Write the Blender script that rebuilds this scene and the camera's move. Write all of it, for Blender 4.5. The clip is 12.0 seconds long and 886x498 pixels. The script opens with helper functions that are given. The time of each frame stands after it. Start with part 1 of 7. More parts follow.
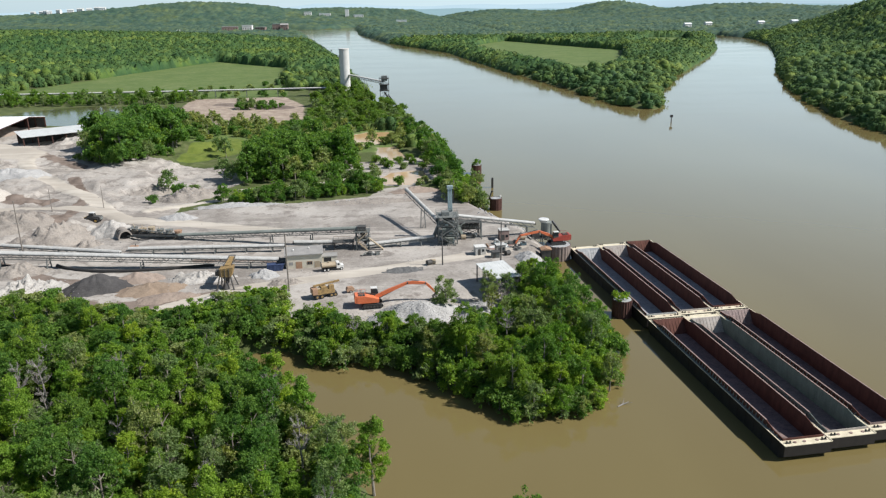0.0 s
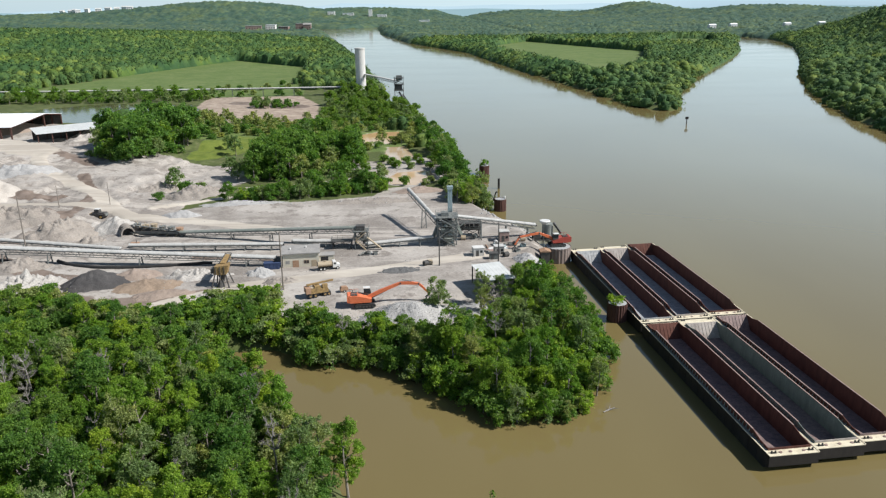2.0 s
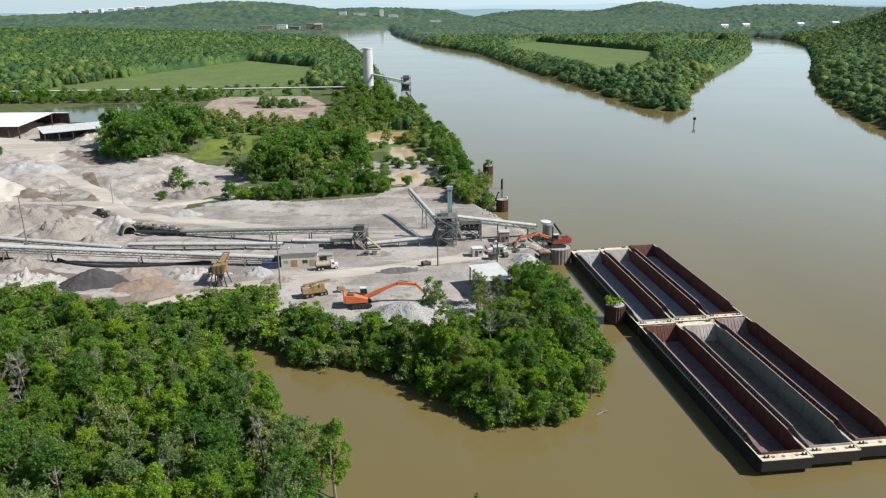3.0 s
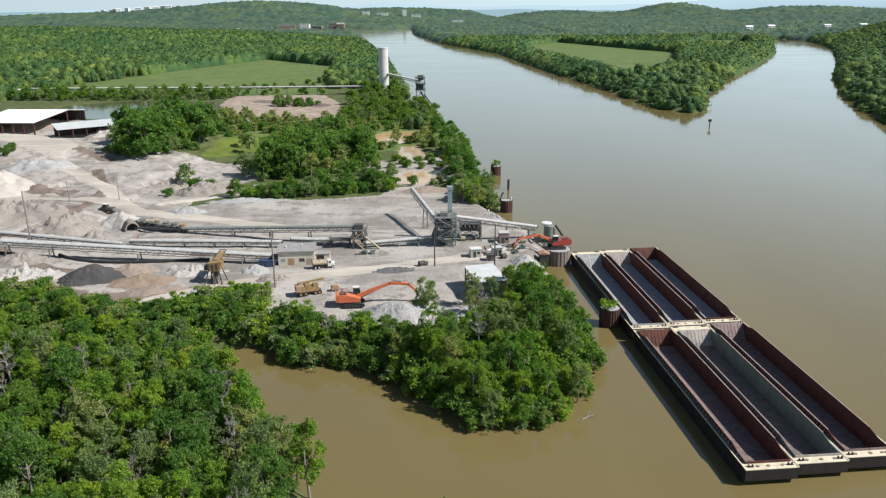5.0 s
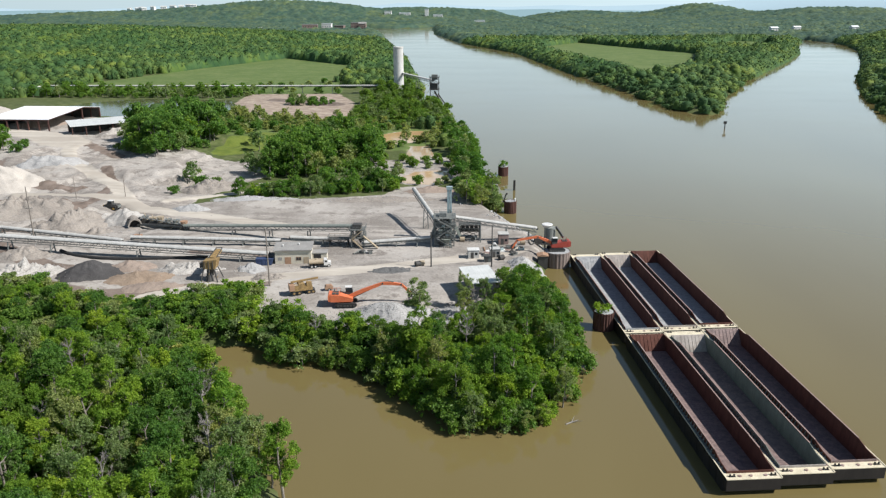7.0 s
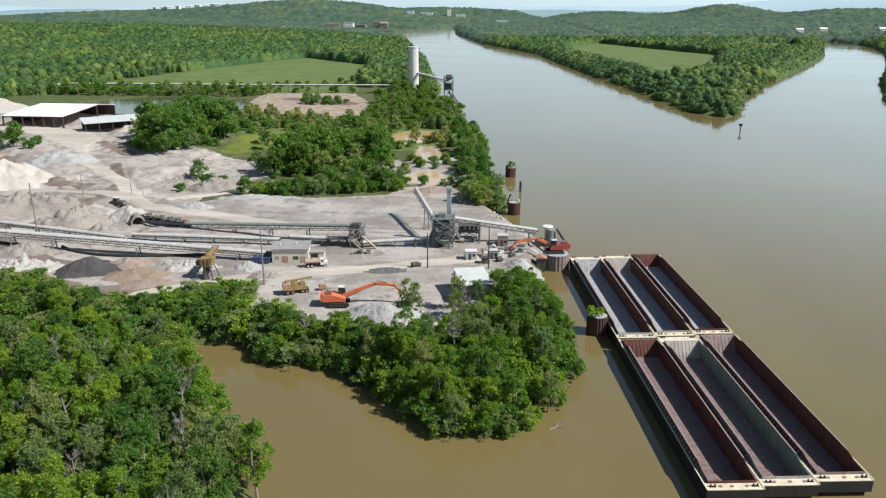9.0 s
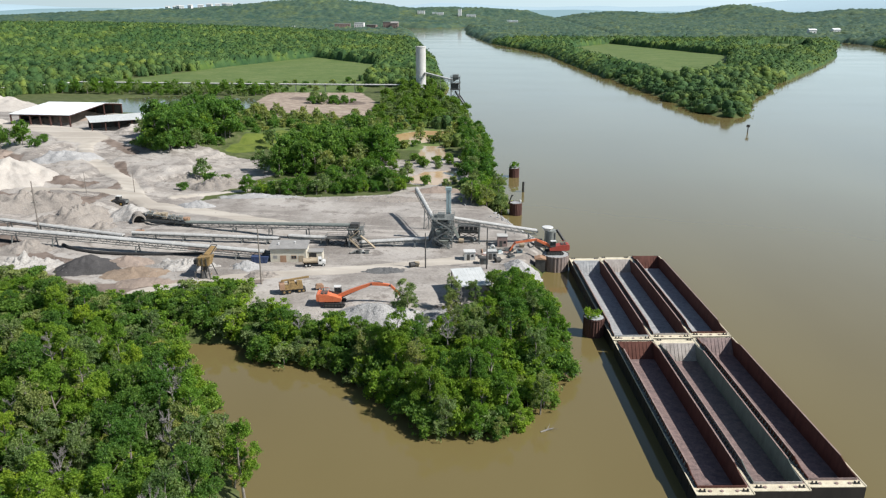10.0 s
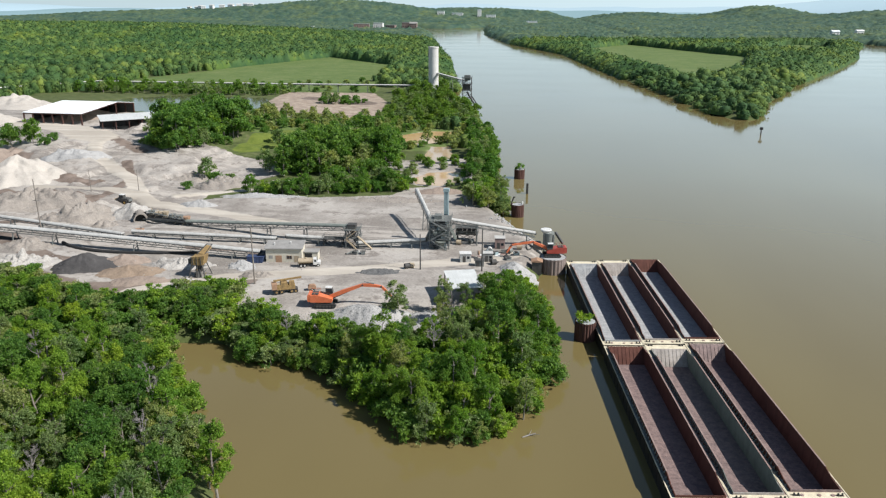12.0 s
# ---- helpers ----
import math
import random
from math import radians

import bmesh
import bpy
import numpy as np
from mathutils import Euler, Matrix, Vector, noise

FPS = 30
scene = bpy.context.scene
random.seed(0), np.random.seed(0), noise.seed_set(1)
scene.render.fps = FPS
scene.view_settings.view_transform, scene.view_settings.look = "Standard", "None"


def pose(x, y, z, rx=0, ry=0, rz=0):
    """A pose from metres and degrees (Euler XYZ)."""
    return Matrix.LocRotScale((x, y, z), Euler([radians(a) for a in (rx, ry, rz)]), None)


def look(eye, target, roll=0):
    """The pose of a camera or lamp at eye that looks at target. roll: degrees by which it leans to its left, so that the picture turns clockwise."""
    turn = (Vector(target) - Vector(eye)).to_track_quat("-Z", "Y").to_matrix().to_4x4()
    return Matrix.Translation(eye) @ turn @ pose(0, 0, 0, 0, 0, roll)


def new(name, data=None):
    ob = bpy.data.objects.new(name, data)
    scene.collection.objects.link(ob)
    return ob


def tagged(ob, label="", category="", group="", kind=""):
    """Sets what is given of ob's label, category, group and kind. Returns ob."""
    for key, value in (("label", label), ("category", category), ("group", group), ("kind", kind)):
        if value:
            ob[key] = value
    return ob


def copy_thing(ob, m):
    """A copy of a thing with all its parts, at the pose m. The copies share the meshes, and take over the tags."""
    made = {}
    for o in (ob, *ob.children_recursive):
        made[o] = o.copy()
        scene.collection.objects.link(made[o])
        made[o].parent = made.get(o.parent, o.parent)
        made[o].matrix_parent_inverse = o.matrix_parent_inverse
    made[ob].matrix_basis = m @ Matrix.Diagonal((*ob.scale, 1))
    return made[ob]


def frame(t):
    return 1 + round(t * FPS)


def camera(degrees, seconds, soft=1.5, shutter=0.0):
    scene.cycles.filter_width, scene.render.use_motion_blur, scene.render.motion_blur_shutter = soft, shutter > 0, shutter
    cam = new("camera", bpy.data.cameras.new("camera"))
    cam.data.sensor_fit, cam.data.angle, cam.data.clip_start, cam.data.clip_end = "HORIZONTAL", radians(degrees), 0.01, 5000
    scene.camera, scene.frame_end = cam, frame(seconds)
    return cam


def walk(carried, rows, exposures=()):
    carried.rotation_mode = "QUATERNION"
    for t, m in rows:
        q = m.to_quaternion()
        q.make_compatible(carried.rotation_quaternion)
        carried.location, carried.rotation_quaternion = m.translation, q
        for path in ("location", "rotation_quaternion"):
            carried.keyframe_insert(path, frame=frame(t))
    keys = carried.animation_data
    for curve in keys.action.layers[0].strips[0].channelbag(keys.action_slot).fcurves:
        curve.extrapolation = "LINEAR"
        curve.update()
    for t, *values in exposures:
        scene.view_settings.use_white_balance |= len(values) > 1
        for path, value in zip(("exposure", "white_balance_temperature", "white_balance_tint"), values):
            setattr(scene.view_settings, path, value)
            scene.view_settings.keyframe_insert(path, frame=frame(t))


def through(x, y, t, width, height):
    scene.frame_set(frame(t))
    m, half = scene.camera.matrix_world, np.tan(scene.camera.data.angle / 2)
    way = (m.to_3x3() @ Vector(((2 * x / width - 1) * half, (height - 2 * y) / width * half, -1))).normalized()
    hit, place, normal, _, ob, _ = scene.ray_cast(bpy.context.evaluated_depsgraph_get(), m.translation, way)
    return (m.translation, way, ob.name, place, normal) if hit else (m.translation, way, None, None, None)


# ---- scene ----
cam = camera(61.0, 12.0, soft=1.25)
PATH = [
    (0, (2.539, -0.72, 81.521), (2.665, 1.177, 80.9), -0.8),
    (0.5, (4.482, -0.583, 81.454), (4.593, 1.315, 80.834), -0.8),
    (1, (6.37, -0.362, 81.357), (6.467, 1.537, 80.737), -0.7),
    (1.5, (8.29, -0.102, 81.238), (8.372, 1.798, 80.618), -0.7),
    (2, (10.24, 0.186, 81.12), (10.308, 2.087, 80.5), -0.6),
    (2.5, (12.175, 0.496, 81.007), (12.228, 2.397, 80.388), -0.6),
    (3, (14.054, 0.826, 80.923), (14.093, 2.727, 80.304), -0.6),
    (5, (21.478, 2.194, 80.383), (21.46, 4.096, 79.765), -0.4),
    (5.5, (23.375, 2.549, 80.316), (23.343, 4.45, 79.697), -0.3),
    (6, (25.223, 2.912, 80.264), (25.177, 4.813, 79.645), -0.3),
    (6.5, (27.054, 3.272, 80.215), (26.993, 5.173, 79.597), -0.3),
    (7, (28.863, 3.688, 80.165), (28.789, 5.588, 79.547), -0.2),
    (9, (36.12, 5.504, 79.967), (35.99, 7.402, 79.349), -0.0),
    (9.5, (37.95, 5.981, 79.927), (37.806, 7.878, 79.309), 0.0),
    (10, (39.703, 6.445, 79.894), (39.546, 8.34, 79.276), 0.1),
    (10.5, (41.449, 6.906, 79.853), (41.28, 8.801, 79.235), 0.1),
    (11, (43.203, 7.413, 79.825), (43.021, 9.307, 79.208), 0.1),
    (11.5, (44.943, 7.937, 79.809), (44.748, 9.83, 79.192), 0.2),
    (12, (46.661, 8.494, 79.814), (46.454, 10.385, 79.197), 0.2),
]
walk(cam, [(t, look(eye, target, roll)) for t, eye, target, roll in PATH])

# ---- world, sun, exposure ----
SUN_EL, SUN_AZ = 44.5, 103.0
world = bpy.data.worlds.new("sky")
scene.world = world
world.use_nodes = True
wn = world.node_tree.nodes
sky = wn.new("ShaderNodeTexSky")
sky.sky_type = "NISHITA"
sky.sun_disc = False
sky.sun_elevation, sky.sun_rotation = radians(SUN_EL), radians(SUN_AZ)
sky.altitude, sky.air_density, sky.dust_density, sky.ozone_density = 100, 1.0, 1.1, 2.4
pale = wn.new("ShaderNodeMix")
pale.data_type = "RGBA"  # thin haze evens the sky out
pale.inputs[0].default_value = 0.64
where = wn.new("ShaderNodeTexCoord")
parts = wn.new("ShaderNodeSeparateXYZ")
haze = wn.new("ShaderNodeValToRGB")  # haze is palest near the horizon
ramp_stops = haze.color_ramp.elements
while len(ramp_stops) < 5:
    ramp_stops.new(0.5)
for el, (at, c) in zip(ramp_stops, ((0.0, (0.7, 0.9, 1.0)), (0.2, (0.6, 0.82, 1.0)), (0.4, (0.22, 0.35, 0.53)), (0.62, (0.07, 0.12, 0.21)), (1.0, (0.03, 0.06, 0.12)))):
    el.position, el.color = at, (*c, 1.0)
bright = wn.new("ShaderNodeMix")
bright.data_type, bright.blend_type = "RGBA", "MULTIPLY"
bright.inputs[0].default_value = 1.0
world.node_tree.links.new(where.outputs["Generated"], parts.inputs[0])
world.node_tree.links.new(parts.outputs[2], haze.inputs[0])
world.node_tree.links.new(haze.outputs[0], bright.inputs[6])
# haze glows more on the sun's side
toward = wn.new("ShaderNodeVectorMath")
toward.operation = "DOT_PRODUCT"
toward.inputs[1].default_value = (math.sin(radians(SUN_AZ)), math.cos(radians(SUN_AZ)), 0.0)
glow = wn.new("ShaderNodeMapRange")
glow.inputs["From Min"].default_value, glow.inputs["To Min"].default_value, glow.inputs["To Max"].default_value = -1.0, 10.5, 21.5
world.node_tree.links.new(where.outputs["Generated"], toward.inputs[0])
world.node_tree.links.new(toward.outputs["Value"], glow.inputs["Value"])
world.node_tree.links.new(glow.outputs[0], bright.inputs[7])
world.node_tree.links.new(bright.outputs[2], pale.inputs[7])
world.node_tree.links.new(sky.outputs[0], pale.inputs[6])
world.node_tree.links.new(pale.outputs[2], wn["Background"].inputs[0])
wn["Background"].inputs[1].default_value = 0.075
sun_data = bpy.data.lights.new("sun", "SUN")
sun_data.energy, sun_data.angle, sun_data.color = 6.0, radians(0.6), (1.0, 0.975, 0.945)
sun = new("sun", sun_data)
sx, sy = math.sin(radians(SUN_AZ)), math.cos(radians(SUN_AZ))
sun.matrix_world = look((0, 0, 300), (-sx * 300, -sy * 300, 300 - 300 * math.tan(radians(SUN_EL))))
scene.view_settings.exposure = 0.2


# ---- materials ----
def rgb(c):
    return (*c, 1.0)


class Nodes:
    """A short way to write a node material."""

    def __init__(self, name, rough=0.8, metal=0.0, spec=0.5):
        self.m = bpy.data.materials.new(name)
        self.m.use_nodes = True
        self.t = self.m.node_tree
        self.b = self.t.nodes["Principled BSDF"]
        self.b.inputs["Roughness"].default_value = rough
        self.b.inputs["Metallic"].default_value = metal
        self.b.inputs["Specular IOR Level"].default_value = spec

    def add(self, kind, **values):
        n = self.t.nodes.new(kind)
        for key, value in values.items():
            if key in n.inputs:
                n.inputs[key].default_value = value
        return n

    def link(self, a, b):
        self.t.links.new(a, b)

    def place(self):
        return self.t.nodes.new("ShaderNodeNewGeometry").outputs["Position"]

    def noise(self, size, detail=4.0, rough=0.6, stretch=None, where=None):
        n = self.add("ShaderNodeTexNoise", Scale=1.0 / size, Detail=detail, Roughness=rough)
        where = where or self.place()
        if stretch:
            mp = self.add("ShaderNodeMapping", Scale=stretch)
            self.link(where, mp.inputs["Vector"])
            where = mp.outputs["Vector"]
        self.link(where, n.inputs["Vector"])
        return n.outputs["Fac"]

    def ramp(self, fac, stops):
        n = self.add("ShaderNodeValToRGB")
        e = n.color_ramp.elements
        while len(e) < len(stops):
            e.new(0.5)
        for el, (at, c) in zip(e, stops):
            el.position, el.color = at, rgb(c) if len(c) == 3 else c
        self.link(fac, n.inputs["Fac"])
        return n.outputs["Color"]

    def mix(self, fac, a, b, mode="MIX"):
        n = self.t.nodes.new("ShaderNodeMix")
        n.data_type, n.blend_type = "RGBA", mode
        for sock, value in ((n.inputs[0], fac), (n.inputs[6], a), (n.inputs[7], b)):
            if hasattr(value, "is_linked"):
                self.link(value, sock)
            else:
                sock.default_value = value if isinstance(value, (int, float)) else rgb(value)
        return n.outputs[2]

    def step(self, fac, lo, hi):
        n = self.add("ShaderNodeMapRange")
        n.interpolation_type = "SMOOTHSTEP"
        n.inputs["From Min"].default_value, n.inputs["From Max"].default_value = lo, hi
        self.link(fac, n.inputs["Value"])
        return n.outputs["Result"]

    def attr(self, name):
        n = self.add("ShaderNodeAttribute")
        n.attribute_name = name
        return n.outputs["Fac"]

    def chance(self):
        return self.t.nodes.new("ShaderNodeObjectInfo").outputs["Random"]

    def island(self):
        return self.t.nodes.new("ShaderNodeNewGeometry").outputs["Random Per Island"]

    def base(self, c):
        if hasattr(c, "is_linked"):
            self.link(c, self.b.inputs["Base Color"])
        else:
            self.b.inputs["Base Color"].default_value = rgb(c)
        return self

    def bump(self, fac, strength=0.4, distance=0.1):
        n = self.add("ShaderNodeBump", Strength=strength, Distance=distance)
        self.link(fac, n.inputs["Height"])
        self.link(n.outputs["Normal"], self.b.inputs["Normal"])
        return self


def worn(name, a, b, size=1.5, rough=0.75, metal=0.0, bump=0.2, fine=0.12, stretch=None, spec=0.25):
    """A surface of two colours, mottled at two sizes."""
    n = Nodes(name, rough, metal, spec)
    big = n.noise(size, 5, 0.65, stretch)
    small = n.noise(fine, 3, 0.6)
    c = n.ramp(big, [(0.32, a), (0.68, b)])
    c = n.mix(0.35, c, n.ramp(small, [(0.3, [0.55 * v for v in a]), (0.7, [min(1, 1.3 * v) for v in b])]))
    return n.base(c).bump(small, bump, 0.03).m


def leafy(name, dark, mid, light, through=0.45):
    n = Nodes(name, 0.62, 0, 0.25)
    c = n.ramp(n.island(), [(0.0, dark), (0.55, mid), (1.0, light)])
    tint = n.ramp(n.chance(), [(0.0, (0.66, 0.82, 0.66)), (0.5, (0.95, 1, 0.95)), (1.0, (1.25, 1.12, 0.85))])
    c = n.mix(1.0, c, tint, "MULTIPLY")
    c = n.mix(1.0, c, n.ramp(n.noise(5.5, 2, 0.5), [(0.3, (0.72, 0.82, 0.72)), (0.5, (1, 1, 1)), (0.7, (1.28, 1.15, 0.9))]), "MULTIPLY")
    n.base(c)
    tr = n.add("ShaderNodeBsdfTranslucent")
    bright = n.mix(1.0, c, (1.5, 1.6, 0.8), "MULTIPLY")
    n.link(bright, tr.inputs["Color"])
    ms = n.add("ShaderNodeMixShader", Fac=through)
    n.link(n.b.outputs[0], ms.inputs[1])
    n.link(tr.outputs[0], ms.inputs[2])
    n.link(ms.outputs[0], n.t.nodes["Material Output"].inputs["Surface"])
    return n.m


def far_leafy(name, dark, mid, light):
    n = Nodes(name, 0.75, 0, 0.15)
    c = n.ramp(n.attr("tone"), [(0.0, dark), (0.55, mid), (1.0, light)])
    tint = n.ramp(n.noise(13, 3, 0.6), [(0.38, (0.72, 0.8, 0.76)), (0.5, (1, 1, 1)), (0.62, (1.3, 1.18, 0.85))])
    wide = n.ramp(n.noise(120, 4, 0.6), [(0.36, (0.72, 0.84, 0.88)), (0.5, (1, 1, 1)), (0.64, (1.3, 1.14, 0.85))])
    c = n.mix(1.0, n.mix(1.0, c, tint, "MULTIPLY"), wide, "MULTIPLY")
    return n.base(c).bump(n.noise(1.6, 3, 0.7), 0.5, 0.8).m


LEAF = leafy("leaves_green", (0.06, 0.12, 0.022), (0.118, 0.215, 0.034), (0.195, 0.305, 0.052))
LEAF_DEEP = leafy("leaves_deep_green", (0.052, 0.108, 0.024), (0.1, 0.19, 0.036), (0.165, 0.27, 0.054))
LEAF_PALE = leafy("leaves_pale", (0.1, 0.135, 0.05), (0.2, 0.25, 0.1), (0.31, 0.36, 0.17))
LEAF_YELLOW = leafy("leaves_fresh", (0.09, 0.16, 0.02), (0.17, 0.272, 0.032), (0.26, 0.365, 0.058))
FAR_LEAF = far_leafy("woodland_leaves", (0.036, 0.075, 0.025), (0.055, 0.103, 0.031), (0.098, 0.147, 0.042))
# distance haze is put into this base colour: bluer, with less contrast
HAZE_LEAF = far_leafy("haze_tinted_woodland_leaves", (0.048, 0.083, 0.062), (0.058, 0.096, 0.068), (0.073, 0.112, 0.074))
BARK = worn("bark", (0.13, 0.11, 0.09), (0.27, 0.24, 0.205), 0.5)
DEAD = worn("bare_grey_wood", (0.16, 0.145, 0.13), (0.29, 0.27, 0.245), 0.5)


def water_material():
    n = Nodes("muddy_river_water", 0.09, 0, 0.5)
    n.b.inputs["IOR"].default_value = 1.4
    silt = n.noise(90, 4, 0.55, (1, 0.35, 1))
    c = n.ramp(silt, [(0.3, (0.135, 0.104, 0.04)), (0.7, (0.16, 0.127, 0.053))])
    n.base(c)
    w = n.mix(0.5, n.noise(1.6, 3, 0.6, (1, 0.6, 1)), n.noise(9, 3, 0.6, (1, 0.5, 1)))
    streak = n.step(n.noise(60, 3, 0.6, (0.35, 1, 1)), 0.4, 0.62)
    n.b.inputs["Roughness"].default_value = 0.1
    r = n.add("ShaderNodeMapRange")
    r.inputs["To Min"].default_value, r.inputs["To Max"].default_value = 0.06, 0.1
    n.link(streak, r.inputs["Value"])
    n.link(r.outputs[0], n.b.inputs["Roughness"])
    return n.bump(w, 0.07, 0.1).m


WATER = water_material()


def pond_material(name, a, b):
    n = Nodes(name, 0.12, 0, 0.5)
    n.b.inputs["IOR"].default_value = 1.33
    n.base(n.ramp(n.noise(14, 3), [(0.3, a), (0.7, b)]))
    return n.bump(n.noise(1.5, 2), 0.06, 0.05).m


def ground_material():
    n = Nodes("ground_of_gravel_and_grass", 0.92, 0, 0.2)
    wide, mid, fine = n.noise(30, 6, 0.65), n.noise(6, 6, 0.68), n.noise(0.7, 4, 0.7)
    tracks = n.noise(8, 5, 0.65, (0.1, 1.0, 1))
    gravel = n.ramp(wide, [(0.38, (0.15, 0.13, 0.112)), (0.46, (0.215, 0.19, 0.166)), (0.53, (0.29, 0.262, 0.232)), (0.61, (0.4, 0.368, 0.33))])
    gravel = n.mix(n.step(tracks, 0.5, 0.6), gravel, (0.37, 0.335, 0.295))
    gravel = n.mix(n.step(mid, 0.52, 0.62), gravel, (0.175, 0.15, 0.13))
    gravel = n.mix(0.3, gravel, n.ramp(fine, [(0.3, (0.14, 0.125, 0.11)), (0.7, (0.46, 0.43, 0.385))]))
    road = n.mix(n.step(tracks, 0.4, 0.7), (0.36, 0.32, 0.268), (0.49, 0.445, 0.38))
    brown = n.mix(n.step(mid, 0.35, 0.65), (0.12, 0.092, 0.074), (0.2, 0.158, 0.13))
    soil = n.ramp(mid, [(0.3, (0.045, 0.055, 0.02)), (0.5, (0.075, 0.095, 0.03)), (0.75, (0.13, 0.13, 0.065))])
    grass = n.ramp(n.mix(0.5, wide, mid), [(0.38, (0.075, 0.115, 0.032)), (0.5, (0.1, 0.14, 0.04)), (0.62, (0.135, 0.165, 0.06))])
    mud = n.ramp(mid, [(0.3, (0.2, 0.15, 0.115)), (0.5, (0.29, 0.23, 0.18)), (0.7, (0.4, 0.335, 0.26))])

    def ragged(name, amount):
        sm = n.add("ShaderNodeMath")
        sm.operation = "ADD"
        n.link(n.attr(name), sm.inputs[0])
        lump = n.add("ShaderNodeMapRange")
        lump.inputs["To Min"].default_value, lump.inputs["To Max"].default_value = -amount, amount
        n.link(mid, lump.inputs["Value"])
        n.link(lump.outputs[0], sm.inputs[1])
        return sm.outputs[0]

    c = n.mix(n.step(n.attr("grass"), 0.4, 0.6), soil, grass)
    c = n.mix(n.step(ragged("lawn", 0.3), 0.4, 0.6), c, n.mix(n.step(mid, 0.35, 0.65), (0.085, 0.118, 0.02), (0.13, 0.16, 0.03)))
    c = n.mix(n.step(ragged("gravel", 0.45), 0.4, 0.55), c, gravel)
    c = n.mix(n.step(ragged("mud", 0.4), 0.35, 0.6), c, mud)
    c = n.mix(n.step(ragged("brown", 0.5), 0.4, 0.7), c, brown)
    c = n.mix(n.step(ragged("road", 0.5), 0.4, 0.7), c, road)
    n.base(c)
    return n.bump(n.mix(0.4, mid, fine), 0.6, 0.35).m


GROUND = ground_material()


# ---- mesh helpers ----
class Mesh:
    """Collects faces of one mesh."""

    def __init__(self):
        self.v, self.f = [], []

    def add(self, verts, faces):
        k = len(self.v)
        self.v += [tuple(p) for p in verts]
        self.f += [tuple(i + k for i in q) for q in faces]
        return self

    def box(self, x0, y0, z0, x1, y1, z1, m=None):
        p = [Vector((x, y, z)) for z in (z0, z1) for x, y in ((x0, y0), (x1, y0), (x1, y1), (x0, y1))]
        if m:
            p = [m @ q for q in p]
        return self.add(p, [(3, 2, 1, 0), (4, 5, 6, 7), (0, 1, 5, 4), (1, 2, 6, 5), (2, 3, 7, 6), (3, 0, 4, 7)])

    def prism(self, outline, a, b):
        """An outline in x, z pulled along y from a to b."""
        n = len(outline)
        p = [(x, a, z) for x, z in outline] + [(x, b, z) for x, z in outline]
        return self.add(p, [tuple(range(n)), tuple(range(2 * n - 1, n - 1, -1))] + [(i, i + n, (i + 1) % n + n, (i + 1) % n) for i in range(n)])

    def rod(self, a, b, r, r2=None, n=6, caps=True):
        a, b = Vector(a), Vector(b)
        r2 = r if r2 is None else r2
        d = (b - a).normalized()
        u = d.orthogonal().normalized()
        w = d.cross(u)
        ring = [u * math.cos(i * math.tau / n) + w * math.sin(i * math.tau / n) for i in range(n)]
        p = [a + q * r for q in ring] + [b + q * r2 for q in ring]
        faces = [(i, (i + 1) % n, (i + 1) % n + n, i + n) for i in range(n)]
        if caps:
            faces += [tuple(range(n - 1, -1, -1)), tuple(range(n, 2 * n))]
        return self.add(p, faces)

    def beam(self, a, b, w, h):
        """A bar of width w and height h from a to b."""
        a, b = Vector(a), Vector(b)
        d = (b - a).normalized()
        side = d.cross(Vector((0, 0, 1)))
        side = side.normalized() if side.length > 1e-4 else Vector((1, 0, 0))
        up = side.cross(d)
        c = [side * (i * w / 2) + up * (j * h / 2) for i, j in ((-1, -1), (1, -1), (1, 1), (-1, 1))]
        p = [a + q for q in c] + [b + q for q in c]
        return self.add(p, [(3, 2, 1, 0), (4, 5, 6, 7), (0, 1, 5, 4), (1, 2, 6, 5), (2, 3, 7, 6), (3, 0, 4, 7)])

    def data(self, name, material, smooth=False):
        me = bpy.data.meshes.new(name)
        me.from_pydata(self.v, [], self.f)
        me.materials.append(material)
        if smooth:
            me.polygons.foreach_set("use_smooth", [True] * len(self.f))
        bm = bmesh.new()
        bm.from_mesh(me)
        bmesh.ops.recalc_face_normals(bm, faces=bm.faces)
        bm.to_mesh(me)
        bm.free()
        return me


def part(name, mesh, material, parent, label="", smooth=False):
    ob = new(name, mesh.data(name, material, smooth))
    ob.parent = parent
    if label:
        tagged(ob, label)
    return ob


def thing(name, m, label, category, group="", kind=""):
    ob = new(name)
    ob.matrix_world = m
    return tagged(ob, label, category, group, kind)


def numpy_mesh(name, verts, faces, material):
    """A mesh of equal polygons from arrays."""
    me = bpy.data.meshes.new(name)
    nf, k = faces.shape
    me.vertices.add(len(verts))
    me.vertices.foreach_set("co", np.asarray(verts, np.float32).ravel())
    me.loops.add(nf * k)
    me.loops.foreach_set("vertex_index", faces.astype(np.int32).ravel())
    me.polygons.add(nf)
    me.polygons.foreach_set("loop_start", np.arange(0, nf * k, k, dtype=np.int32))
    me.update(calc_edges=True)
    me.materials.append(material)
    return me


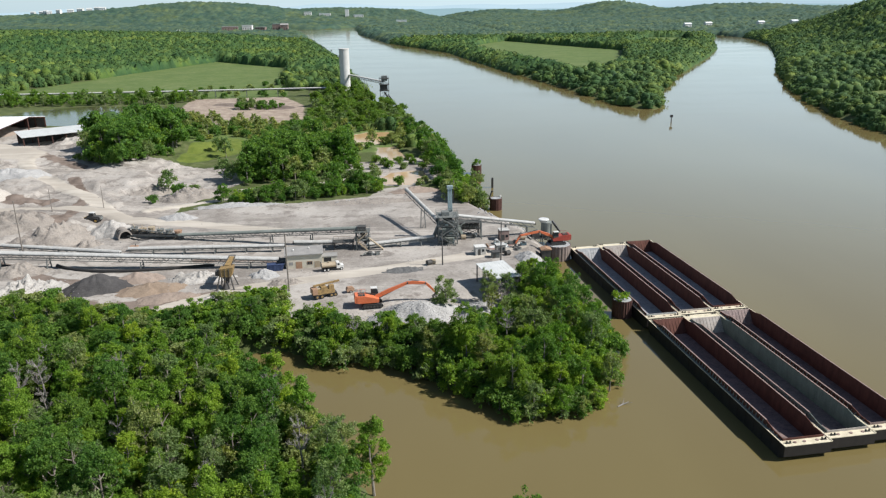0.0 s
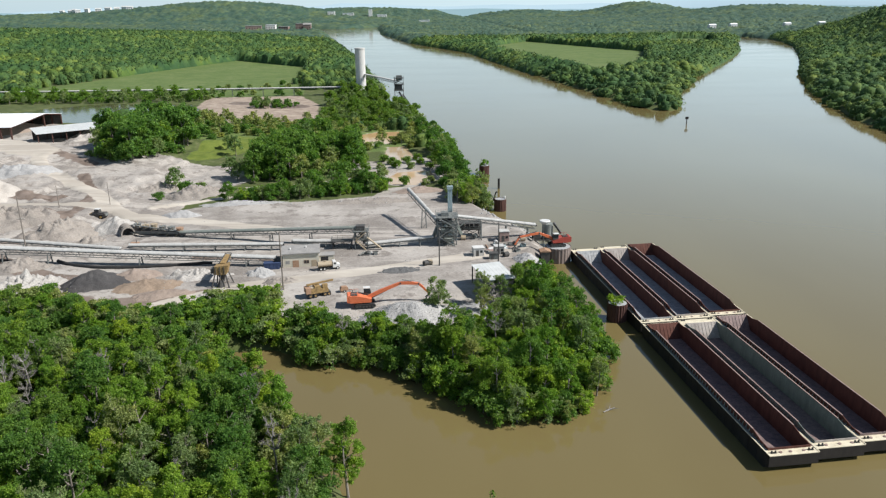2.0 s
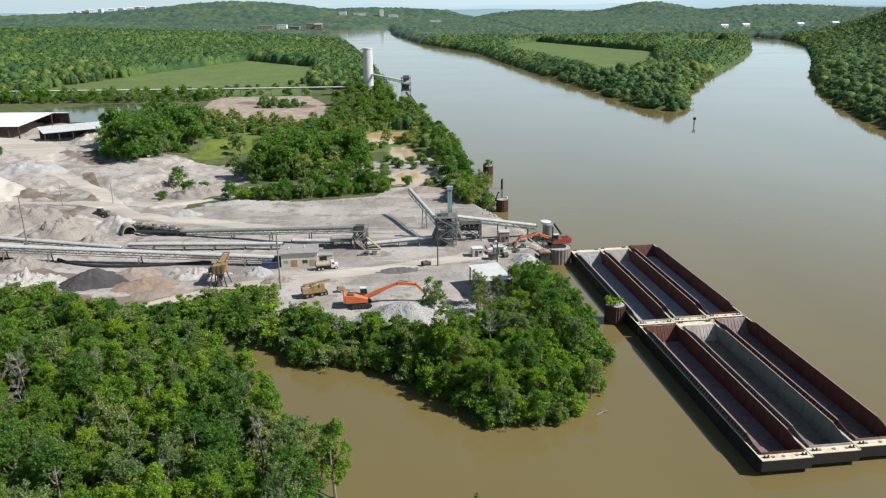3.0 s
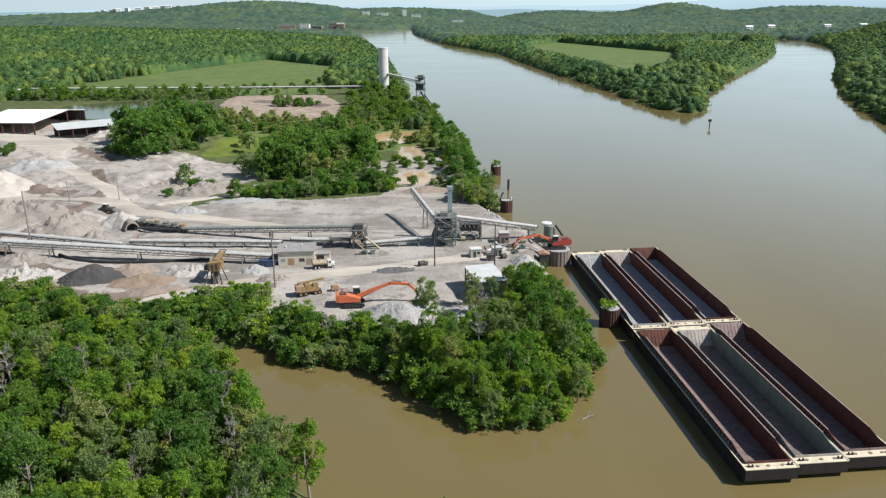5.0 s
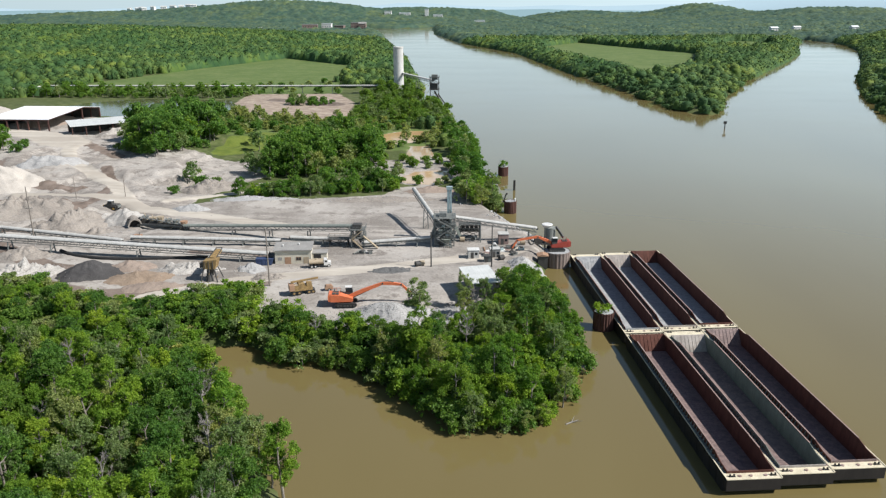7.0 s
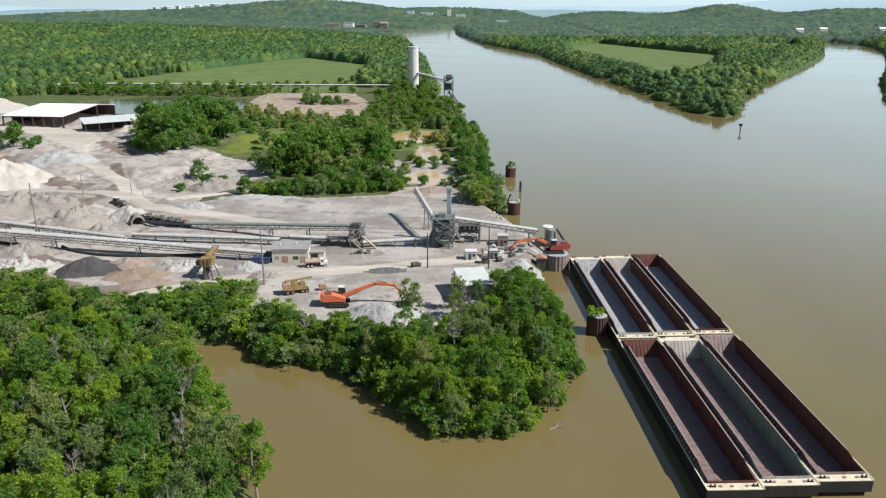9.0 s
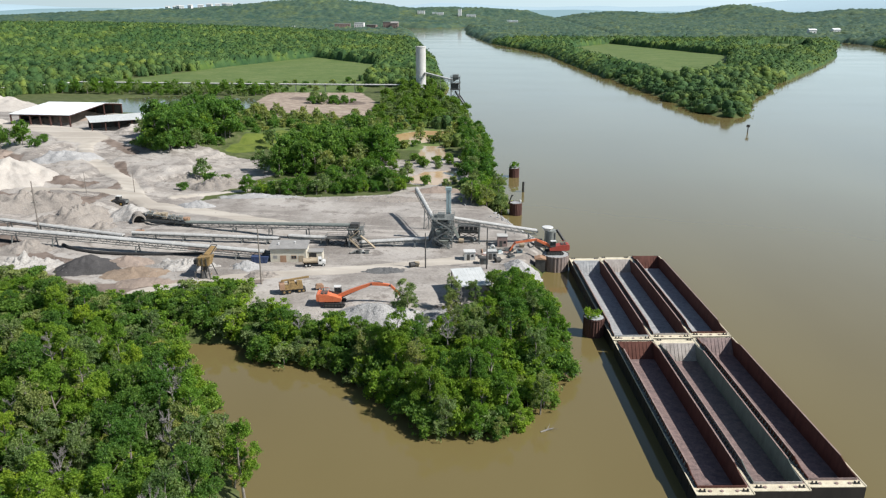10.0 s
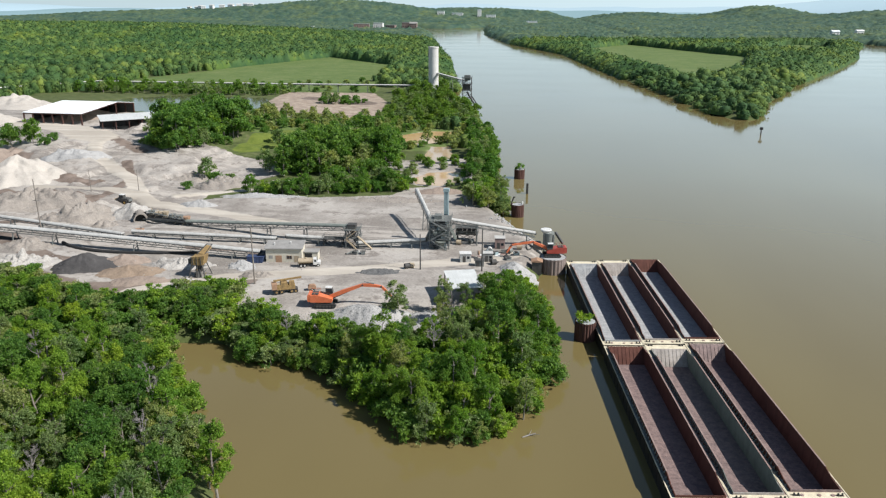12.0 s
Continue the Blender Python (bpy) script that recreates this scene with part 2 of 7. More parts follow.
# ---- the lie of the land ----
def signed(poly, x, y):
    """Distance into (plus) or out of (minus) a closed outline."""
    p = np.asarray(poly, float)
    q = np.roll(p, -1, axis=0)
    best = np.full(x.shape, 1e9)
    inside = np.zeros(x.shape, bool)
    for (ax, ay), (bx, by) in zip(p, q):
        ex, ey = bx - ax, by - ay
        t = np.clip(((x - ax) * ex + (y - ay) * ey) / (ex * ex + ey * ey + 1e-9), 0, 1)
        best = np.minimum(best, np.hypot(x - ax - t * ex, y - ay - t * ey))
        inside ^= ((ay > y) != (by > y)) & (x < ex * (y - ay) / (by - ay + 1e-12) + ax)
    return np.where(inside, best, -best)


def soft(v, lo, hi):
    t = np.clip((v - lo) / (hi - lo), 0, 1)
    return t * t * (3 - 2 * t)


MAINLAND = [(32, -400), (24, 60), (27, 84), (22, 96), (4, 100), (-11, 122), (-20, 137), (-36, 155), (-41, 170), (-27, 172), (-12, 164), (2, 162), (11, 152), (20, 146), (28, 140), (37, 140),
            (43, 147), (49, 163), (52, 182), (51, 199), (48, 215), (52, 228), (55, 240), (52, 262), (46, 274), (38, 296), (31, 313), (33, 350),
            (31, 410), (21, 492), (9, 583), (-2, 612), (-15, 650), (-22, 730), (-70, 1145), (-168, 1757), (-245, 2280), (-330, 2690), (-700, 2790), (-4950, 2850), (-4950, -4950), (-300, -4950)]
POINT = [(213, 583), (200, 590), (188, 624), (181, 705), (169, 788), (155, 907), (136, 1070), (109, 1335), (63, 1499), (4, 1710), (-73, 2222), (-112, 2900),
         (-250, 2760), (-700, 2850), (-4950, 2920), (-4950, 4950), (300, 4950), (300, 1850), (450, 1825), (690, 1785), (735, 1710), (680, 1600), (573, 1325),
         (482, 1141), (388, 968), (307, 816), (253, 690), (227, 628)]
EAST_BANK = [(330, -900), (320, 200), (315, 454), (319, 489), (326, 528), (349, 608), (381, 698), (468, 889), (581, 1113), (710, 1395), (767, 1557), (800, 1700),
             (787, 1814), (600, 1870), (300, 1900), (300, 4950), (4950, 4950), (4950, -900)]
YARD = [(-34, 186), (-24, 180), (-8, 176), (10, 170), (26, 172), (34, 185), (42, 205), (48, 228), (56, 242), (54, 262), (44, 272), (36, 290), (28, 312), (8, 328), (-3, 322), (-8, 308), (-36, 302),
        (-64, 298), (-86, 296), (-72, 330), (-60, 352), (-76, 372), (-112, 384), (-150, 400), (-160, 440), (-230, 500), (-330, 490), (-420, 400), (-330, 250),
        (-200, 150), (-118, 172), (-92, 196), (-70, 196), (-50, 192)]
WEST_FIELD = [(-345, 730), (-365, 772), (-310, 955), (-242, 1120), (-130, 1020), (-112, 830), (-130, 790), (-210, 735)]
POINT_FIELD = [(196, 930), (222, 842), (300, 960), (385, 1250), (250, 1640), (140, 1440), (165, 1120)]
POINT_FIELD_B = [(430, 1390), (500, 1330), (590, 1480), (640, 1640), (560, 1640)]
EAST_FIELD = [(372, 560), (420, 560), (470, 640), (420, 640)]
CLAY_FLAT = [(-128, 520), (-160, 584), (-172, 684), (-92, 692), (-68, 627), (-60, 545), (-92, 516)]
MEADOW = [(-110, 394), (-102, 386), (-82, 412), (-72, 430), (-85, 450), (-96, 456), (-109, 425)]
WEST_POND = [(-244, 534), (-300, 590), (-280, 626), (-250, 645), (-176, 634), (-150, 585), (-163, 545), (-191, 523)]
CLAY_POND = [(-36, 455), (-13, 480), (4, 480), (6, 458), (-7, 436), (-22, 425)]
SAND_POND = [(-4, 344), (2, 358), (17, 361), (19, 344), (11, 331), (-1, 333)]
SILT_POND = [(-5, 424), (5, 425), (9, 394), (1, 382), (-6, 400)]
POND_MEADOW = [(-340, 480), (-140, 470), (-130, 515), (-168, 690), (-215, 712), (-310, 690), (-380, 640)]
FIELD_FRONT = [(-390, 660), (-310, 690), (-215, 712), (-165, 690), (-90, 690), (-100, 800), (-130, 800), (-215, 740), (-370, 730)]
CLEARING = [(-150, 450), (-62, 420), (-44, 410), (8, 410), (14, 480), (-44, 492), (-60, 520), (-140, 520)]
HAUL_ROADS = [([(-60, 192), (-39, 205), (-20, 211), (3, 218), (32, 229), (44, 236)], 3.2), ([(-215, 428), (-192, 412), (-182, 396), (-178, 379), (-166, 358), (-149, 340), (-128, 321), (-111, 296), (-100, 284), (-80, 278), (-40, 262)], 3.6),
              ([(-96, 297), (-80, 305), (-68, 311)], 2.0), ([(-300, 440), (-238, 428), (-204, 412), (-188, 396)], 12.0), ([(-64, 328), (-38, 334), (-22, 341), (-8, 352)], 1.8), ([(-160, 300), (-125, 300), (-110, 292)], 3.0)]
BROWN_STRIPS = [([(-94, 199), (-78, 192), (-60, 194.5), (-45, 200), (-33, 203)], 4.6), ([(-170, 292), (-148, 288), (-125, 281)], 5.0), ([(-190, 330), (-160, 318), (-140, 312)], 4.5), ([(-60, 232), (-40, 231), (-36, 228)], 2.5), ([(-130, 235), (-100, 214), (-92, 212)], 4.0), ([(-150, 247), (-128, 254), (-118, 257), (-122, 280), (-124, 300), (-126, 318), (-141, 342)], 2.6), ([(-245, 330), (-205, 345)], 12.0), ([(0, 217), (8, 219)], 2.2), ([(-184, 402), (-166, 388), (-150, 374)], 3.5), ([(-132, 640), (-104, 634), (-86, 616)], 12.0)]
SAND_SPIT = [(-24, 390), (-21, 362), (-9, 356), (-8, 330), (14, 324), (24, 345), (24, 388), (8, 394), (-8, 380)]

HILLS = [(-620, 1500, 420, 330, 20), (-1200, 1300, 500, 500, 28), (-780, 3480, 540, 260, 83), (-1700, 3400, 600, 300, 34), (1010, 1180, 300, 420, 84),
         (1350, 700, 400, 600, 90), (600, 4100, 260, 240, 34), (1130, 3900, 230, 260, 66), (1500, 3300, 420, 380, 50), (1900, 2600, 500, 400, 50), (-300, 4500, 700, 160, 52)]


def along(lines, x, y):
    """How well inside a strip along any of the lines, from 0 to 1."""
    out = np.zeros(np.shape(x))
    for pts, w in lines:
        for (ax, ay), (bx, by) in zip(pts, pts[1:]):
            ex, ey = bx - ax, by - ay
            t = np.clip(((x - ax) * ex + (y - ay) * ey) / (ex * ex + ey * ey), 0, 1)
            out = np.maximum(out, 1 - soft(np.hypot(x - ax - t * ex, y - ay - t * ey), w * 0.6, w * 1.5))
    return out


def track(x, y):
    return along(HAUL_ROADS, x, y)


def height(x, y):
    """The ground's height, with the river's bed below nought."""
    x, y = np.asarray(x, float), np.asarray(y, float)
    d1, d2, d3 = signed(MAINLAND, x, y), signed(POINT, x, y), signed(EAST_BANK, x, y)
    d = np.maximum(np.maximum(d1, d2), d3)
    land = 3.2 + 5.0 * soft(y, 290, 420) * soft(-x, 40, 190) * (1 - soft(y, 480, 530)) + 1.6 * soft(-x, 60, 160) * soft(y, 150, 230) + 1.3 * soft(y, 180, 200)
    land = np.where(y > 500, np.maximum(land - 2.5 * soft(y, 500, 700), 3.5), land)
    for hx, hy, wx, wy, h in HILLS:
        land = land + h * np.exp(-((x - hx) / wx) ** 2 - ((y - hy) / wy) ** 2) * soft(d, 20, 160)
    z = np.where(d > 0, land * soft(d, -2.0, 7.0), np.maximum(d * 0.35, -3.0))
    for pond, rim in ((WEST_POND, 2.6), (CLAY_POND, 1.6), (SAND_POND, 1.4), (SILT_POND, 1.4)):
        z = z - rim * soft(signed(pond, x, y), -3.0, 3.0)
    lump, bench = np.zeros(x.shape), np.zeros(x.shape)
    on = (d > 4) & (y < 900)
    px, py = x[on], y[on]
    fine = np.array([noise.noise((a * 0.22 + 7, b * 0.22, 2.0)) for a, b in zip(px, py)])
    broad = np.array([noise.noise((a * 0.028 + 3, b * 0.036, 5.0)) for a, b in zip(px, py)])
    lump[on] = np.array([noise.noise((a * 0.09, b * 0.09, 0.0)) for a, b in zip(px, py)]) + 0.4 * fine
    bench[on] = 1.5 * soft(broad + 0.1 * fine, 0.02, 0.1) + 1.3 * soft(broad + 0.1 * fine, 0.26, 0.34) - 1.2
    near = on & (x > -220) & (x < 62) & (y > 190) & (y < 460)
    lump[near] += [0.55 * noise.noise((a * 0.55, b * 0.55, 9.0)) - 0.5 * abs(noise.noise((a * 0.16, b * 0.16, 12.0))) for a, b in zip(x[near], y[near])]
    rough = soft(-x, 66, 96) * soft(y, 225, 260) * (1 - soft(y, 430, 470))
    z = np.where(on, z + lump * (0.25 + 0.75 * rough * (1 - track(x, y))) + bench * rough * (1 - track(x, y)), z)
    return z


def level(x, y):
    return float(height(np.array([x]), np.array([y]))[0])


def run(stops):
    """Grid lines from (start, step) pairs; the last value closes."""
    out = []
    for (a, s), (b, _) in zip(stops, stops[1:]):
        out += list(np.arange(a, b - s * 0.3, s))
    return np.array(out + [stops[-1][0]])


def grow(a, s, end, k=1.09):
    out = []
    while a < end:
        out.append(a)
        a, s = a + s, s * k
    return np.array(out + [end])


def build_ground():
    xs = np.concatenate([-grow(420, 14, 4900)[::-1], run([(-412, 8), (-212, 1.4), (60, 2.5), (66, 9), (760, 9)]), grow(775, 18, 4900)])
    ys = np.concatenate([-grow(10, 30, 4900, 1.4)[::-1], run([(0, 8), (80, 2.5), (200, 1.4), (380, 4), (700, 10), (1900, 10)]), grow(1912, 16, 4900)])
    X, Y = np.meshgrid(xs, ys)
    Z = height(X, Y)
    nx, ny = len(xs), len(ys)
    i = (np.arange(ny - 1)[:, None] * nx + np.arange(nx - 1)[None, :]).ravel()
    me = numpy_mesh("ground", np.stack([X, Y, Z], -1).reshape(-1, 3), np.stack([i, i + 1, i + 1 + nx, i + nx], -1), GROUND)
    me.polygons.foreach_set("use_smooth", [True] * len(i))
    masks = {"gravel": np.maximum(soft(signed(YARD, X, Y), -4, 4), 0.9 * soft(signed(SAND_SPIT, X, Y), -4, 5)),
             "grass": np.maximum.reduce([soft(signed(p, X, Y), -6, 6) for p in (WEST_FIELD, POINT_FIELD, POINT_FIELD_B, EAST_FIELD, MEADOW, FIELD_FRONT, CLEARING)]),
             "mud": np.maximum.reduce([soft(signed(p, X, Y), -6, 6) for p in (CLAY_FLAT, CLAY_POND, SAND_POND, SILT_POND)]),
             "lawn": soft(signed(MEADOW, X, Y), -3, 3), "road": track(X, Y), "brown": along(BROWN_STRIPS, X, Y)}
    for name, values in masks.items():
        a = me.attributes.new(name, "FLOAT", "POINT")
        a.data.foreach_set("value", values.astype(np.float32).ravel())
    tagged(new("ground", me), "uneven pale gravel yard, soil and green fields", "ground", kind="structure")


build_ground()


def build_backdrop():
    """Ridges at the limit of sight; their haze is painted as blue colour and glow."""
    for y0, top, shade, seed, label in ((4560, 66, (0.2, 0.3, 0.33), 3.0, "wooded ridge far off in painted haze"), (4760, 96, (0.33, 0.44, 0.5), 8.0, "mountain ridge on the horizon in painted blue haze")):
        n = Nodes("haze_painted_ridge", 0.9, 0, 0.1)
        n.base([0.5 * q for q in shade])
        # emission in the haze colour, so the ridge glows by itself
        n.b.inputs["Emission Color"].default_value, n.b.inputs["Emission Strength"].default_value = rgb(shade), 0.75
        m = Mesh()
        xs = np.linspace(-3600, 4800, 120)
        # the lie of the mountain to the east
        zs = [top * (0.75 + 0.28 * noise.noise((x * 0.0016, seed, 0)) + 0.08 * noise.noise((x * 0.006, seed, 4))) + (92 * math.exp(-((x - 2180) / 560) ** 2) if top > 90 else 0) for x in xs]
        yy = [y0 - 0.00012 * x * x for x in xs]
        k = len(xs)
        m.add([(x, y, -5) for x, y in zip(xs, yy)] + [(x, y + 60, z) for x, y, z in zip(xs, yy, zs)] + [(x, y + 120, -5) for x, y in zip(xs, yy)],
              [(i + r * k, i + 1 + r * k, i + 1 + (r + 1) * k, i + (r + 1) * k) for r in (0, 1) for i in range(k - 1)])
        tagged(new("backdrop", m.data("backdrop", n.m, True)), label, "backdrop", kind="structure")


build_backdrop()


def build_water():
    me = numpy_mesh("river", np.array([(-4900, -4900, 0), (4900, -4900, 0), (4900, 4900, 0), (-4900, 4900, 0)], float), np.array([[0, 1, 2, 3]]), WATER)
    tagged(new("water", me), "wide muddy brown river with a smooth surface", "river", kind="structure")
    for outline, deep, look_of, label in ((WEST_POND, 1.5, pond_material("green_pond_water", (0.07, 0.075, 0.035), (0.1, 0.1, 0.05)), "still greenish pond behind the sheds"),
                                       (CLAY_POND, 0.9, pond_material("clay_pond_water", (0.42, 0.27, 0.13), (0.5, 0.34, 0.18)), "shallow clay-brown settling pond"),
                                       (SAND_POND, 0.8, pond_material("sand_pond_water", (0.4, 0.27, 0.15), (0.48, 0.34, 0.2)), "shallow sandy brown settling pond"),
                                       (SILT_POND, 0.8, pond_material("silt_pond_water", (0.36, 0.26, 0.16), (0.44, 0.33, 0.21)), "narrow silty pond among the bushes")):
        p = Mesh()
        cx, cy = np.mean(outline, axis=0)
        z = level(cx, cy) + deep
        p.add([(cx + (x - cx) * 1.06, cy + (y - cy) * 1.06, z) for x, y in outline], [tuple(range(len(outline)))])
        tagged(new("water", p.data("pond", look_of)), label, "pond", kind="structure")


build_water()


# ---- barges ----
BARGE_AXIS = math.degrees(math.atan2(11.7, 120.1))
HULL_STEEL = worn("black_hull_steel", (0.012, 0.011, 0.011), (0.035, 0.03, 0.027), 2.0, 0.6, stretch=(1, 1, 0.3))
DECK_PAINT = worn("cream_deck_paint", (0.42, 0.36, 0.25), (0.7, 0.63, 0.47), 1.6, 0.7)
RUST = worn("rusty_red_steel", (0.05, 0.018, 0.013), (0.125, 0.05, 0.035), 1.2, 0.8, stretch=(1, 1, 0.25))
RUST_PALE = worn("pale_rusted_steel", (0.2, 0.125, 0.105), (0.3, 0.225, 0.2), 1.6, 0.85)
GREEN_WALL = worn("grey_green_hold_wall", (0.085, 0.1, 0.086), (0.17, 0.19, 0.165), 1.3, 0.7, stretch=(1, 1, 0.25))
HOLD_PLATE = worn("worn_hold_plating", (0.085, 0.066, 0.064), (0.28, 0.2, 0.18), 1.0, 0.6)
GREY_STEEL = worn("weathered_grey_steel", (0.12, 0.13, 0.12), (0.24, 0.25, 0.23), 1.3, 0.7, stretch=(1, 1, 0.3))
DUSTY = worn("stone_dusted_steel", (0.2, 0.175, 0.155), (0.42, 0.38, 0.34), 1.8, 0.9)
WET_DUST = worn("damp_grey_stone_dust", (0.18, 0.19, 0.196), (0.42, 0.42, 0.41), 1.0, 0.8)
BLACK = worn("black_iron", (0.02, 0.02, 0.02), (0.05, 0.048, 0.045), 0.6, 0.6)


def barge(length, width, wall, floor, end_wall, label, far_deck, group):
    """An open hopper barge; its middle on the water lies at nought, its length along y."""
    rnd = random.Random(label)
    root = thing("hopper_barge", pose(0, 0, 0), label, "barge", group)
    L, W, deck = length / 2, width / 2, 3.3
    side = 0.65
    near_deck = 1.9
    hull = Mesh()
    # hull with raked foot at both ends
    hull.add([(-W, -L, deck - 0.12), (W, -L, deck - 0.12), (W, -L, 1.0), (-W, -L, 1.0), (-W, -L + 2.5, -0.5), (W, -L + 2.5, -0.5),
              (-W, L, deck - 0.12), (W, L, deck - 0.12), (W, L, 1.0), (-W, L, 1.0), (-W, L - 2.5, -0.5), (W, L - 2.5, -0.5)],
             [(0, 1, 2, 3), (3, 2, 5, 4), (7, 6, 9, 8), (8, 9, 10, 11), (4, 5, 11, 10), (0, 3, 4, 10, 9, 6), (1, 7, 8, 11, 5, 2)])
    part("hull", hull, HULL_STEEL, root)
    rub = Mesh()
    for s in (-1, 1):
        rub.box(s * W - 0.07, -L, deck - 0.75, s * W + 0.07, L, deck - 0.5)
        for i in range(int(length / 3)):
            y = -L + 1.2 + i * 3
            rub.box(s * W - 0.05, y, 0.2, s * W + 0.05, y + 0.12, deck - 0.75)
    tagged(part("rubbing_strake", rub, HULL_STEEL, root), kind="stuff")
    y0, y1 = -L + near_deck, L - far_deck
    x0 = W - side
    part("end_deck", Mesh().box(-W, -L, deck - 0.12, W, y0, deck), DECK_PAINT, root, "worn cream-painted end deck")
    part("end_deck", Mesh().box(-W, y1, deck - 0.12, W, L, deck), DECK_PAINT, root, "worn cream-painted end deck")
    for s in (-1, 1):
        g = Mesh()
        g.box(s * W, y0, deck - 0.12, s * x0, y1, deck) if s < 0 else g.box(x0, y0, deck - 0.12, W, y1, deck)
        part("gunwale", Mesh().box(s * W - 0.1, -L, deck, s * W + 0.1, L, deck + 0.1), DECK_PAINT, root, "thin cream-painted edge")
        part("side_deck", g, RUST_PALE if s > 0 else GREY_STEEL, root)
    # hold
    zf = 0.4
    fl = Mesh()
    fl.box(-x0, y0, zf - 0.1, x0, y1, zf)
    part("hold_floor", fl, floor, root)
    ribs = Mesh()
    for i in range(int((y1 - y0) / 0.75)):
        y = y0 + 0.4 + i * 0.75
        ribs.box(-x0 + 0.15, y, zf, x0 - 0.15, y + 0.1, zf + 0.02)
    tagged(part("floor_rib", ribs, floor, root), kind="stuff")
    top = deck + 1.15
    step = 5.5
    for s in (-1, 1):
        w = Mesh()
        a, b = s * x0, s * (x0 - 0.12)
        lo, hi = min(a, b), max(a, b)
        # side wall with a coaming that steps down towards both ends
        prof = [(y0, zf), (y1, zf), (y1, deck + 0.45), (y1 - step * 0.5, deck + 0.55), (y1 - step, top), (y0 + step, top), (y0 + step * 0.5, deck + 0.55), (y0, deck + 0.45)]
        n = len(prof)
        w.add([(lo, y, z) for y, z in prof] + [(hi, y, z) for y, z in prof],
              [tuple(range(n)), tuple(range(2 * n - 1, n - 1, -1))] + [(i, (i + 1) % n, (i + 1) % n + n, i + n) for i in range(n)])
        part("coaming_wall", w, wall, root)
        st = Mesh()
        for i in range(int((y1 - y0 - 3) / 1.2)):
            y = y0 + 1.5 + i * 1.2
            t = top - 0.15 if y0 + step < y < y1 - step else deck + 0.45
            st.add([(s * x0, y, deck), (s * (x0 + 0.42), y, deck), (s * x0, y, t), (s * x0, y + 0.09, deck), (s * (x0 + 0.42), y + 0.09, deck), (s * x0, y + 0.09, t)],
                   [(0, 1, 2), (5, 4, 3), (0, 3, 4, 1), (1, 4, 5, 2), (2, 5, 3, 0)])
        tagged(part("stiffener", st, GREY_STEEL, root), kind="stuff")
        rail = Mesh()
        rail.box(lo - 0.07, y0 + step, top, hi + 0.07, y1 - step, top + 0.1)
        part("coaming_rim", rail, RUST_PALE, root)
    for y, s, mat in ((y0, -1, end_wall), (y1, 1, end_wall)):
        e = Mesh()
        ya, yb = (y - 0.12, y) if s < 0 else (y, y + 0.12)
        foot = -s * 2.6
        e.add([(-x0, y, deck + 0.45), (x0, y, deck + 0.45), (x0, y + foot, zf), (-x0, y + foot, zf), (-x0, y + s * 0.12, deck + 0.45), (x0, y + s * 0.12, deck + 0.45),
               (x0, y + s * 0.12, zf), (-x0, y + s * 0.12, zf)],
              [(0, 1, 2, 3), (7, 6, 5, 4), (0, 4, 5, 1), (1, 5, 6, 2), (2, 6, 7, 3), (3, 7, 4, 0)])
        part("end_bulkhead", e, mat, root)
        c = Mesh()
        for i in range(9):
            x = -x0 + 0.6 + i * (2 * x0 - 1.2) / 8
            c.beam((x, y + foot * 0.0 - s * 0.03, deck + 0.4), (x, y + foot - s * 0.03, zf + 0.05), 0.14, 0.12)
        tagged(part("bulkhead_rib", c, mat, root), kind="stuff")
    for s in (-1, 1):
        for y in (-L + 0.9, L - 0.5):
            k = Mesh()
            for dx in (-0.35, 0.35):
                k.rod((s * (W - 1.2) + dx, y, deck), (s * (W - 1.2) + dx, y, deck + 0.45), 0.16, n=8)
            k.box(s * (W - 1.2) - 0.6, y - 0.22, deck, s * (W - 1.2) + 0.6, y + 0.22, deck + 0.06)
            part("mooring_bitt", k, BLACK, root)
    for i in range(3):
        k = Mesh()
        x = -W + 2.4 + i * (width - 4.8) / 2 + rnd.uniform(-0.3, 0.3)
        k.rod((x, -L + 0.9, deck), (x, -L + 0.9, deck + 0.14), 0.3, n=10)
        part("deck_hatch", k, RUST_PALE, root)
    return root


def build_barges():
    d = radians(BARGE_AXIS)
    ux, uy = -math.sin(d), math.cos(d)
    vx, vy = math.cos(d), math.sin(d)
    kinds = [(RUST, HOLD_PLATE, RUST, "empty hopper barge with rust-red hold walls moored in front", 1.2),
             (GREEN_WALL, HOLD_PLATE, DUSTY, "empty hopper barge with a grey-green inner wall", 3.2),
             (RUST, HOLD_PLATE, HOLD_PLATE, "empty hopper barge with dark rust-brown hold", 1.2),
             (RUST, WET_DUST, WET_DUST, "hopper barge dusted with pale stone beside the loading dock", 3.4),
             (RUST, WET_DUST, DUSTY, "hopper barge with rust walls and stone dust on its floor", 3.4),
             (RUST, WET_DUST, RUST, "empty hopper barge on the outer side of the far row", 0.9)]
    W = 9.62
    for k, (wall, floor, end, label, far_deck) in enumerate(kinds):
        row, col = divmod(k, 3)
        length = 59.3 if row == 0 else 61.0
        along = 29.9 + row * 60.9
        out = W / 2 + col * 9.78
        x = 72.7 + ux * along + vx * out + ux * col * 0.95
        y = 114.4 + uy * along + vy * out + uy * col * 0.95
        b = barge(length, W, wall, floor, end, label, far_deck, "moored hopper barges")
        b.matrix_world = pose(x, y, 0, 0, 0, BARGE_AXIS)


build_barges()


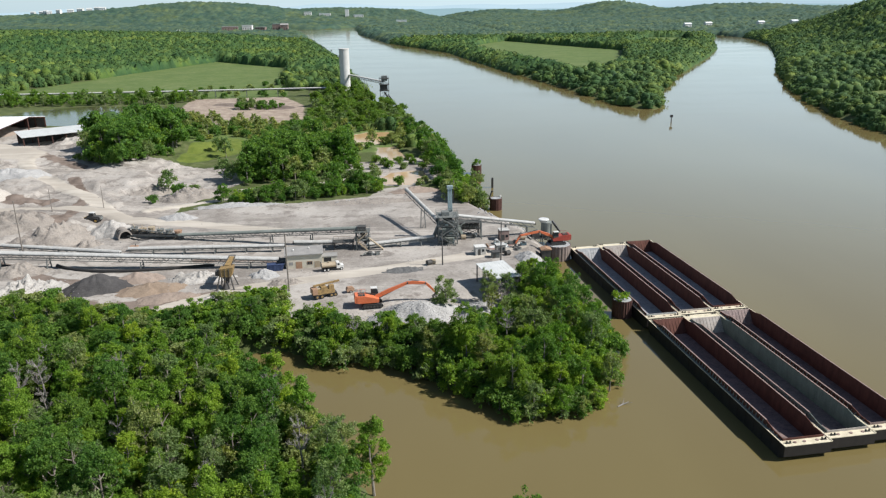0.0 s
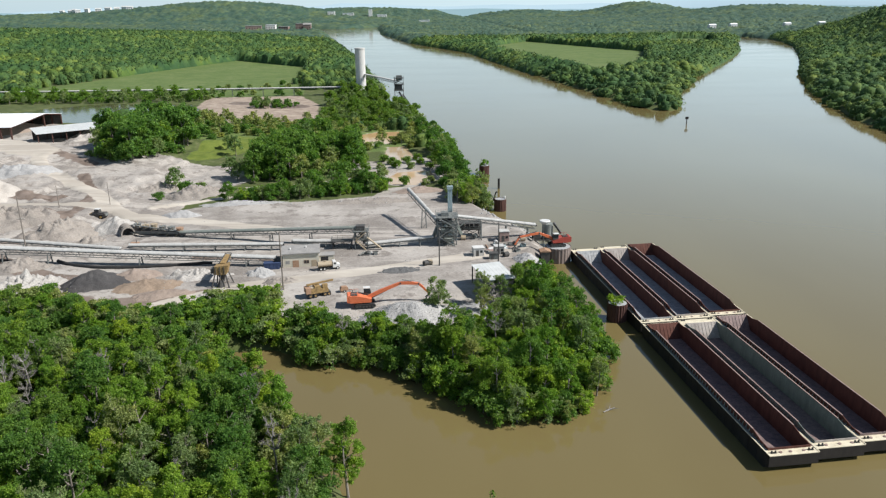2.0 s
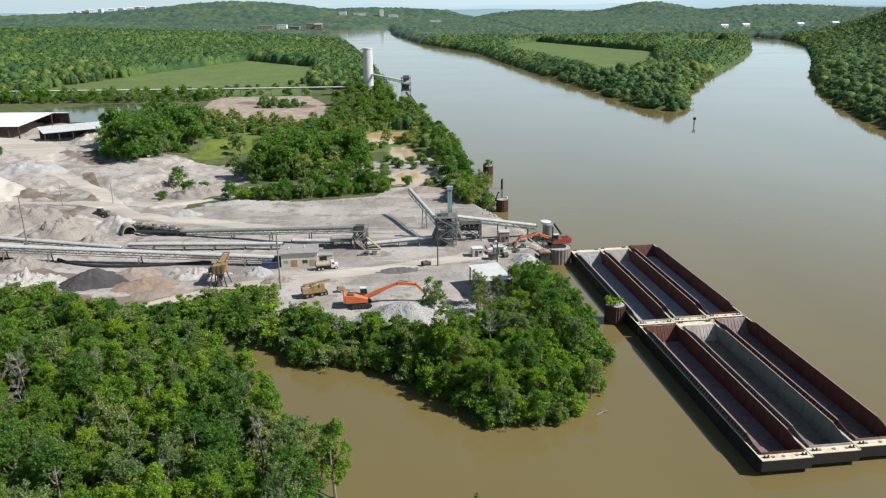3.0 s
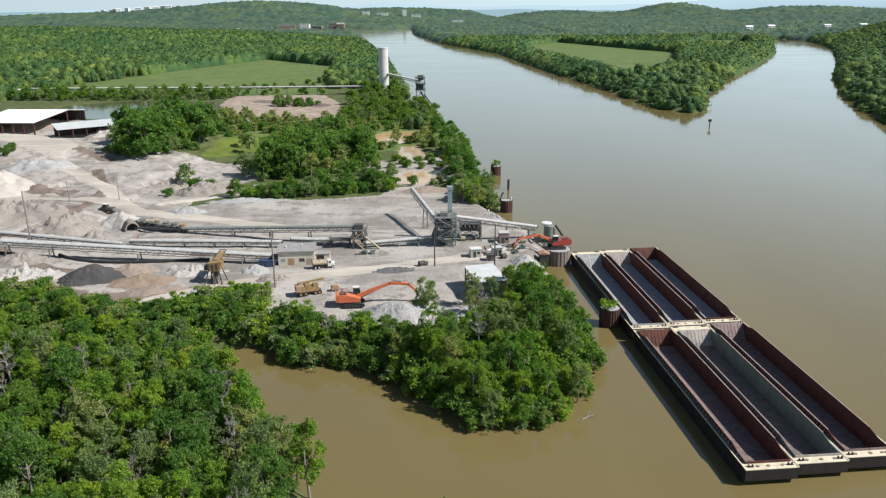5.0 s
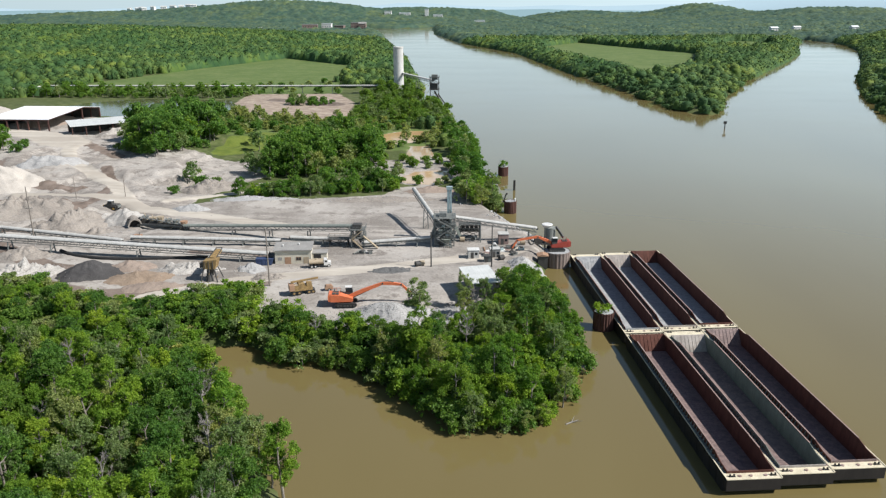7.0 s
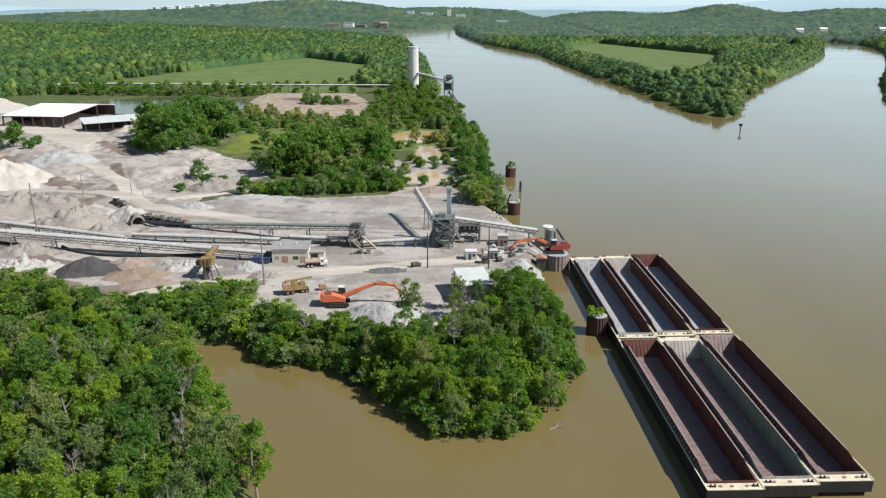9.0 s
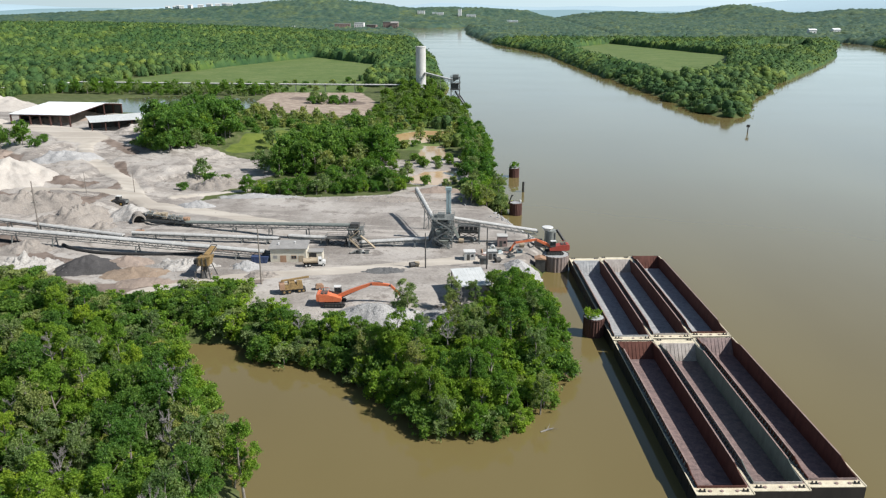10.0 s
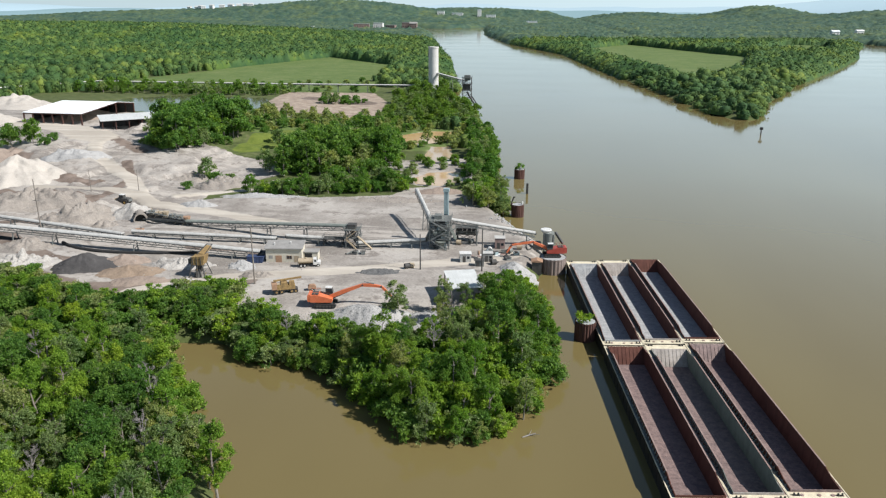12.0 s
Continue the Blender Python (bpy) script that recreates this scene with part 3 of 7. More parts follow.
# ---- trees ----
def leaf_tris(rng, centres, out, size, spread=0.55):
    """Small leaf sprays: pointed triangles at centres that roughly face out."""
    n = len(centres)
    nrm = out + rng.normal(0, spread, (n, 3))
    nrm /= np.linalg.norm(nrm, axis=1)[:, None] + 1e-9
    u = np.cross(nrm, rng.normal(0, 1, (n, 3)))
    u /= np.linalg.norm(u, axis=1)[:, None] + 1e-9
    w = np.cross(nrm, u)
    s = size * rng.uniform(0.55, 1.4, (n, 1))
    a, b = u * s, w * s * rng.uniform(0.55, 0.95, (n, 1))
    v = np.stack([centres - a * 0.8 - b, centres - a * 0.8 + b, centres + a * 1.2 + nrm * s * rng.uniform(-0.3, 0.3, (n, 1))], 1)
    return v.reshape(-1, 3), np.arange(3 * n).reshape(n, 3)


def limbs(rng, h, r, top, spread, count, twigs=0):
    """A tapered trunk with limbs; gives the mesh and the ends of the limbs."""
    m = Mesh()
    ends = []
    lean = rng.normal(0, 0.03, 2)
    p, rad = Vector((0, 0, -0.6)), r
    k = 5
    pts = []
    for i in range(k):
        z = top * (i + 1) / k
        q = Vector((lean[0] * z + rng.normal(0, 0.12), lean[1] * z + rng.normal(0, 0.12), z))
        rr = r * (1 - 0.75 * (i + 1) / k)
        m.rod(p, q, rad, rr, 7, False)
        pts.append((q, rr))
        p, rad = q, rr
    for i in range(count):
        t = rng.uniform(0.3, 1.0)
        q, rr = pts[min(k - 1, int(t * k))]
        a = i * 2.4 + rng.uniform(-0.5, 0.5)
        reach = spread * rng.uniform(0.55, 1.0) * (1.15 - 0.55 * t)
        mid = q + Vector((math.cos(a) * reach * 0.5, math.sin(a) * reach * 0.5, rng.uniform(0.4, 1.2) * reach * 0.5))
        e = q + Vector((math.cos(a) * reach, math.sin(a) * reach, rng.uniform(0.5, 1.3) * reach))
        e.z = min(e.z, h * 0.97)
        m.rod(q, mid, rr * 0.6 + 0.02, rr * 0.35 + 0.015, 5, False)
        m.rod(mid, e, rr * 0.35 + 0.015, 0.02, 4, False)
        ends.append(e)
        for j in range(twigs):
            s = mid.lerp(e, rng.uniform(0.1, 1.0))
            w = s + Vector((rng.normal(0, 0.28), rng.normal(0, 0.28), rng.uniform(0.15, 0.7))) * reach * 0.55
            m.rod(s, w, 0.028, 0.01, 3, False)
    return m, ends


def crown(rng, h, wide, low, lobes, leaves, size, ends=()):
    """Leaf sprays in small clumps that gather into uneven masses, with gaps between the masses."""
    cs, rs = [], []
    for i in range(lobes):
        a = i * 2.399 + rng.uniform(-0.7, 0.7)
        t = rng.uniform(0, 1) ** 0.8
        z = low + (h - low) * (0.08 + 0.84 * t)
        belt = math.sin(math.pi * min(1, 0.24 + 0.72 * t)) ** 0.8
        d = wide * belt * rng.uniform(0.2, 0.95) ** 0.6
        cs.append((d * math.cos(a), d * math.sin(a), z))
        rs.append(wide * rng.uniform(0.13, 0.36))
    for e in ends:
        cs.append(tuple(e))
        rs.append(wide * rng.uniform(0.12, 0.24))
    cs, rs = np.array(cs), np.array(rs)
    clumps = max(12, leaves // 14)
    mass = rng.choice(len(cs), clumps, p=rs ** 2 / (rs ** 2).sum())
    d = rng.normal(0, 1, (clumps, 3))
    d[:, 2] = np.where(d[:, 2] < -0.35, -d[:, 2] * 0.7, d[:, 2])
    d /= np.linalg.norm(d, axis=1)[:, None]
    at = cs[mass] + d * (rs[mass] * rng.uniform(0.3, 1.25, clumps) ** 0.6)[:, None] * np.array([1, 1, 1.1])
    girth = size * rng.uniform(1.0, 2.7, clumps)
    which = rng.choice(clumps, leaves, p=girth ** 2 / (girth ** 2).sum())
    off = rng.normal(0, 0.6, (leaves, 3)) * np.array([1, 1, 0.95])
    p = at[which] + off * girth[which][:, None]
    p[:, 2] = np.clip(p[:, 2], low * 0.6, h * 1.04)
    return leaf_tris(rng, p, 0.3 * d[which] + 0.3 * off + np.array([0, 0, 0.4]), size, 1.05)


def tree_kind(seed, h, wide, low, leaves, size, leaf, label, lobes=16, bark=None, group="", count=9, twigs=0):
    rng = np.random.default_rng(seed)
    root = thing("tree", pose(0, 0, -500), label, "tree", group)
    m, ends = limbs(rng, h, 0.018 * h + 0.05, h * 0.8, wide * 0.85, count, twigs)
    part("trunk", m, bark or BARK, root)
    if leaves:
        v, f = crown(rng, h, wide, low, lobes, leaves, size, ends)
        ob = new("crown", numpy_mesh("crown", v, f, leaf))
        ob.parent = root
    return root


def remove(root):
    for o in (*root.children_recursive, root):
        bpy.data.objects.remove(o)


NEAR = [tree_kind(11, 15.0, 4.8, 2.5, 15000, 0.145, LEAF, "tall broadleaf tree in full green leaf", 22, group="riverside trees", twigs=4),
        tree_kind(12, 12.5, 4.8, 1.2, 14500, 0.15, LEAF_DEEP, "broad green tree with dense foliage", 24, group="riverside trees"),
        tree_kind(13, 16.5, 3.5, 3.0, 11000, 0.14, LEAF_YELLOW, "slender tree with fresh yellow-green leaves", 22, group="riverside trees", twigs=5),
        tree_kind(14, 10.5, 4.4, 0.3, 14000, 0.14, LEAF_YELLOW, "low spreading tree with bright spring leaves", 22, group="riverside trees"),
        tree_kind(15, 13.0, 3.6, 0.8, 7600, 0.14, LEAF_PALE, "thin tree with pale grey-green leaves", 22, group="riverside trees", twigs=8),
        tree_kind(16, 14.0, 4.5, 2.5, 9000, 0.145, LEAF_DEEP, "open-crowned tree with visible limbs", 20, group="riverside trees", twigs=6),
        tree_kind(17, 13.5, 3.6, 3.0, 0, 0.3, LEAF, "bare grey tree without leaves", bark=DEAD, group="riverside trees", count=24, twigs=20),
        tree_kind(18, 6.0, 3.4, 0.0, 8400, 0.135, LEAF_DEEP, "dense green bush on the bank", 16, group="riverside trees", count=5),
        tree_kind(19, 7.5, 3.4, 0.0, 6400, 0.145, LEAF_PALE, "pale willowy bush leaning over the water", 16, group="riverside trees", count=6, twigs=3)]
MID = [tree_kind(21, 13.0, 4.6, 0.5, 3000, 0.32, LEAF_DEEP, "green broadleaf tree", 20, count=6),
       tree_kind(22, 11.0, 4.8, 0.3, 3000, 0.32, LEAF_DEEP, "broad dark green tree", 20, count=6),
       tree_kind(23, 10.0, 4.0, 0.2, 2700, 0.31, LEAF, "yellow-green tree", 18, count=6),
       tree_kind(24, 8.5, 3.2, 1.0, 1100, 0.31, LEAF_PALE, "sparse pale tree", 16, count=7, twigs=3),
       tree_kind(25, 4.2, 3.0, 0.0, 1200, 0.3, LEAF_DEEP, "low green bush", 12, count=4),
       tree_kind(26, 3.4, 2.6, 0.0, 700, 0.38, LEAF_PALE, "low pale bush", 10, count=4),
       tree_kind(27, 4.6, 3.3, 0.0, 2500, 0.22, LEAF_DEEP, "spreading green bush", 14, count=5, twigs=2),
       tree_kind(28, 4.2, 3.0, 0.0, 1700, 0.22, LEAF_PALE, "spreading pale bush", 14, count=6, twigs=3),
       tree_kind(29, 5.4, 3.0, 0.0, 2000, 0.23, LEAF_YELLOW, "spreading fresh green bush", 14, count=5, twigs=2)]


def scatter(rng, poly, gap, count):
    """Places inside an outline, no two nearer than gap."""
    p = np.array(poly, float)
    lo, hi = p.min(0), p.max(0)
    c = rng.uniform(lo, hi, (count, 2))
    c = c[signed(poly, c[:, 0], c[:, 1]) > 0.5]
    kept = np.zeros((0, 2))
    for q in c:
        if not len(kept) or np.hypot(*(kept - q).T).min() > gap:
            kept = np.vstack([kept, q])
    return kept


def plant(kind, x, y, rng, scale=1.0, sink=0.0):
    s = scale * rng.uniform(0.82, 1.18)
    t = copy_thing(kind, pose(x, y, max(level(x, y), -0.3) - sink, rng.normal(0, 2), rng.normal(0, 2), rng.uniform(0, 360)))
    t.scale = (s, s, s * rng.uniform(0.9, 1.12))
    return t


def arrays(me):
    v = np.empty(len(me.vertices) * 3)
    me.vertices.foreach_get("co", v)
    f = np.empty(len(me.loops), np.int64)
    me.loops.foreach_get("vertex_index", f)
    return v.reshape(-1, 3), f.reshape(len(me.polygons), -1)


def bake(spots, rng, size=1.0):
    """A thicket: many trees joined, leaves by kind and all stems."""
    at = height(np.array([p[1] for p in spots]), np.array([p[2] for p in spots]))
    made = {}
    for (k, x, y), z in zip(spots, at):
        s = size * rng.uniform(0.7, 1.2)
        m = pose(x, y, max(z, -0.2), 0, 0, rng.uniform(0, 360)) @ Matrix.Diagonal((s, s, s * rng.uniform(0.85, 1.1), 1))
        r, o = np.array(m.to_3x3()), np.array(m.translation)
        for child in MID[k].children:
            v, f = arrays(child.data)
            key = child.data.materials[0].name
            made.setdefault(key, []).append((v @ r.T + o, f))
    for key, blocks in made.items():
        off, vs, fs = 0, [], []
        for v, f in blocks:
            vs.append(v)
            fs.append(f + off)
            off += len(v)
        stem = key == BARK.name
        me = numpy_mesh("thicket", np.concatenate(vs), np.concatenate(fs), bpy.data.materials[key])
        tagged(new("thicket_stems" if stem else "thicket", me), "stems and limbs of the yard's thicket" if stem else "dense spring-green thicket of trees and bushes", "thicket", kind="stuff")


TOWN_GROUND = [(-545, 2350), (-275, 2330), (-275, 2500), (-545, 2530)]
NEAR_WOOD = [(0, 84), (-6, 99), (-13, 120), (-21, 137), (-39, 156), (-44, 172), (-60, 184), (-88, 182), (-108, 178), (-98, 158), (-74, 110), (-60, 84)]
YARD_BANK = [(-48, 184), (-42, 174), (-28, 172), (-13, 160), (2, 159.5), (11, 149), (19, 141.5), (26, 133), (39, 132), (48, 140), (55, 160), (56, 181), (54, 198), (48, 214), (43, 214), (40, 200), (35, 187), (29, 175), (20, 168), (8, 168), (-8, 174), (-24, 182), (-36, 188)]
BANK_BUSH = [(-118, 178), (-104, 197), (-86, 195), (-74, 187), (-56, 187), (-40, 192), (-30, 193), (-26, 186), (-40, 180), (-60, 176), (-90, 174)]
THICKET_SOUTH = [(-70, 306), (-55, 303), (-28, 308), (-2, 316), (-6, 340), (-32, 326), (-60, 317)]
THICKET = [(-64, 338), (-36, 344), (-21, 354), (-19, 368), (-21, 404), (-42, 408), (-58, 390), (-68, 362)]
WEST_CLUMP = [(-153, 390), (-138, 370), (-126, 365), (-119, 384), (-114, 418), (-114, 440), (-138, 448), (-158, 420)]
RIVER_STRIP = [(20, 318), (31, 318), (34, 350), (32, 410), (23, 492), (10, 486), (18, 410), (23, 370), (24, 340)]
SHORE_WOOD = [(8, 488), (22, 492), (8, 570), (-8, 606), (-20, 650), (-27, 690), (-30, 740), (-64, 740), (-60, 690), (-58, 590), (-56, 520), (-42, 490), (-14, 494)]
HEDGE = [(-390, 655), (-310, 652), (-260, 650), (-176, 650), (-160, 690), (-215, 706), (-310, 684), (-380, 672)]
COVE_EDGE = [(-8, 117), (-18, 138), (-33, 156), (-38, 171), (-46, 172), (-40, 156), (-24, 138), (-14, 118)]
PALE_BUSHES = [(25, 298), (38, 296), (40, 304), (36, 324), (27, 330)]
CLAY_TREES = [(-122, 602), (-92, 606), (-84, 622), (-112, 624)]
BACK_CLUMP = [(-62, 404), (-40, 408), (-36, 440), (-46, 482), (-62, 470)]


def build_trees():
    rng = np.random.default_rng(5)
    pick = [0, 1, 2, 3, 2, 5, 4, 2, 5, 3, 5, 6, 3, 4, 2, 6, 4]
    for x, y in scatter(rng, NEAR_WOOD, 4.7, 7000):
        back = float(soft(np.array(y), 138, 166))
        kind = pick[int(rng.integers(len(pick)))] if rng.uniform() > back else (7, 8, 3, 1)[int(rng.integers(4))]
        plant(NEAR[kind], x, y, rng, 0.88 - 0.2 * back)
    for x, y in scatter(rng, YARD_BANK, 3.7, 5000):
        deep = signed(YARD_BANK, np.array([x]), np.array([y]))[0]
        tip = x > 14
        if tip and rng.uniform() < 0.3:
            continue
        kinds = ((0, 5, 2, 3, 4, 4, 3) if tip else (1, 3, 7, 7, 8)) if deep > 4 else ((8, 3, 8, 3, 4) if tip else (7, 8, 1, 7))
        plant(NEAR[kinds[int(rng.integers(len(kinds)))]], x, y, rng, (0.76 if deep > 4 else 0.62) * (0.6 if y > 186 else 1.0) if tip else 0.6)
    for x, y, k, s in ((20.9, 92.0, 0, 0.95), (-7.9, 117.0, 4, 0.86), (-2.6, 111.4, 2, 0.74), (-10.0, 120.5, 4, 0.8), (-22.5, 136.0, 4, 0.9), (-5.5, 114.5, 5, 0.7)):
        plant(NEAR[k], x, y, rng, s)
    for x, y in ((33, 296), (36, 301), (32, 305), (37, 308), (31, 313), (39, 298)):
        plant(NEAR[8 if x != 37 else 4], x, y, rng, 0.95)
    for x, y, k, s in ((27, 188, 4, 0.62), (33, 190, 4, 0.6), (37, 193, 5, 0.55), (30, 182, 6, 0.6), (40, 186, 4, 0.75), (45, 190, 5, 0.72), (47, 178, 4, 0.85), (36, 172, 6, 0.8), (42, 166, 5, 0.9),
                       (28, 160, 6, 0.8), (48, 158, 4, 0.85), (22, 150, 4, 0.8), (-20, 176, 4, 0.6), (-8, 168, 6, 0.6), (10, 156, 4, 0.7), (-34, 182, 4, 0.55)):
        plant(NEAR[k], x, y, rng, s)
    plant(NEAR[8], 15.6, 186.2, rng, 0.95)
    plant(NEAR[4], 27, 181, rng, 0.7)
    for poly, gap, kinds, size in ((BANK_BUSH, 2.5, (6, 7, 6, 8, 7), 1.0), (YARD_BANK, 2.7, (6, 6, 7, 8), 1.0), (THICKET_SOUTH, 3.0, (4, 4, 3, 2, 8, 6), 0.78), (NEAR_WOOD, 5.0, (6, 6, 7, 8), 1.1), (COVE_EDGE, 2.4, (6, 7, 6, 8), 1.0), (THICKET, 4.6, (0, 2, 4, 0, 3, 3, 1, 4), 1.3),
                                   (WEST_CLUMP, 4.2, (0, 1, 4, 2, 0, 3, 4, 4, 6), 1.5), (RIVER_STRIP, 4.6, (2, 1, 3, 4, 4), 0.9), (SHORE_WOOD, 4.4, (4, 4, 5, 4, 1, 3, 5), 1.0), (HEDGE, 6.5, (4, 4, 3, 5, 2), 1.0),
                                   (BACK_CLUMP, 5.0, (4, 3, 4, 2), 1.0), (SAND_SPIT, 7.5, (4, 5, 4), 0.8), (PALE_BUSHES, 2.7, (7, 7, 8, 7), 1.45), (CLAY_TREES, 6.0, (4, 3, 4), 1.2), (FIELD_FRONT, 16, (4, 5), 1.0), (CLEARING, 5.2, (4, 5, 4, 3, 5), 1.0)):
        spots = []
        for x, y in scatter(rng, poly, gap, 3000):
            wet = max(signed(p, np.array([x]), np.array([y]))[0] for p in (CLAY_POND, SAND_POND, SILT_POND, WEST_POND, MEADOW))
            if wet < -2:
                spots.append((kinds[int(rng.integers(len(kinds)))], x, y))
        bake(spots, rng, size)
    bake([(1, -212, 376), (2, -206, 370), (4, -200, 378), (1, -216, 366), (4, -198, 368), (2, -222, 374), (3, -96, 330), (4, -90, 322), (5, -84, 326), (3, -76, 350), (3, -72, 344), (3, -70, 356), (3, -94, 420), (3, -86, 404), (3, -70, 352), (4, -98, 312), (3, -66, 345), (5, -150, 384), (5, -143, 378), (5, -156, 388)], rng)


build_trees()
for k in (*NEAR, *MID):
    remove(k)


def domes(rng, x, y, z, w, h, seg, rings):
    """Rounded, dented crowns, many in one mesh of quads."""
    m = len(x)
    t = np.linspace(0.06, 1.0, rings)[None, :, None]
    a = (np.arange(seg) * math.tau / seg)[None, None, :] + rng.uniform(0, 6, (m, 1, 1))
    rad = np.sin(t * math.pi * 0.62) * (1 + rng.uniform(-0.26, 0.26, (m, rings, seg)))
    vx = x[:, None, None] + w[:, None, None] * rad * np.cos(a)
    vy = y[:, None, None] + w[:, None, None] * rad * np.sin(a)
    vz = z[:, None, None] + h[:, None, None] * (1 - 0.5 * t ** 2 - 0.4 * t ** 6 + rng.uniform(-0.06, 0.06, (m, rings, seg)))
    v = np.stack([vx, vy, vz], -1).reshape(-1, 3)
    i, j = np.meshgrid(np.arange(rings - 1), np.arange(seg), indexing="ij")
    q = np.stack([i * seg + j, (i + 1) * seg + j, (i + 1) * seg + (j + 1) % seg, i * seg + (j + 1) % seg], -1).reshape(-1, 4)
    f = (np.arange(m)[:, None, None] * rings * seg + q[None]).reshape(-1, 4)
    return v, f


def build_far_woods():
    rng = np.random.default_rng(9)
    bare = [YARD, WEST_FIELD, POINT_FIELD, POINT_FIELD_B, EAST_FIELD, CLAY_FLAT, MEADOW, WEST_POND, CLAY_POND, SAND_POND, SILT_POND, SAND_SPIT, SHORE_WOOD, THICKET, THICKET_SOUTH, WEST_CLUMP,
            POND_MEADOW, FIELD_FRONT, CLEARING, RIVER_STRIP, TOWN_GROUND, [(-190, 500), (-180, 740), (0, 740), (40, 500)]]

    def shore(x, y):
        return np.maximum.reduce([signed(MAINLAND, x, y), signed(POINT, x, y), signed(EAST_BANK, x, y)])

    def spots(lo, hi, gap, n):
        y = np.sqrt(rng.uniform(lo * lo, hi * hi, n))
        x = rng.uniform(-0.68, 0.88, n) * y + rng.uniform(-30, 30, n)
        ok = shore(x, y) > -2.5
        for p in bare:
            ok &= signed(p, x, y) < -gap * 0.3
        return x[ok], y[ok]

    label = "dense spring-green woodland along the river"

    def grown(v, f, tone, material):
        me = numpy_mesh("woodland", v, f, material)
        a = me.attributes.new("tone", "FLOAT", "POINT")
        a.data.foreach_set("value", np.asarray(tone, np.float32))
        tagged(new("woodland", me), label, "woodland", kind="stuff")
        return me

    # crowns of the nearer woods: a rounded core under loose sprays
    w, h, leaves = 4.6, 9.5, 70
    x, y = spots(420, 900, w, 13000)
    z = np.maximum(height(x, y), 0.2) - 0.8
    m = len(x)
    s = np.clip(np.exp(rng.normal(-0.1, 0.34, m)), 0.5, 1.9)
    hh = h * s ** 0.6 * (0.6 + 0.4 * soft(shore(x, y), 2, 25)) * rng.uniform(0.75, 1.25, m)
    tone = rng.uniform(0, 1, m)
    v, f = domes(rng, x, y, z, w * s * 0.7, hh * 0.88, 6, 4)
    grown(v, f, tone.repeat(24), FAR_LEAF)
    d = rng.normal(0, 1, (m, leaves, 3))
    d /= np.linalg.norm(d, axis=2)[:, :, None]
    d[:, :, 2] = np.abs(d[:, :, 2])
    q = d * rng.uniform(0.7, 1.15, (m, leaves, 1))
    c = np.stack([x[:, None] + q[:, :, 0] * (w * s)[:, None], y[:, None] + q[:, :, 1] * (w * s)[:, None], z[:, None] + (0.4 + 0.56 * q[:, :, 2]) * hh[:, None]], -1)
    v, f = leaf_tris(rng, c.reshape(-1, 3), (d + np.array([0, 0, 0.4])).reshape(-1, 3), 0.66, 0.6)
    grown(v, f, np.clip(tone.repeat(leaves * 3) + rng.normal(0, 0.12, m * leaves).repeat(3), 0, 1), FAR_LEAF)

    def canopy(lo, hi, step, cell, h, material, sprays):
        """A closed canopy: each cell is one crown with a height and a tone of its own."""
        xs, ys = np.arange(-0.7 * hi - 40, 0.9 * hi + 40, step), np.arange(lo, hi + step, step)
        X, Y = np.meshgrid(xs, ys)
        X = X + rng.uniform(-0.35, 0.35, X.shape) * step
        Y = Y + rng.uniform(-0.35, 0.35, X.shape) * step * (np.abs(Y - lo) > step)
        coast = shore(X, Y)
        ok = (coast > -2.5) & (X > -0.7 * Y - 60) & (X < 0.9 * Y + 60)
        for p in (WEST_FIELD, POINT_FIELD, POINT_FIELD_B, EAST_FIELD, TOWN_GROUND):
            ok &= signed(p, X, Y) < -1.5
        ok[0] = False
        Z, T = np.maximum(height(X, Y), 0.0) - 0.5, np.zeros(X.shape)
        px, py = X[ok], Y[ok]
        near, pts = zip(*((r[0][0], r[1][0]) for r in (noise.voronoi((a / cell, b / cell, 0.37)) for a, b in zip(px, py))))
        near, pts = np.array(near), np.array(pts)
        chance = np.mod(np.abs(np.sin(pts[:, 0] * 12.9898 + pts[:, 1] * 78.233) * 43758.5453), 1.0)
        other = np.mod(chance * 71.7, 1.0)
        top = h * (0.62 + 0.55 * other) * (0.55 + 0.45 * soft(coast[ok], 2, 25))
        Z[ok] += top * np.clip(1.05 - 0.75 * near ** 2, 0.25, 1.1) + rng.normal(0, 0.06 * h, len(px))
        T[ok] = np.clip(chance + rng.normal(0, 0.08, len(px)), 0, 1)
        ny, nx = X.shape
        i = (np.arange(ny - 1)[:, None] * nx + np.arange(nx - 1)[None, :]).ravel()
        quad = np.stack([i, i + 1, i + 1 + nx, i + nx], -1)
        quad = quad[ok.ravel()[quad].any(1)]
        used, flat = np.unique(quad, return_inverse=True)
        v = np.stack([X, Y, Z], -1).reshape(-1, 3)
        grown(v[used], flat.reshape(quad.shape), T.ravel()[used], material)
        if sprays:
            c = np.repeat(np.stack([px, py, Z[ok]], -1), sprays, 0)
            c = c + rng.normal(0, 1, c.shape) * np.array([1.6, 1.6, 0.7])
            v, f = leaf_tris(rng, c, np.zeros(c.shape) + np.array([0, 0, 0.7]), 1.15, 0.7)
            grown(v, f, T[ok].repeat(sprays * 3), material)

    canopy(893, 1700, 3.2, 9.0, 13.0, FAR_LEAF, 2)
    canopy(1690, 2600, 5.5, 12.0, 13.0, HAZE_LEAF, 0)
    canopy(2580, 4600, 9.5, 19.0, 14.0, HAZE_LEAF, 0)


build_far_woods()


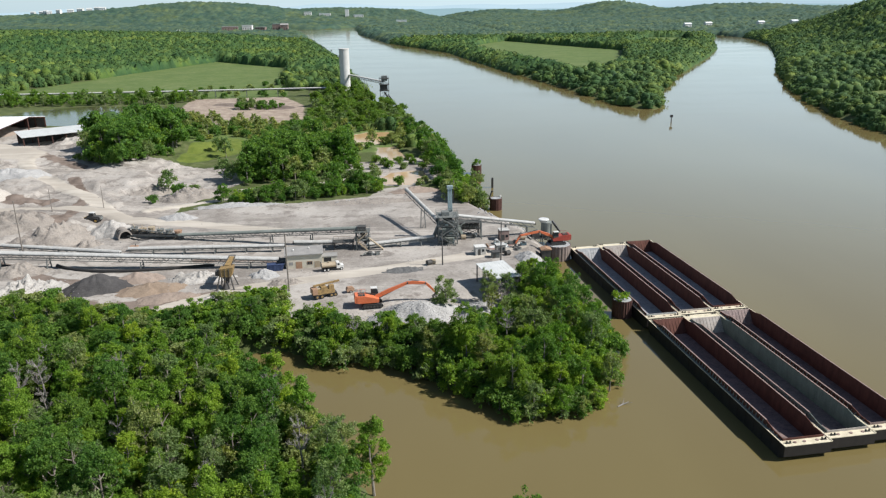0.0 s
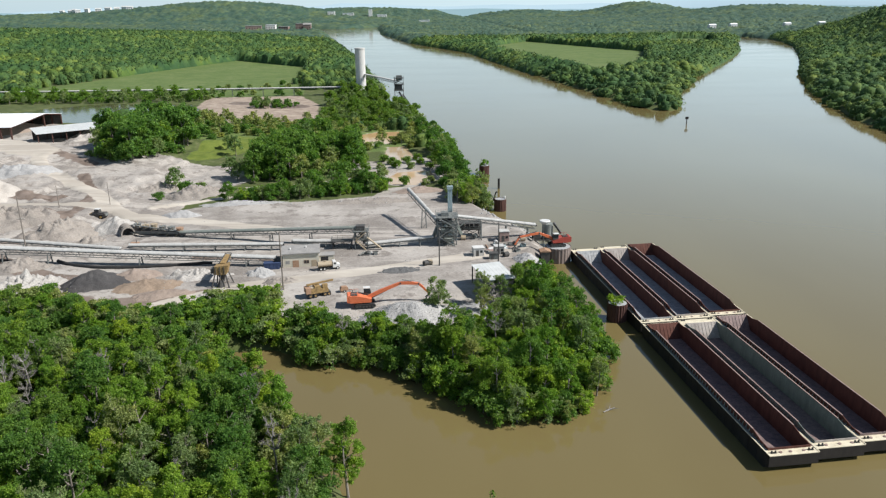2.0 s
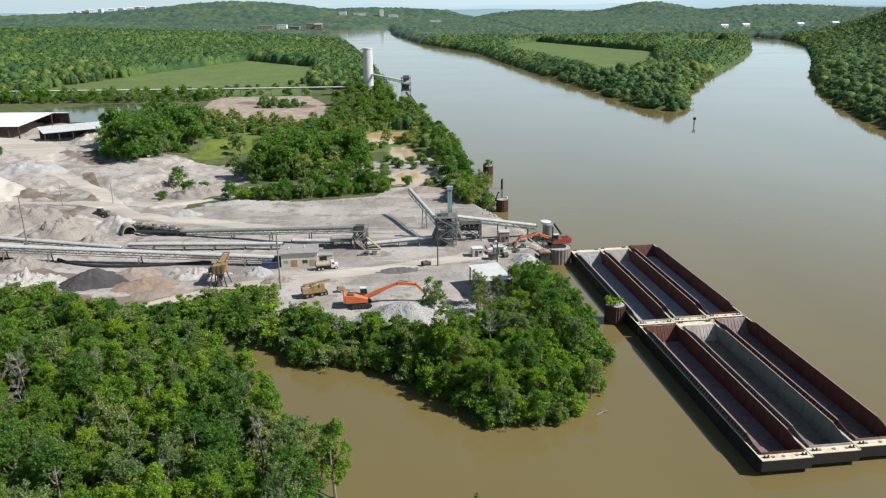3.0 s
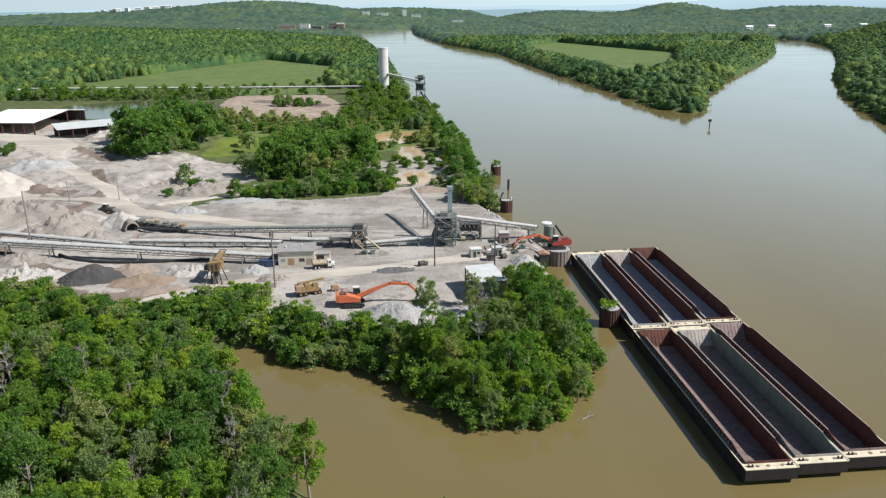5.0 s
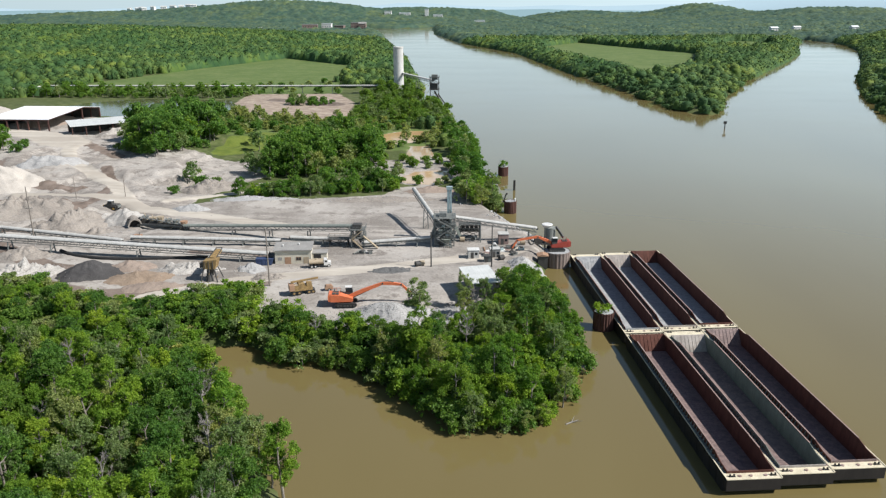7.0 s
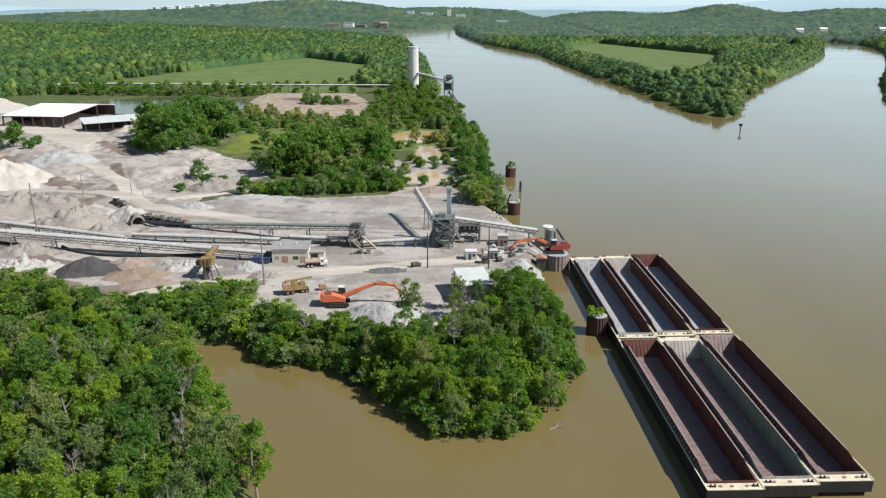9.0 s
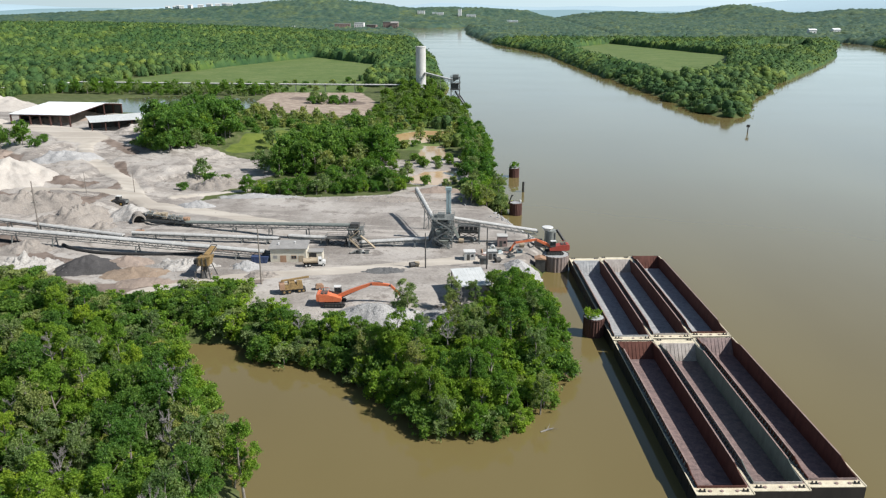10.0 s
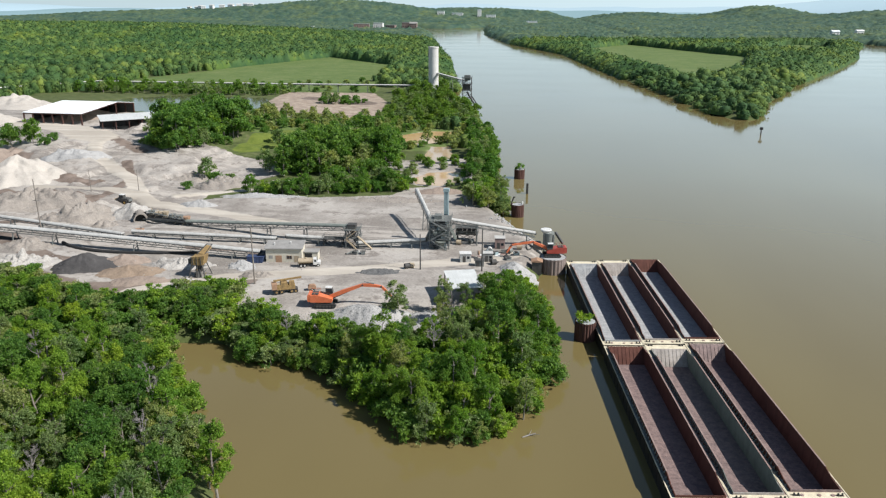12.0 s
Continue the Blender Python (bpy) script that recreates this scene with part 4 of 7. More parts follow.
# ---- the yard: buildings and machines ----
ORANGE = worn("orange_machine_paint", (0.55, 0.125, 0.05), (0.66, 0.19, 0.085), 1.2, 0.5, bump=0.05)
RED = worn("red_machine_paint", (0.27, 0.045, 0.032), (0.42, 0.085, 0.06), 1.2, 0.5, bump=0.05)
YELLOW = worn("faded_yellow_paint", (0.33, 0.19, 0.045), (0.46, 0.3, 0.1), 1.0, 0.6, bump=0.08)
OCHRE = worn("grimy_ochre_paint", (0.11, 0.075, 0.04), (0.37, 0.245, 0.1), 0.7, 0.75)
WHITE = worn("dusty_white_paint", (0.46, 0.45, 0.42), (0.64, 0.63, 0.6), 1.5, 0.5, bump=0.05)
ROOF = worn("white_metal_roofing", (0.66, 0.68, 0.68), (0.8, 0.81, 0.8), 6.0, 0.45, bump=0.04)
CANOPY = worn("galvanised_roofing", (0.44, 0.45, 0.43), (0.58, 0.585, 0.56), 3.0, 0.45, bump=0.04)
BELT_HOOD = worn("pale_conveyor_hood", (0.32, 0.315, 0.295), (0.5, 0.49, 0.46), 2.0, 0.6)
GREEN_HOOD = worn("green_grey_conveyor_hood", (0.13, 0.15, 0.13), (0.25, 0.265, 0.235), 2.5, 0.6)
BLUE_HOOD = worn("blue_grey_casing", (0.2, 0.27, 0.28), (0.33, 0.4, 0.4), 1.5, 0.6)
BLUE_STEEL = worn("dark_blue_steel", (0.025, 0.04, 0.09), (0.06, 0.085, 0.16), 1.0, 0.6)
STEEL = worn("dusty_structural_steel", (0.07, 0.08, 0.078), (0.21, 0.215, 0.2), 1.0, 0.75)
DARK_STEEL = worn("dark_greasy_steel", (0.035, 0.035, 0.032), (0.09, 0.085, 0.08), 0.9, 0.7)
TAN_STEEL = worn("tan_painted_steel", (0.27, 0.21, 0.14), (0.4, 0.33, 0.235), 0.9, 0.7)
RUBBER = worn("black_rubber", (0.015, 0.015, 0.015), (0.04, 0.039, 0.038), 0.6, 0.8)
WALL_PAINT = worn("cream_block_wall", (0.46, 0.42, 0.33), (0.56, 0.515, 0.42), 2.0, 0.85)
TAR_ROOF = worn("grey_felt_roof", (0.2, 0.19, 0.18), (0.3, 0.29, 0.27), 2.0, 0.9)
DOOR_RUST = worn("rust_brown_door", (0.26, 0.15, 0.09), (0.36, 0.23, 0.15), 0.8, 0.7)
CONCRETE = worn("weathered_concrete", (0.42, 0.41, 0.38), (0.56, 0.55, 0.52), 5.0, 0.85, stretch=(1, 1, 0.2))
POLE_WOOD = worn("grey_pole_wood", (0.14, 0.12, 0.1), (0.24, 0.21, 0.18), 0.6, 0.85)
SHEET_PILE = worn("rusted_sheet_piling", (0.045, 0.02, 0.017), (0.12, 0.06, 0.047), 1.2, 0.85, stretch=(1, 1, 0.2))
SHEET_GREY = worn("weathered_sheet_piling", (0.13, 0.095, 0.08), (0.26, 0.21, 0.185), 1.2, 0.85, stretch=(1, 1, 0.2))


def glass_material():
    n = Nodes("dark_window_glass", 0.08, 0, 0.6)
    return n.base((0.02, 0.025, 0.028)).m


GLASS = glass_material()


def excavator(m, paint, label, boom, grab=True, tracks=True, cab_side=1, arm_paint=None):
    """A tracked machine: body, cab, tracks and a jointed boom, given as (x, z) knees from the boom's foot."""
    root = thing("excavator", m, label, "excavator")
    base = 0.0
    if tracks:
        for s in (-1, 1):
            t = Mesh()
            prof = [(-2.6, 0.25), (-2.3, 0.0), (2.3, 0.0), (2.6, 0.25), (2.75, 0.55), (2.5, 0.9), (2.2, 1.0), (-2.2, 1.0), (-2.5, 0.9), (-2.75, 0.55)]
            t.prism(prof, s * 1.25, s * 1.9)
            part("track", t, RUBBER, root)
            w = Mesh()
            for i in range(6):
                w.rod((-2.0 + i * 0.8, s * 1.9, 0.42), (-2.0 + i * 0.8, s * 1.97, 0.42), 0.3, n=10)
            part("track_roller", w, DARK_STEEL, root)
        c = Mesh().box(-1.6, -1.25, 0.45, 1.6, 1.25, 1.0).rod((0, 0, 1.0), (0, 0, 1.35), 1.0, n=16)
        part("undercarriage", c, DARK_STEEL, root)
        base = 1.3
    body = Mesh()
    body.prism([(-3.9, base + 0.3), (-3.7, base), (1.6, base), (1.75, base + 0.2), (1.75, base + 0.9), (0.4, base + 1.3), (-1.4, base + 1.75), (-3.7, base + 1.85), (-3.95, base + 1.5)], -1.5, 1.5)
    part("upper_body", body, paint, root)
    cw = Mesh().prism([(-4.5, base + 0.35), (-4.3, base + 0.1), (-3.7, base + 0.1), (-3.7, base + 1.95), (-4.3, base + 1.95), (-4.5, base + 1.7)], -1.45, 1.45)
    part("counterweight", cw, paint, root)
    eng = Mesh().box(-3.4, -1.0, base + 1.8, -1.8, 1.0, base + 2.0).rod((-2.9, 0.7, base + 1.9), (-2.9, 0.7, base + 2.7), 0.1, n=8)
    part("engine_cover", eng, DARK_STEEL, root)
    for y in (-1.4, 1.4):
        rail = Mesh().beam((-3.6, y, base + 2.6), (-1.5, y, base + 2.6), 0.06, 0.06)
        for x in (-3.6, -2.5, -1.5):
            rail.beam((x, y, base + 1.75), (x, y, base + 2.6), 0.06, 0.06)
        part("guard_rail", rail, paint, root)
    y = cab_side * 0.85
    cab = Mesh().prism([(-0.1, base + 1.3), (1.55, base + 1.1), (1.75, base + 2.0), (1.45, base + 3.05), (-0.1, base + 3.05)], y - 0.62, y + 0.62)
    cab_ob = part("cab", cab, DARK_STEEL, root, "black operator's cab")
    g = Mesh().prism([(0.05, base + 1.9), (1.6, base + 1.8), (1.72, base + 2.05), (1.45, base + 2.9), (0.05, base + 2.9)], y - 0.65, y + 0.65)
    part("cab_window", g, GLASS, cab_ob)
    rf = Mesh().box(-0.2, y - 0.68, base + 3.05, 1.5, y + 0.68, base + 3.2)
    part("cab_roof", rf, WHITE, cab_ob, "white cab roof")
    knees = [(0.9, base + 0.9)] + list(boom)
    names = ("boom", "stick", "tip_arm", "link")
    for i, ((xa, za), (xb, zb)) in enumerate(zip(knees, knees[1:])):
        arm = Mesh()
        w = 0.62 - 0.1 * i
        d = Vector((xb - xa, 0, zb - za))
        u = Vector((-d.z, 0, d.x)).normalized()
        h0, h1, hm = 0.42 - 0.07 * i, 0.3 - 0.05 * i, 0.55 - 0.09 * i
        mid = Vector((xa, 0, za)).lerp(Vector((xb, 0, zb)), 0.4)
        pts = [Vector((xa, 0, za)) - u * h0, mid - u * h0 * 0.8, Vector((xb, 0, zb)) - u * h1, Vector((xb, 0, zb)) + u * h1, mid + u * hm, Vector((xa, 0, za)) + u * h0]
        arm.prism([(p.x, p.z) for p in pts], -w / 2, w / 2)
        a = part(names[min(i, 3)], arm, arm_paint or paint, root)
        pin = Mesh().rod((xb, -w / 2 - 0.1, zb), (xb, w / 2 + 0.1, zb), 0.22, n=10)
        part("pin", pin, DARK_STEEL, a)
        if i < 2:
            cyl = Mesh().rod((xa + d.x * 0.1, 0, za + d.z * 0.1 + (0.9 if i else -0.7)), (xa + d.x * 0.62, 0, za + d.z * 0.62 + (0.55 if i else -0.35)), 0.13, n=8)
            part("hydraulic_cylinder", cyl, STEEL, a)
    if grab:
        ex, ez = knees[-1]
        gm = Mesh().rod((ex, 0, ez), (ex, 0, ez - 0.7), 0.25, n=8)
        for k in range(5):
            a = k * math.tau / 5
            p = Vector((ex + 0.3 * math.cos(a), 0.3 * math.sin(a), ez - 0.6))
            q = Vector((ex + 0.95 * math.cos(a), 0.95 * math.sin(a), ez - 1.1))
            r = Vector((ex + 0.35 * math.cos(a), 0.35 * math.sin(a), ez - 2.0))
            gm.beam(p, q, 0.3, 0.16).beam(q, r, 0.3, 0.12)
        part("grab", gm, DARK_STEEL, root, "dark steel claw grab")
    return root


def wheel(root, x, y, z, r, w=0.4, rim=WHITE):
    t = part("wheel", Mesh().rod((x, y - w / 2, z), (x, y + w / 2, z), r, n=16), RUBBER, root)
    part("rim", Mesh().rod((x, y - w / 2 - 0.02, z), (x, y + w / 2 + 0.02, z), r * 0.5, n=12), rim, t)


def water_truck(m):
    root = thing("tank_truck", m, "white cab truck with a dusty cream water tank beside the hut", "truck")
    part("chassis", Mesh().box(-3.2, -0.5, 0.6, 3.0, 0.5, 0.85), DARK_STEEL, root)
    tank = Mesh()
    prof = [(math.cos(a) * 1.15, 1.8 + math.sin(a) * 0.78) for a in np.linspace(0, math.tau, 16, endpoint=False)]
    tank.add([(-3.3, y, z) for y, z in prof] + [(1.0, y, z) for y, z in prof], [tuple(range(15, -1, -1)), tuple(range(16, 32))] + [(i, (i + 1) % 16, (i + 1) % 16 + 16, i + 16) for i in range(16)])
    tk = part("tank", tank, TAN_STEEL, root, "dusty cream water tank")
    part("tank_hatch", Mesh().rod((-1, 0, 2.5), (-1, 0, 2.75), 0.4, n=12), TAN_STEEL, tk)
    part("rear_frame", Mesh().beam((-3.4, -1, 0.8), (-3.4, -1, 2.6), 0.12, 0.12).beam((-3.4, 1, 0.8), (-3.4, 1, 2.6), 0.12, 0.12).beam((-3.4, -1, 2.6), (-3.4, 1, 2.6), 0.12, 0.12), DARK_STEEL, root)
    cab = Mesh().prism([(1.15, 0.7), (3.3, 0.7), (3.35, 1.55), (2.45, 1.7), (2.15, 2.5), (1.2, 2.55)], -1.1, 1.1)
    c = part("cab", cab, WHITE, root, "white truck cab")
    part("windscreen", Mesh().add([(2.47, -0.95, 1.72), (2.47, 0.95, 1.72), (2.2, 0.95, 2.42), (2.2, -0.95, 2.42), (2.40, -0.95, 1.70), (2.40, 0.95, 1.70), (2.12, 0.95, 2.40), (2.12, -0.95, 2.40)],
                                  [(0, 1, 2, 3), (7, 6, 5, 4), (0, 4, 5, 1), (2, 6, 7, 3), (0, 3, 7, 4), (1, 5, 6, 2)]), GLASS, c)
    for s in (-1, 1):
        part("side_window", Mesh().box(1.45, s * 1.1 - 0.03, 1.7, 2.1, s * 1.1 + 0.03, 2.3), GLASS, c)
        for x in (-2.5, -1.4, 2.6):
            wheel(root, x, s * 0.95, 0.5, 0.5)
        part("headlight", Mesh().box(3.28, s * 0.8 - 0.15, 0.95, 3.38, s * 0.8 + 0.15, 1.2), WHITE, c)
    return root


def drill_rig(m):
    root = thing("drill_rig", m, "old yellow rock drill carrier with rusty red side panels", "machine")
    part("chassis", Mesh().box(-3.4, -0.9, 0.8, 3.4, 0.9, 1.2), DARK_STEEL, root)
    part("body", Mesh().prism([(-2.9, 1.2), (2.7, 1.2), (2.7, 2.3), (0.8, 2.5), (0.5, 3.2), (-1.0, 3.2), (-1.3, 2.6), (-2.9, 2.6)], -1.2, 1.2), OCHRE, root)
    part("side_panel", Mesh().box(-3.6, -1.3, 1.4, -2.2, 1.3, 3.0), DOOR_RUST, root, "rusty red rear panel")
    part("mast", Mesh().beam((-3.0, 0.5, 3.4), (4.6, 0.5, 3.9), 0.5, 0.45), OCHRE, root, "lowered yellow drill mast")
    tubes = Mesh()
    for i in range(4):
        tubes.rod((-2.4, -0.9 + i * 0.3, 2.8), (2.2, -0.9 + i * 0.3, 2.9), 0.09, n=6)
    part("drill_rod", tubes, TAN_STEEL, root)
    part("cab", Mesh().box(1.1, -1.25, 2.3, 2.5, -0.2, 3.5), OCHRE, root)
    for s in (-1, 1):
        for x in (-2.4, -1.0, 1.7, 2.8):
            wheel(root, x, s * 1.05, 0.62, 0.62, 0.45, OCHRE)
    return root


def loader(m):
    root = thing("wheel_loader", m, "black front loader parked beside the reclaim tunnel", "machine")
    part("rear_frame", Mesh().prism([(-3.6, 0.9), (-0.4, 0.8), (-0.4, 1.7), (-0.9, 2.2), (-3.3, 2.3), (-3.7, 1.9)], -1.15, 1.15), DARK_STEEL, root)
    part("front_frame", Mesh().prism([(-0.3, 0.8), (1.9, 0.8), (2.0, 1.5), (1.2, 2.1), (-0.3, 1.7)], -0.85, 0.85), DARK_STEEL, root)
    part("engine_grille", Mesh().box(-3.78, -0.8, 1.1, -3.68, 0.8, 2.0), STEEL, root)
    part("exhaust", Mesh().rod((-2.2, 0.5, 2.2), (-2.2, 0.5, 3.3), 0.1, n=8), STEEL, root)
    cab = part("cab", Mesh().prism([(-1.5, 2.0), (0.1, 1.8), (0.3, 2.5), (0.0, 3.5), (-1.4, 3.5)], -0.75, 0.75), DARK_STEEL, root)
    part("cab_window", Mesh().prism([(-1.3, 2.4), (0.12, 2.3), (0.24, 2.55), (0.0, 3.3), (-1.3, 3.3)], -0.78, 0.78), GLASS, cab)
    part("cab_roof", Mesh().box(-1.6, -0.85, 3.5, 0.15, 0.85, 3.65), WHITE, cab, "dusty white cab roof")
    for s in (-0.65, 0.65):
        part("lift_arm", Mesh().beam((1.0, s, 2.0), (2.6, s, 1.5), 0.22, 0.4).beam((2.6, s, 1.5), (3.5, s, 0.7), 0.22, 0.34), YELLOW, root)
    part("bucket", Mesh().prism([(3.3, 0.15), (4.8, 0.1), (3.7, 0.4), (3.5, 1.1), (3.9, 1.7), (3.4, 1.6), (3.15, 0.8)], -1.7, 1.7), STEEL, root)
    for s in (-1, 1):
        part("mudguard", Mesh().box(-3.2, s * 1.2 - 0.35, 1.75, -1.5, s * 1.2 + 0.35, 1.85), DARK_STEEL, root)
        for x in (-2.3, 1.3):
            wheel(root, x, s * 1.2, 0.85, 0.85, 0.6, YELLOW)
    return root


def gabled(root, x0, x1, y0, y1, z_eave, z_ridge, y_ridge, mat, ribs=1.2):
    """Two roof slopes with raised seams."""
    for ya, za, yb, zb in ((y0, z_eave, y_ridge, z_ridge), (y_ridge, z_ridge, y1, z_eave)):
        r = Mesh()
        r.add([(x0, ya, za), (x1, ya, za), (x1, yb, zb), (x0, yb, zb), (x0, ya, za + 0.18), (x1, ya, za + 0.18), (x1, yb, zb + 0.18), (x0, yb, zb + 0.18)],
              [(3, 2, 1, 0), (4, 5, 6, 7), (0, 1, 5, 4), (1, 2, 6, 5), (2, 3, 7, 6), (3, 0, 4, 7)])
        slope = part("roof_slope", r, mat, root)
        s = Mesh()
        k = int((x1 - x0) / ribs)
        for i in range(k + 1):
            x = x0 + (x1 - x0) * i / k
            s.beam((x, ya, za + 0.2), (x, yb, zb + 0.2), 0.08, 0.08)
        part("roof_seam", s, mat, slope)


def big_shed():
    g = level(-238, 455)
    root = thing("open_storage_shed", pose(-235.6, 464, g, 0, 0, -3), "large open-sided shed with a bright white metal roof", "shed")
    gabled(root, -19.5, 19.5, -29, 29, 6.2, 8.7, 10, ROOF, 1.5)
    for x in (-19, -13, -6.5, 0, 6.5, 13, 19):
        for y in (-28.5, 28.5):
            part("post", Mesh().box(x - 0.35, y - 0.35, -0.6, x + 0.35, y + 0.35, 6.0), SHEET_PILE, root)
    for x in (-19, 19):
        part("gable_post", Mesh().box(x - 0.3, 7.7, -0.6, x + 0.3, 8.3, 8.5), SHEET_PILE, root)
        part("gable_beam", Mesh().beam((x, -28.5, 5.9), (x, 10, 8.4), 0.3, 0.5).beam((x, 10, 8.4), (x, 28.5, 5.9), 0.3, 0.5), SHEET_PILE, root)
    # rear and side walls are added in dark steel to keep the inside dark
    part("back_wall", Mesh().box(-19.2, 28.9, -0.6, 19.2, 29.1, 5.9), DARK_STEEL, root)
    part("side_wall", Mesh().box(-19.6, -20, -0.6, -19.4, 28.9, 5.9), DARK_STEEL, root)
    for y in (-28.5, 28.5):
        part("eave_beam", Mesh().box(-19.2, y - 0.2, 5.5, 19.2, y + 0.2, 6.0), SHEET_PILE, root)
    return root


def low_shed():
    g = level(-186, 432)
    root = thing("open_storage_shed", pose(-196, 419, g, 0, 0, 36), "long open lean-to shed with a pale metal roof", "shed")
    r = Mesh().add([(-1, -1, 4.8), (37, -1, 4.8), (37, 15, 6.4), (-1, 15, 6.4), (-1, -1, 5.0), (37, -1, 5.0), (37, 15, 6.6), (-1, 15, 6.6)],
                   [(3, 2, 1, 0), (4, 5, 6, 7), (0, 1, 5, 4), (1, 2, 6, 5), (2, 3, 7, 6), (3, 0, 4, 7)])
    slope = part("roof_slope", r, CANOPY, root)
    s = Mesh()
    for i in range(25):
        s.beam((-1 + i * 38 / 24, -1, 5.04), (-1 + i * 38 / 24, 15, 6.64), 0.08, 0.08)
    part("roof_seam", s, CANOPY, slope)
    for x in (0, 7.2, 14.4, 21.6, 28.8, 36):
        part("post", Mesh().box(x - 0.2, -0.2, -0.8, x + 0.2, 0.2, 4.9), SHEET_PILE, root)
        part("post", Mesh().box(x - 0.2, 14, -0.8, x + 0.2, 14.4, 6.3), SHEET_PILE, root)
    # closed rear wall, added so that no light shows through from behind
    part("back_wall", Mesh().box(0, 14.4, -0.8, 36, 14.6, 6.3), DARK_STEEL, root)
    return root


def hut():
    root = thing("yard_hut", pose(-25.6, 220.4, level(-25.6, 221), 0, 0, 6), "cream block hut with a flat grey roof", "building")
    w, d, h = 5.5, 5.6, 4.3
    walls = Mesh().box(-w, 0, -0.6, w, 0.25, h).box(-w, d - 0.25, -0.6, w, d, h).box(-w, 0.25, -0.6, -w + 0.25, d - 0.25, h).box(w - 0.25, 0.25, -0.6, w, d - 0.25, h)
    part("wall", walls, WALL_PAINT, root)
    roof = part("roof", Mesh().add([(-w - 0.4, -0.5, h), (w + 0.4, -0.5, h), (w + 0.4, d + 0.4, h + 0.75), (-w - 0.4, d + 0.4, h + 0.75), (-w - 0.4, -0.5, h + 0.28), (w + 0.4, -0.5, h + 0.28), (w + 0.4, d + 0.4, h + 1.03), (-w - 0.4, d + 0.4, h + 1.03)],
                            [(3, 2, 1, 0), (4, 5, 6, 7), (0, 1, 5, 4), (1, 2, 6, 5), (2, 3, 7, 6), (3, 0, 4, 7)]), TAR_ROOF, root)
    for x, y in ((-3.2, 2.5), (1.6, 3.5)):
        z = h + 0.5 + y * 0.08
        part("roof_vent", Mesh().rod((x, y, z - 0.2), (x, y, z + 0.5), 0.14, n=10).rod((x, y, z + 0.4), (x, y, z + 0.6), 0.3, 0.1, n=10), WHITE, roof)
    for x, wd, ht, z in ((-1.6, 1.9, 2.2, 0.0), (3.9, 1.6, 2.1, 0.0)):
        part("door", Mesh().box(x - wd / 2, -0.06, z, x + wd / 2, 0.02, z + ht), DOOR_RUST if x < 0 else TAN_STEEL, root)
    win = part("window_frame", Mesh().box(0.9, -0.07, 1.1, 2.5, 0.0, 2.2), DOOR_RUST, root)
    part("pane", Mesh().box(1.0, -0.09, 1.2, 1.65, -0.05, 2.1), GLASS, win)
    part("pane", Mesh().box(1.75, -0.09, 1.2, 2.4, -0.05, 2.1), GLASS, win)
    part("side_awning", Mesh().box(-w - 2.8, 0.6, 2.1, -w, 5.0, 2.25).box(-w - 2.7, 0.7, -0.5, -w - 2.5, 0.9, 2.1).box(-w - 2.7, 4.7, -0.5, -w - 2.5, 4.9, 2.1), DARK_STEEL, root)
    an = part("annex", Mesh().box(w, 2.0, -0.5, w + 4.6, 2.2, 2.6).box(w + 4.4, 2.2, -0.5, w + 4.6, 5.4, 2.6).box(w, 5.2, -0.5, w + 4.4, 5.4, 2.6), WALL_PAINT, root)
    # no opening is cut; a black panel stands for the bay's dark inside
    part("garage_door", Mesh().box(w + 0.5, 1.96, 1.0, w + 2.8, 2.0, 2.3), RUBBER, an, "black panel painted as a dark open bay")
    part("annex_roof", Mesh().box(w, 1.8, 2.6, w + 4.8, 5.6, 2.75), TAR_ROOF, an)
    part("window_screen", Mesh().box(-4.6, -0.05, 1.2, -3.4, 0.0, 2.2), TAR_ROOF, root)
    return root


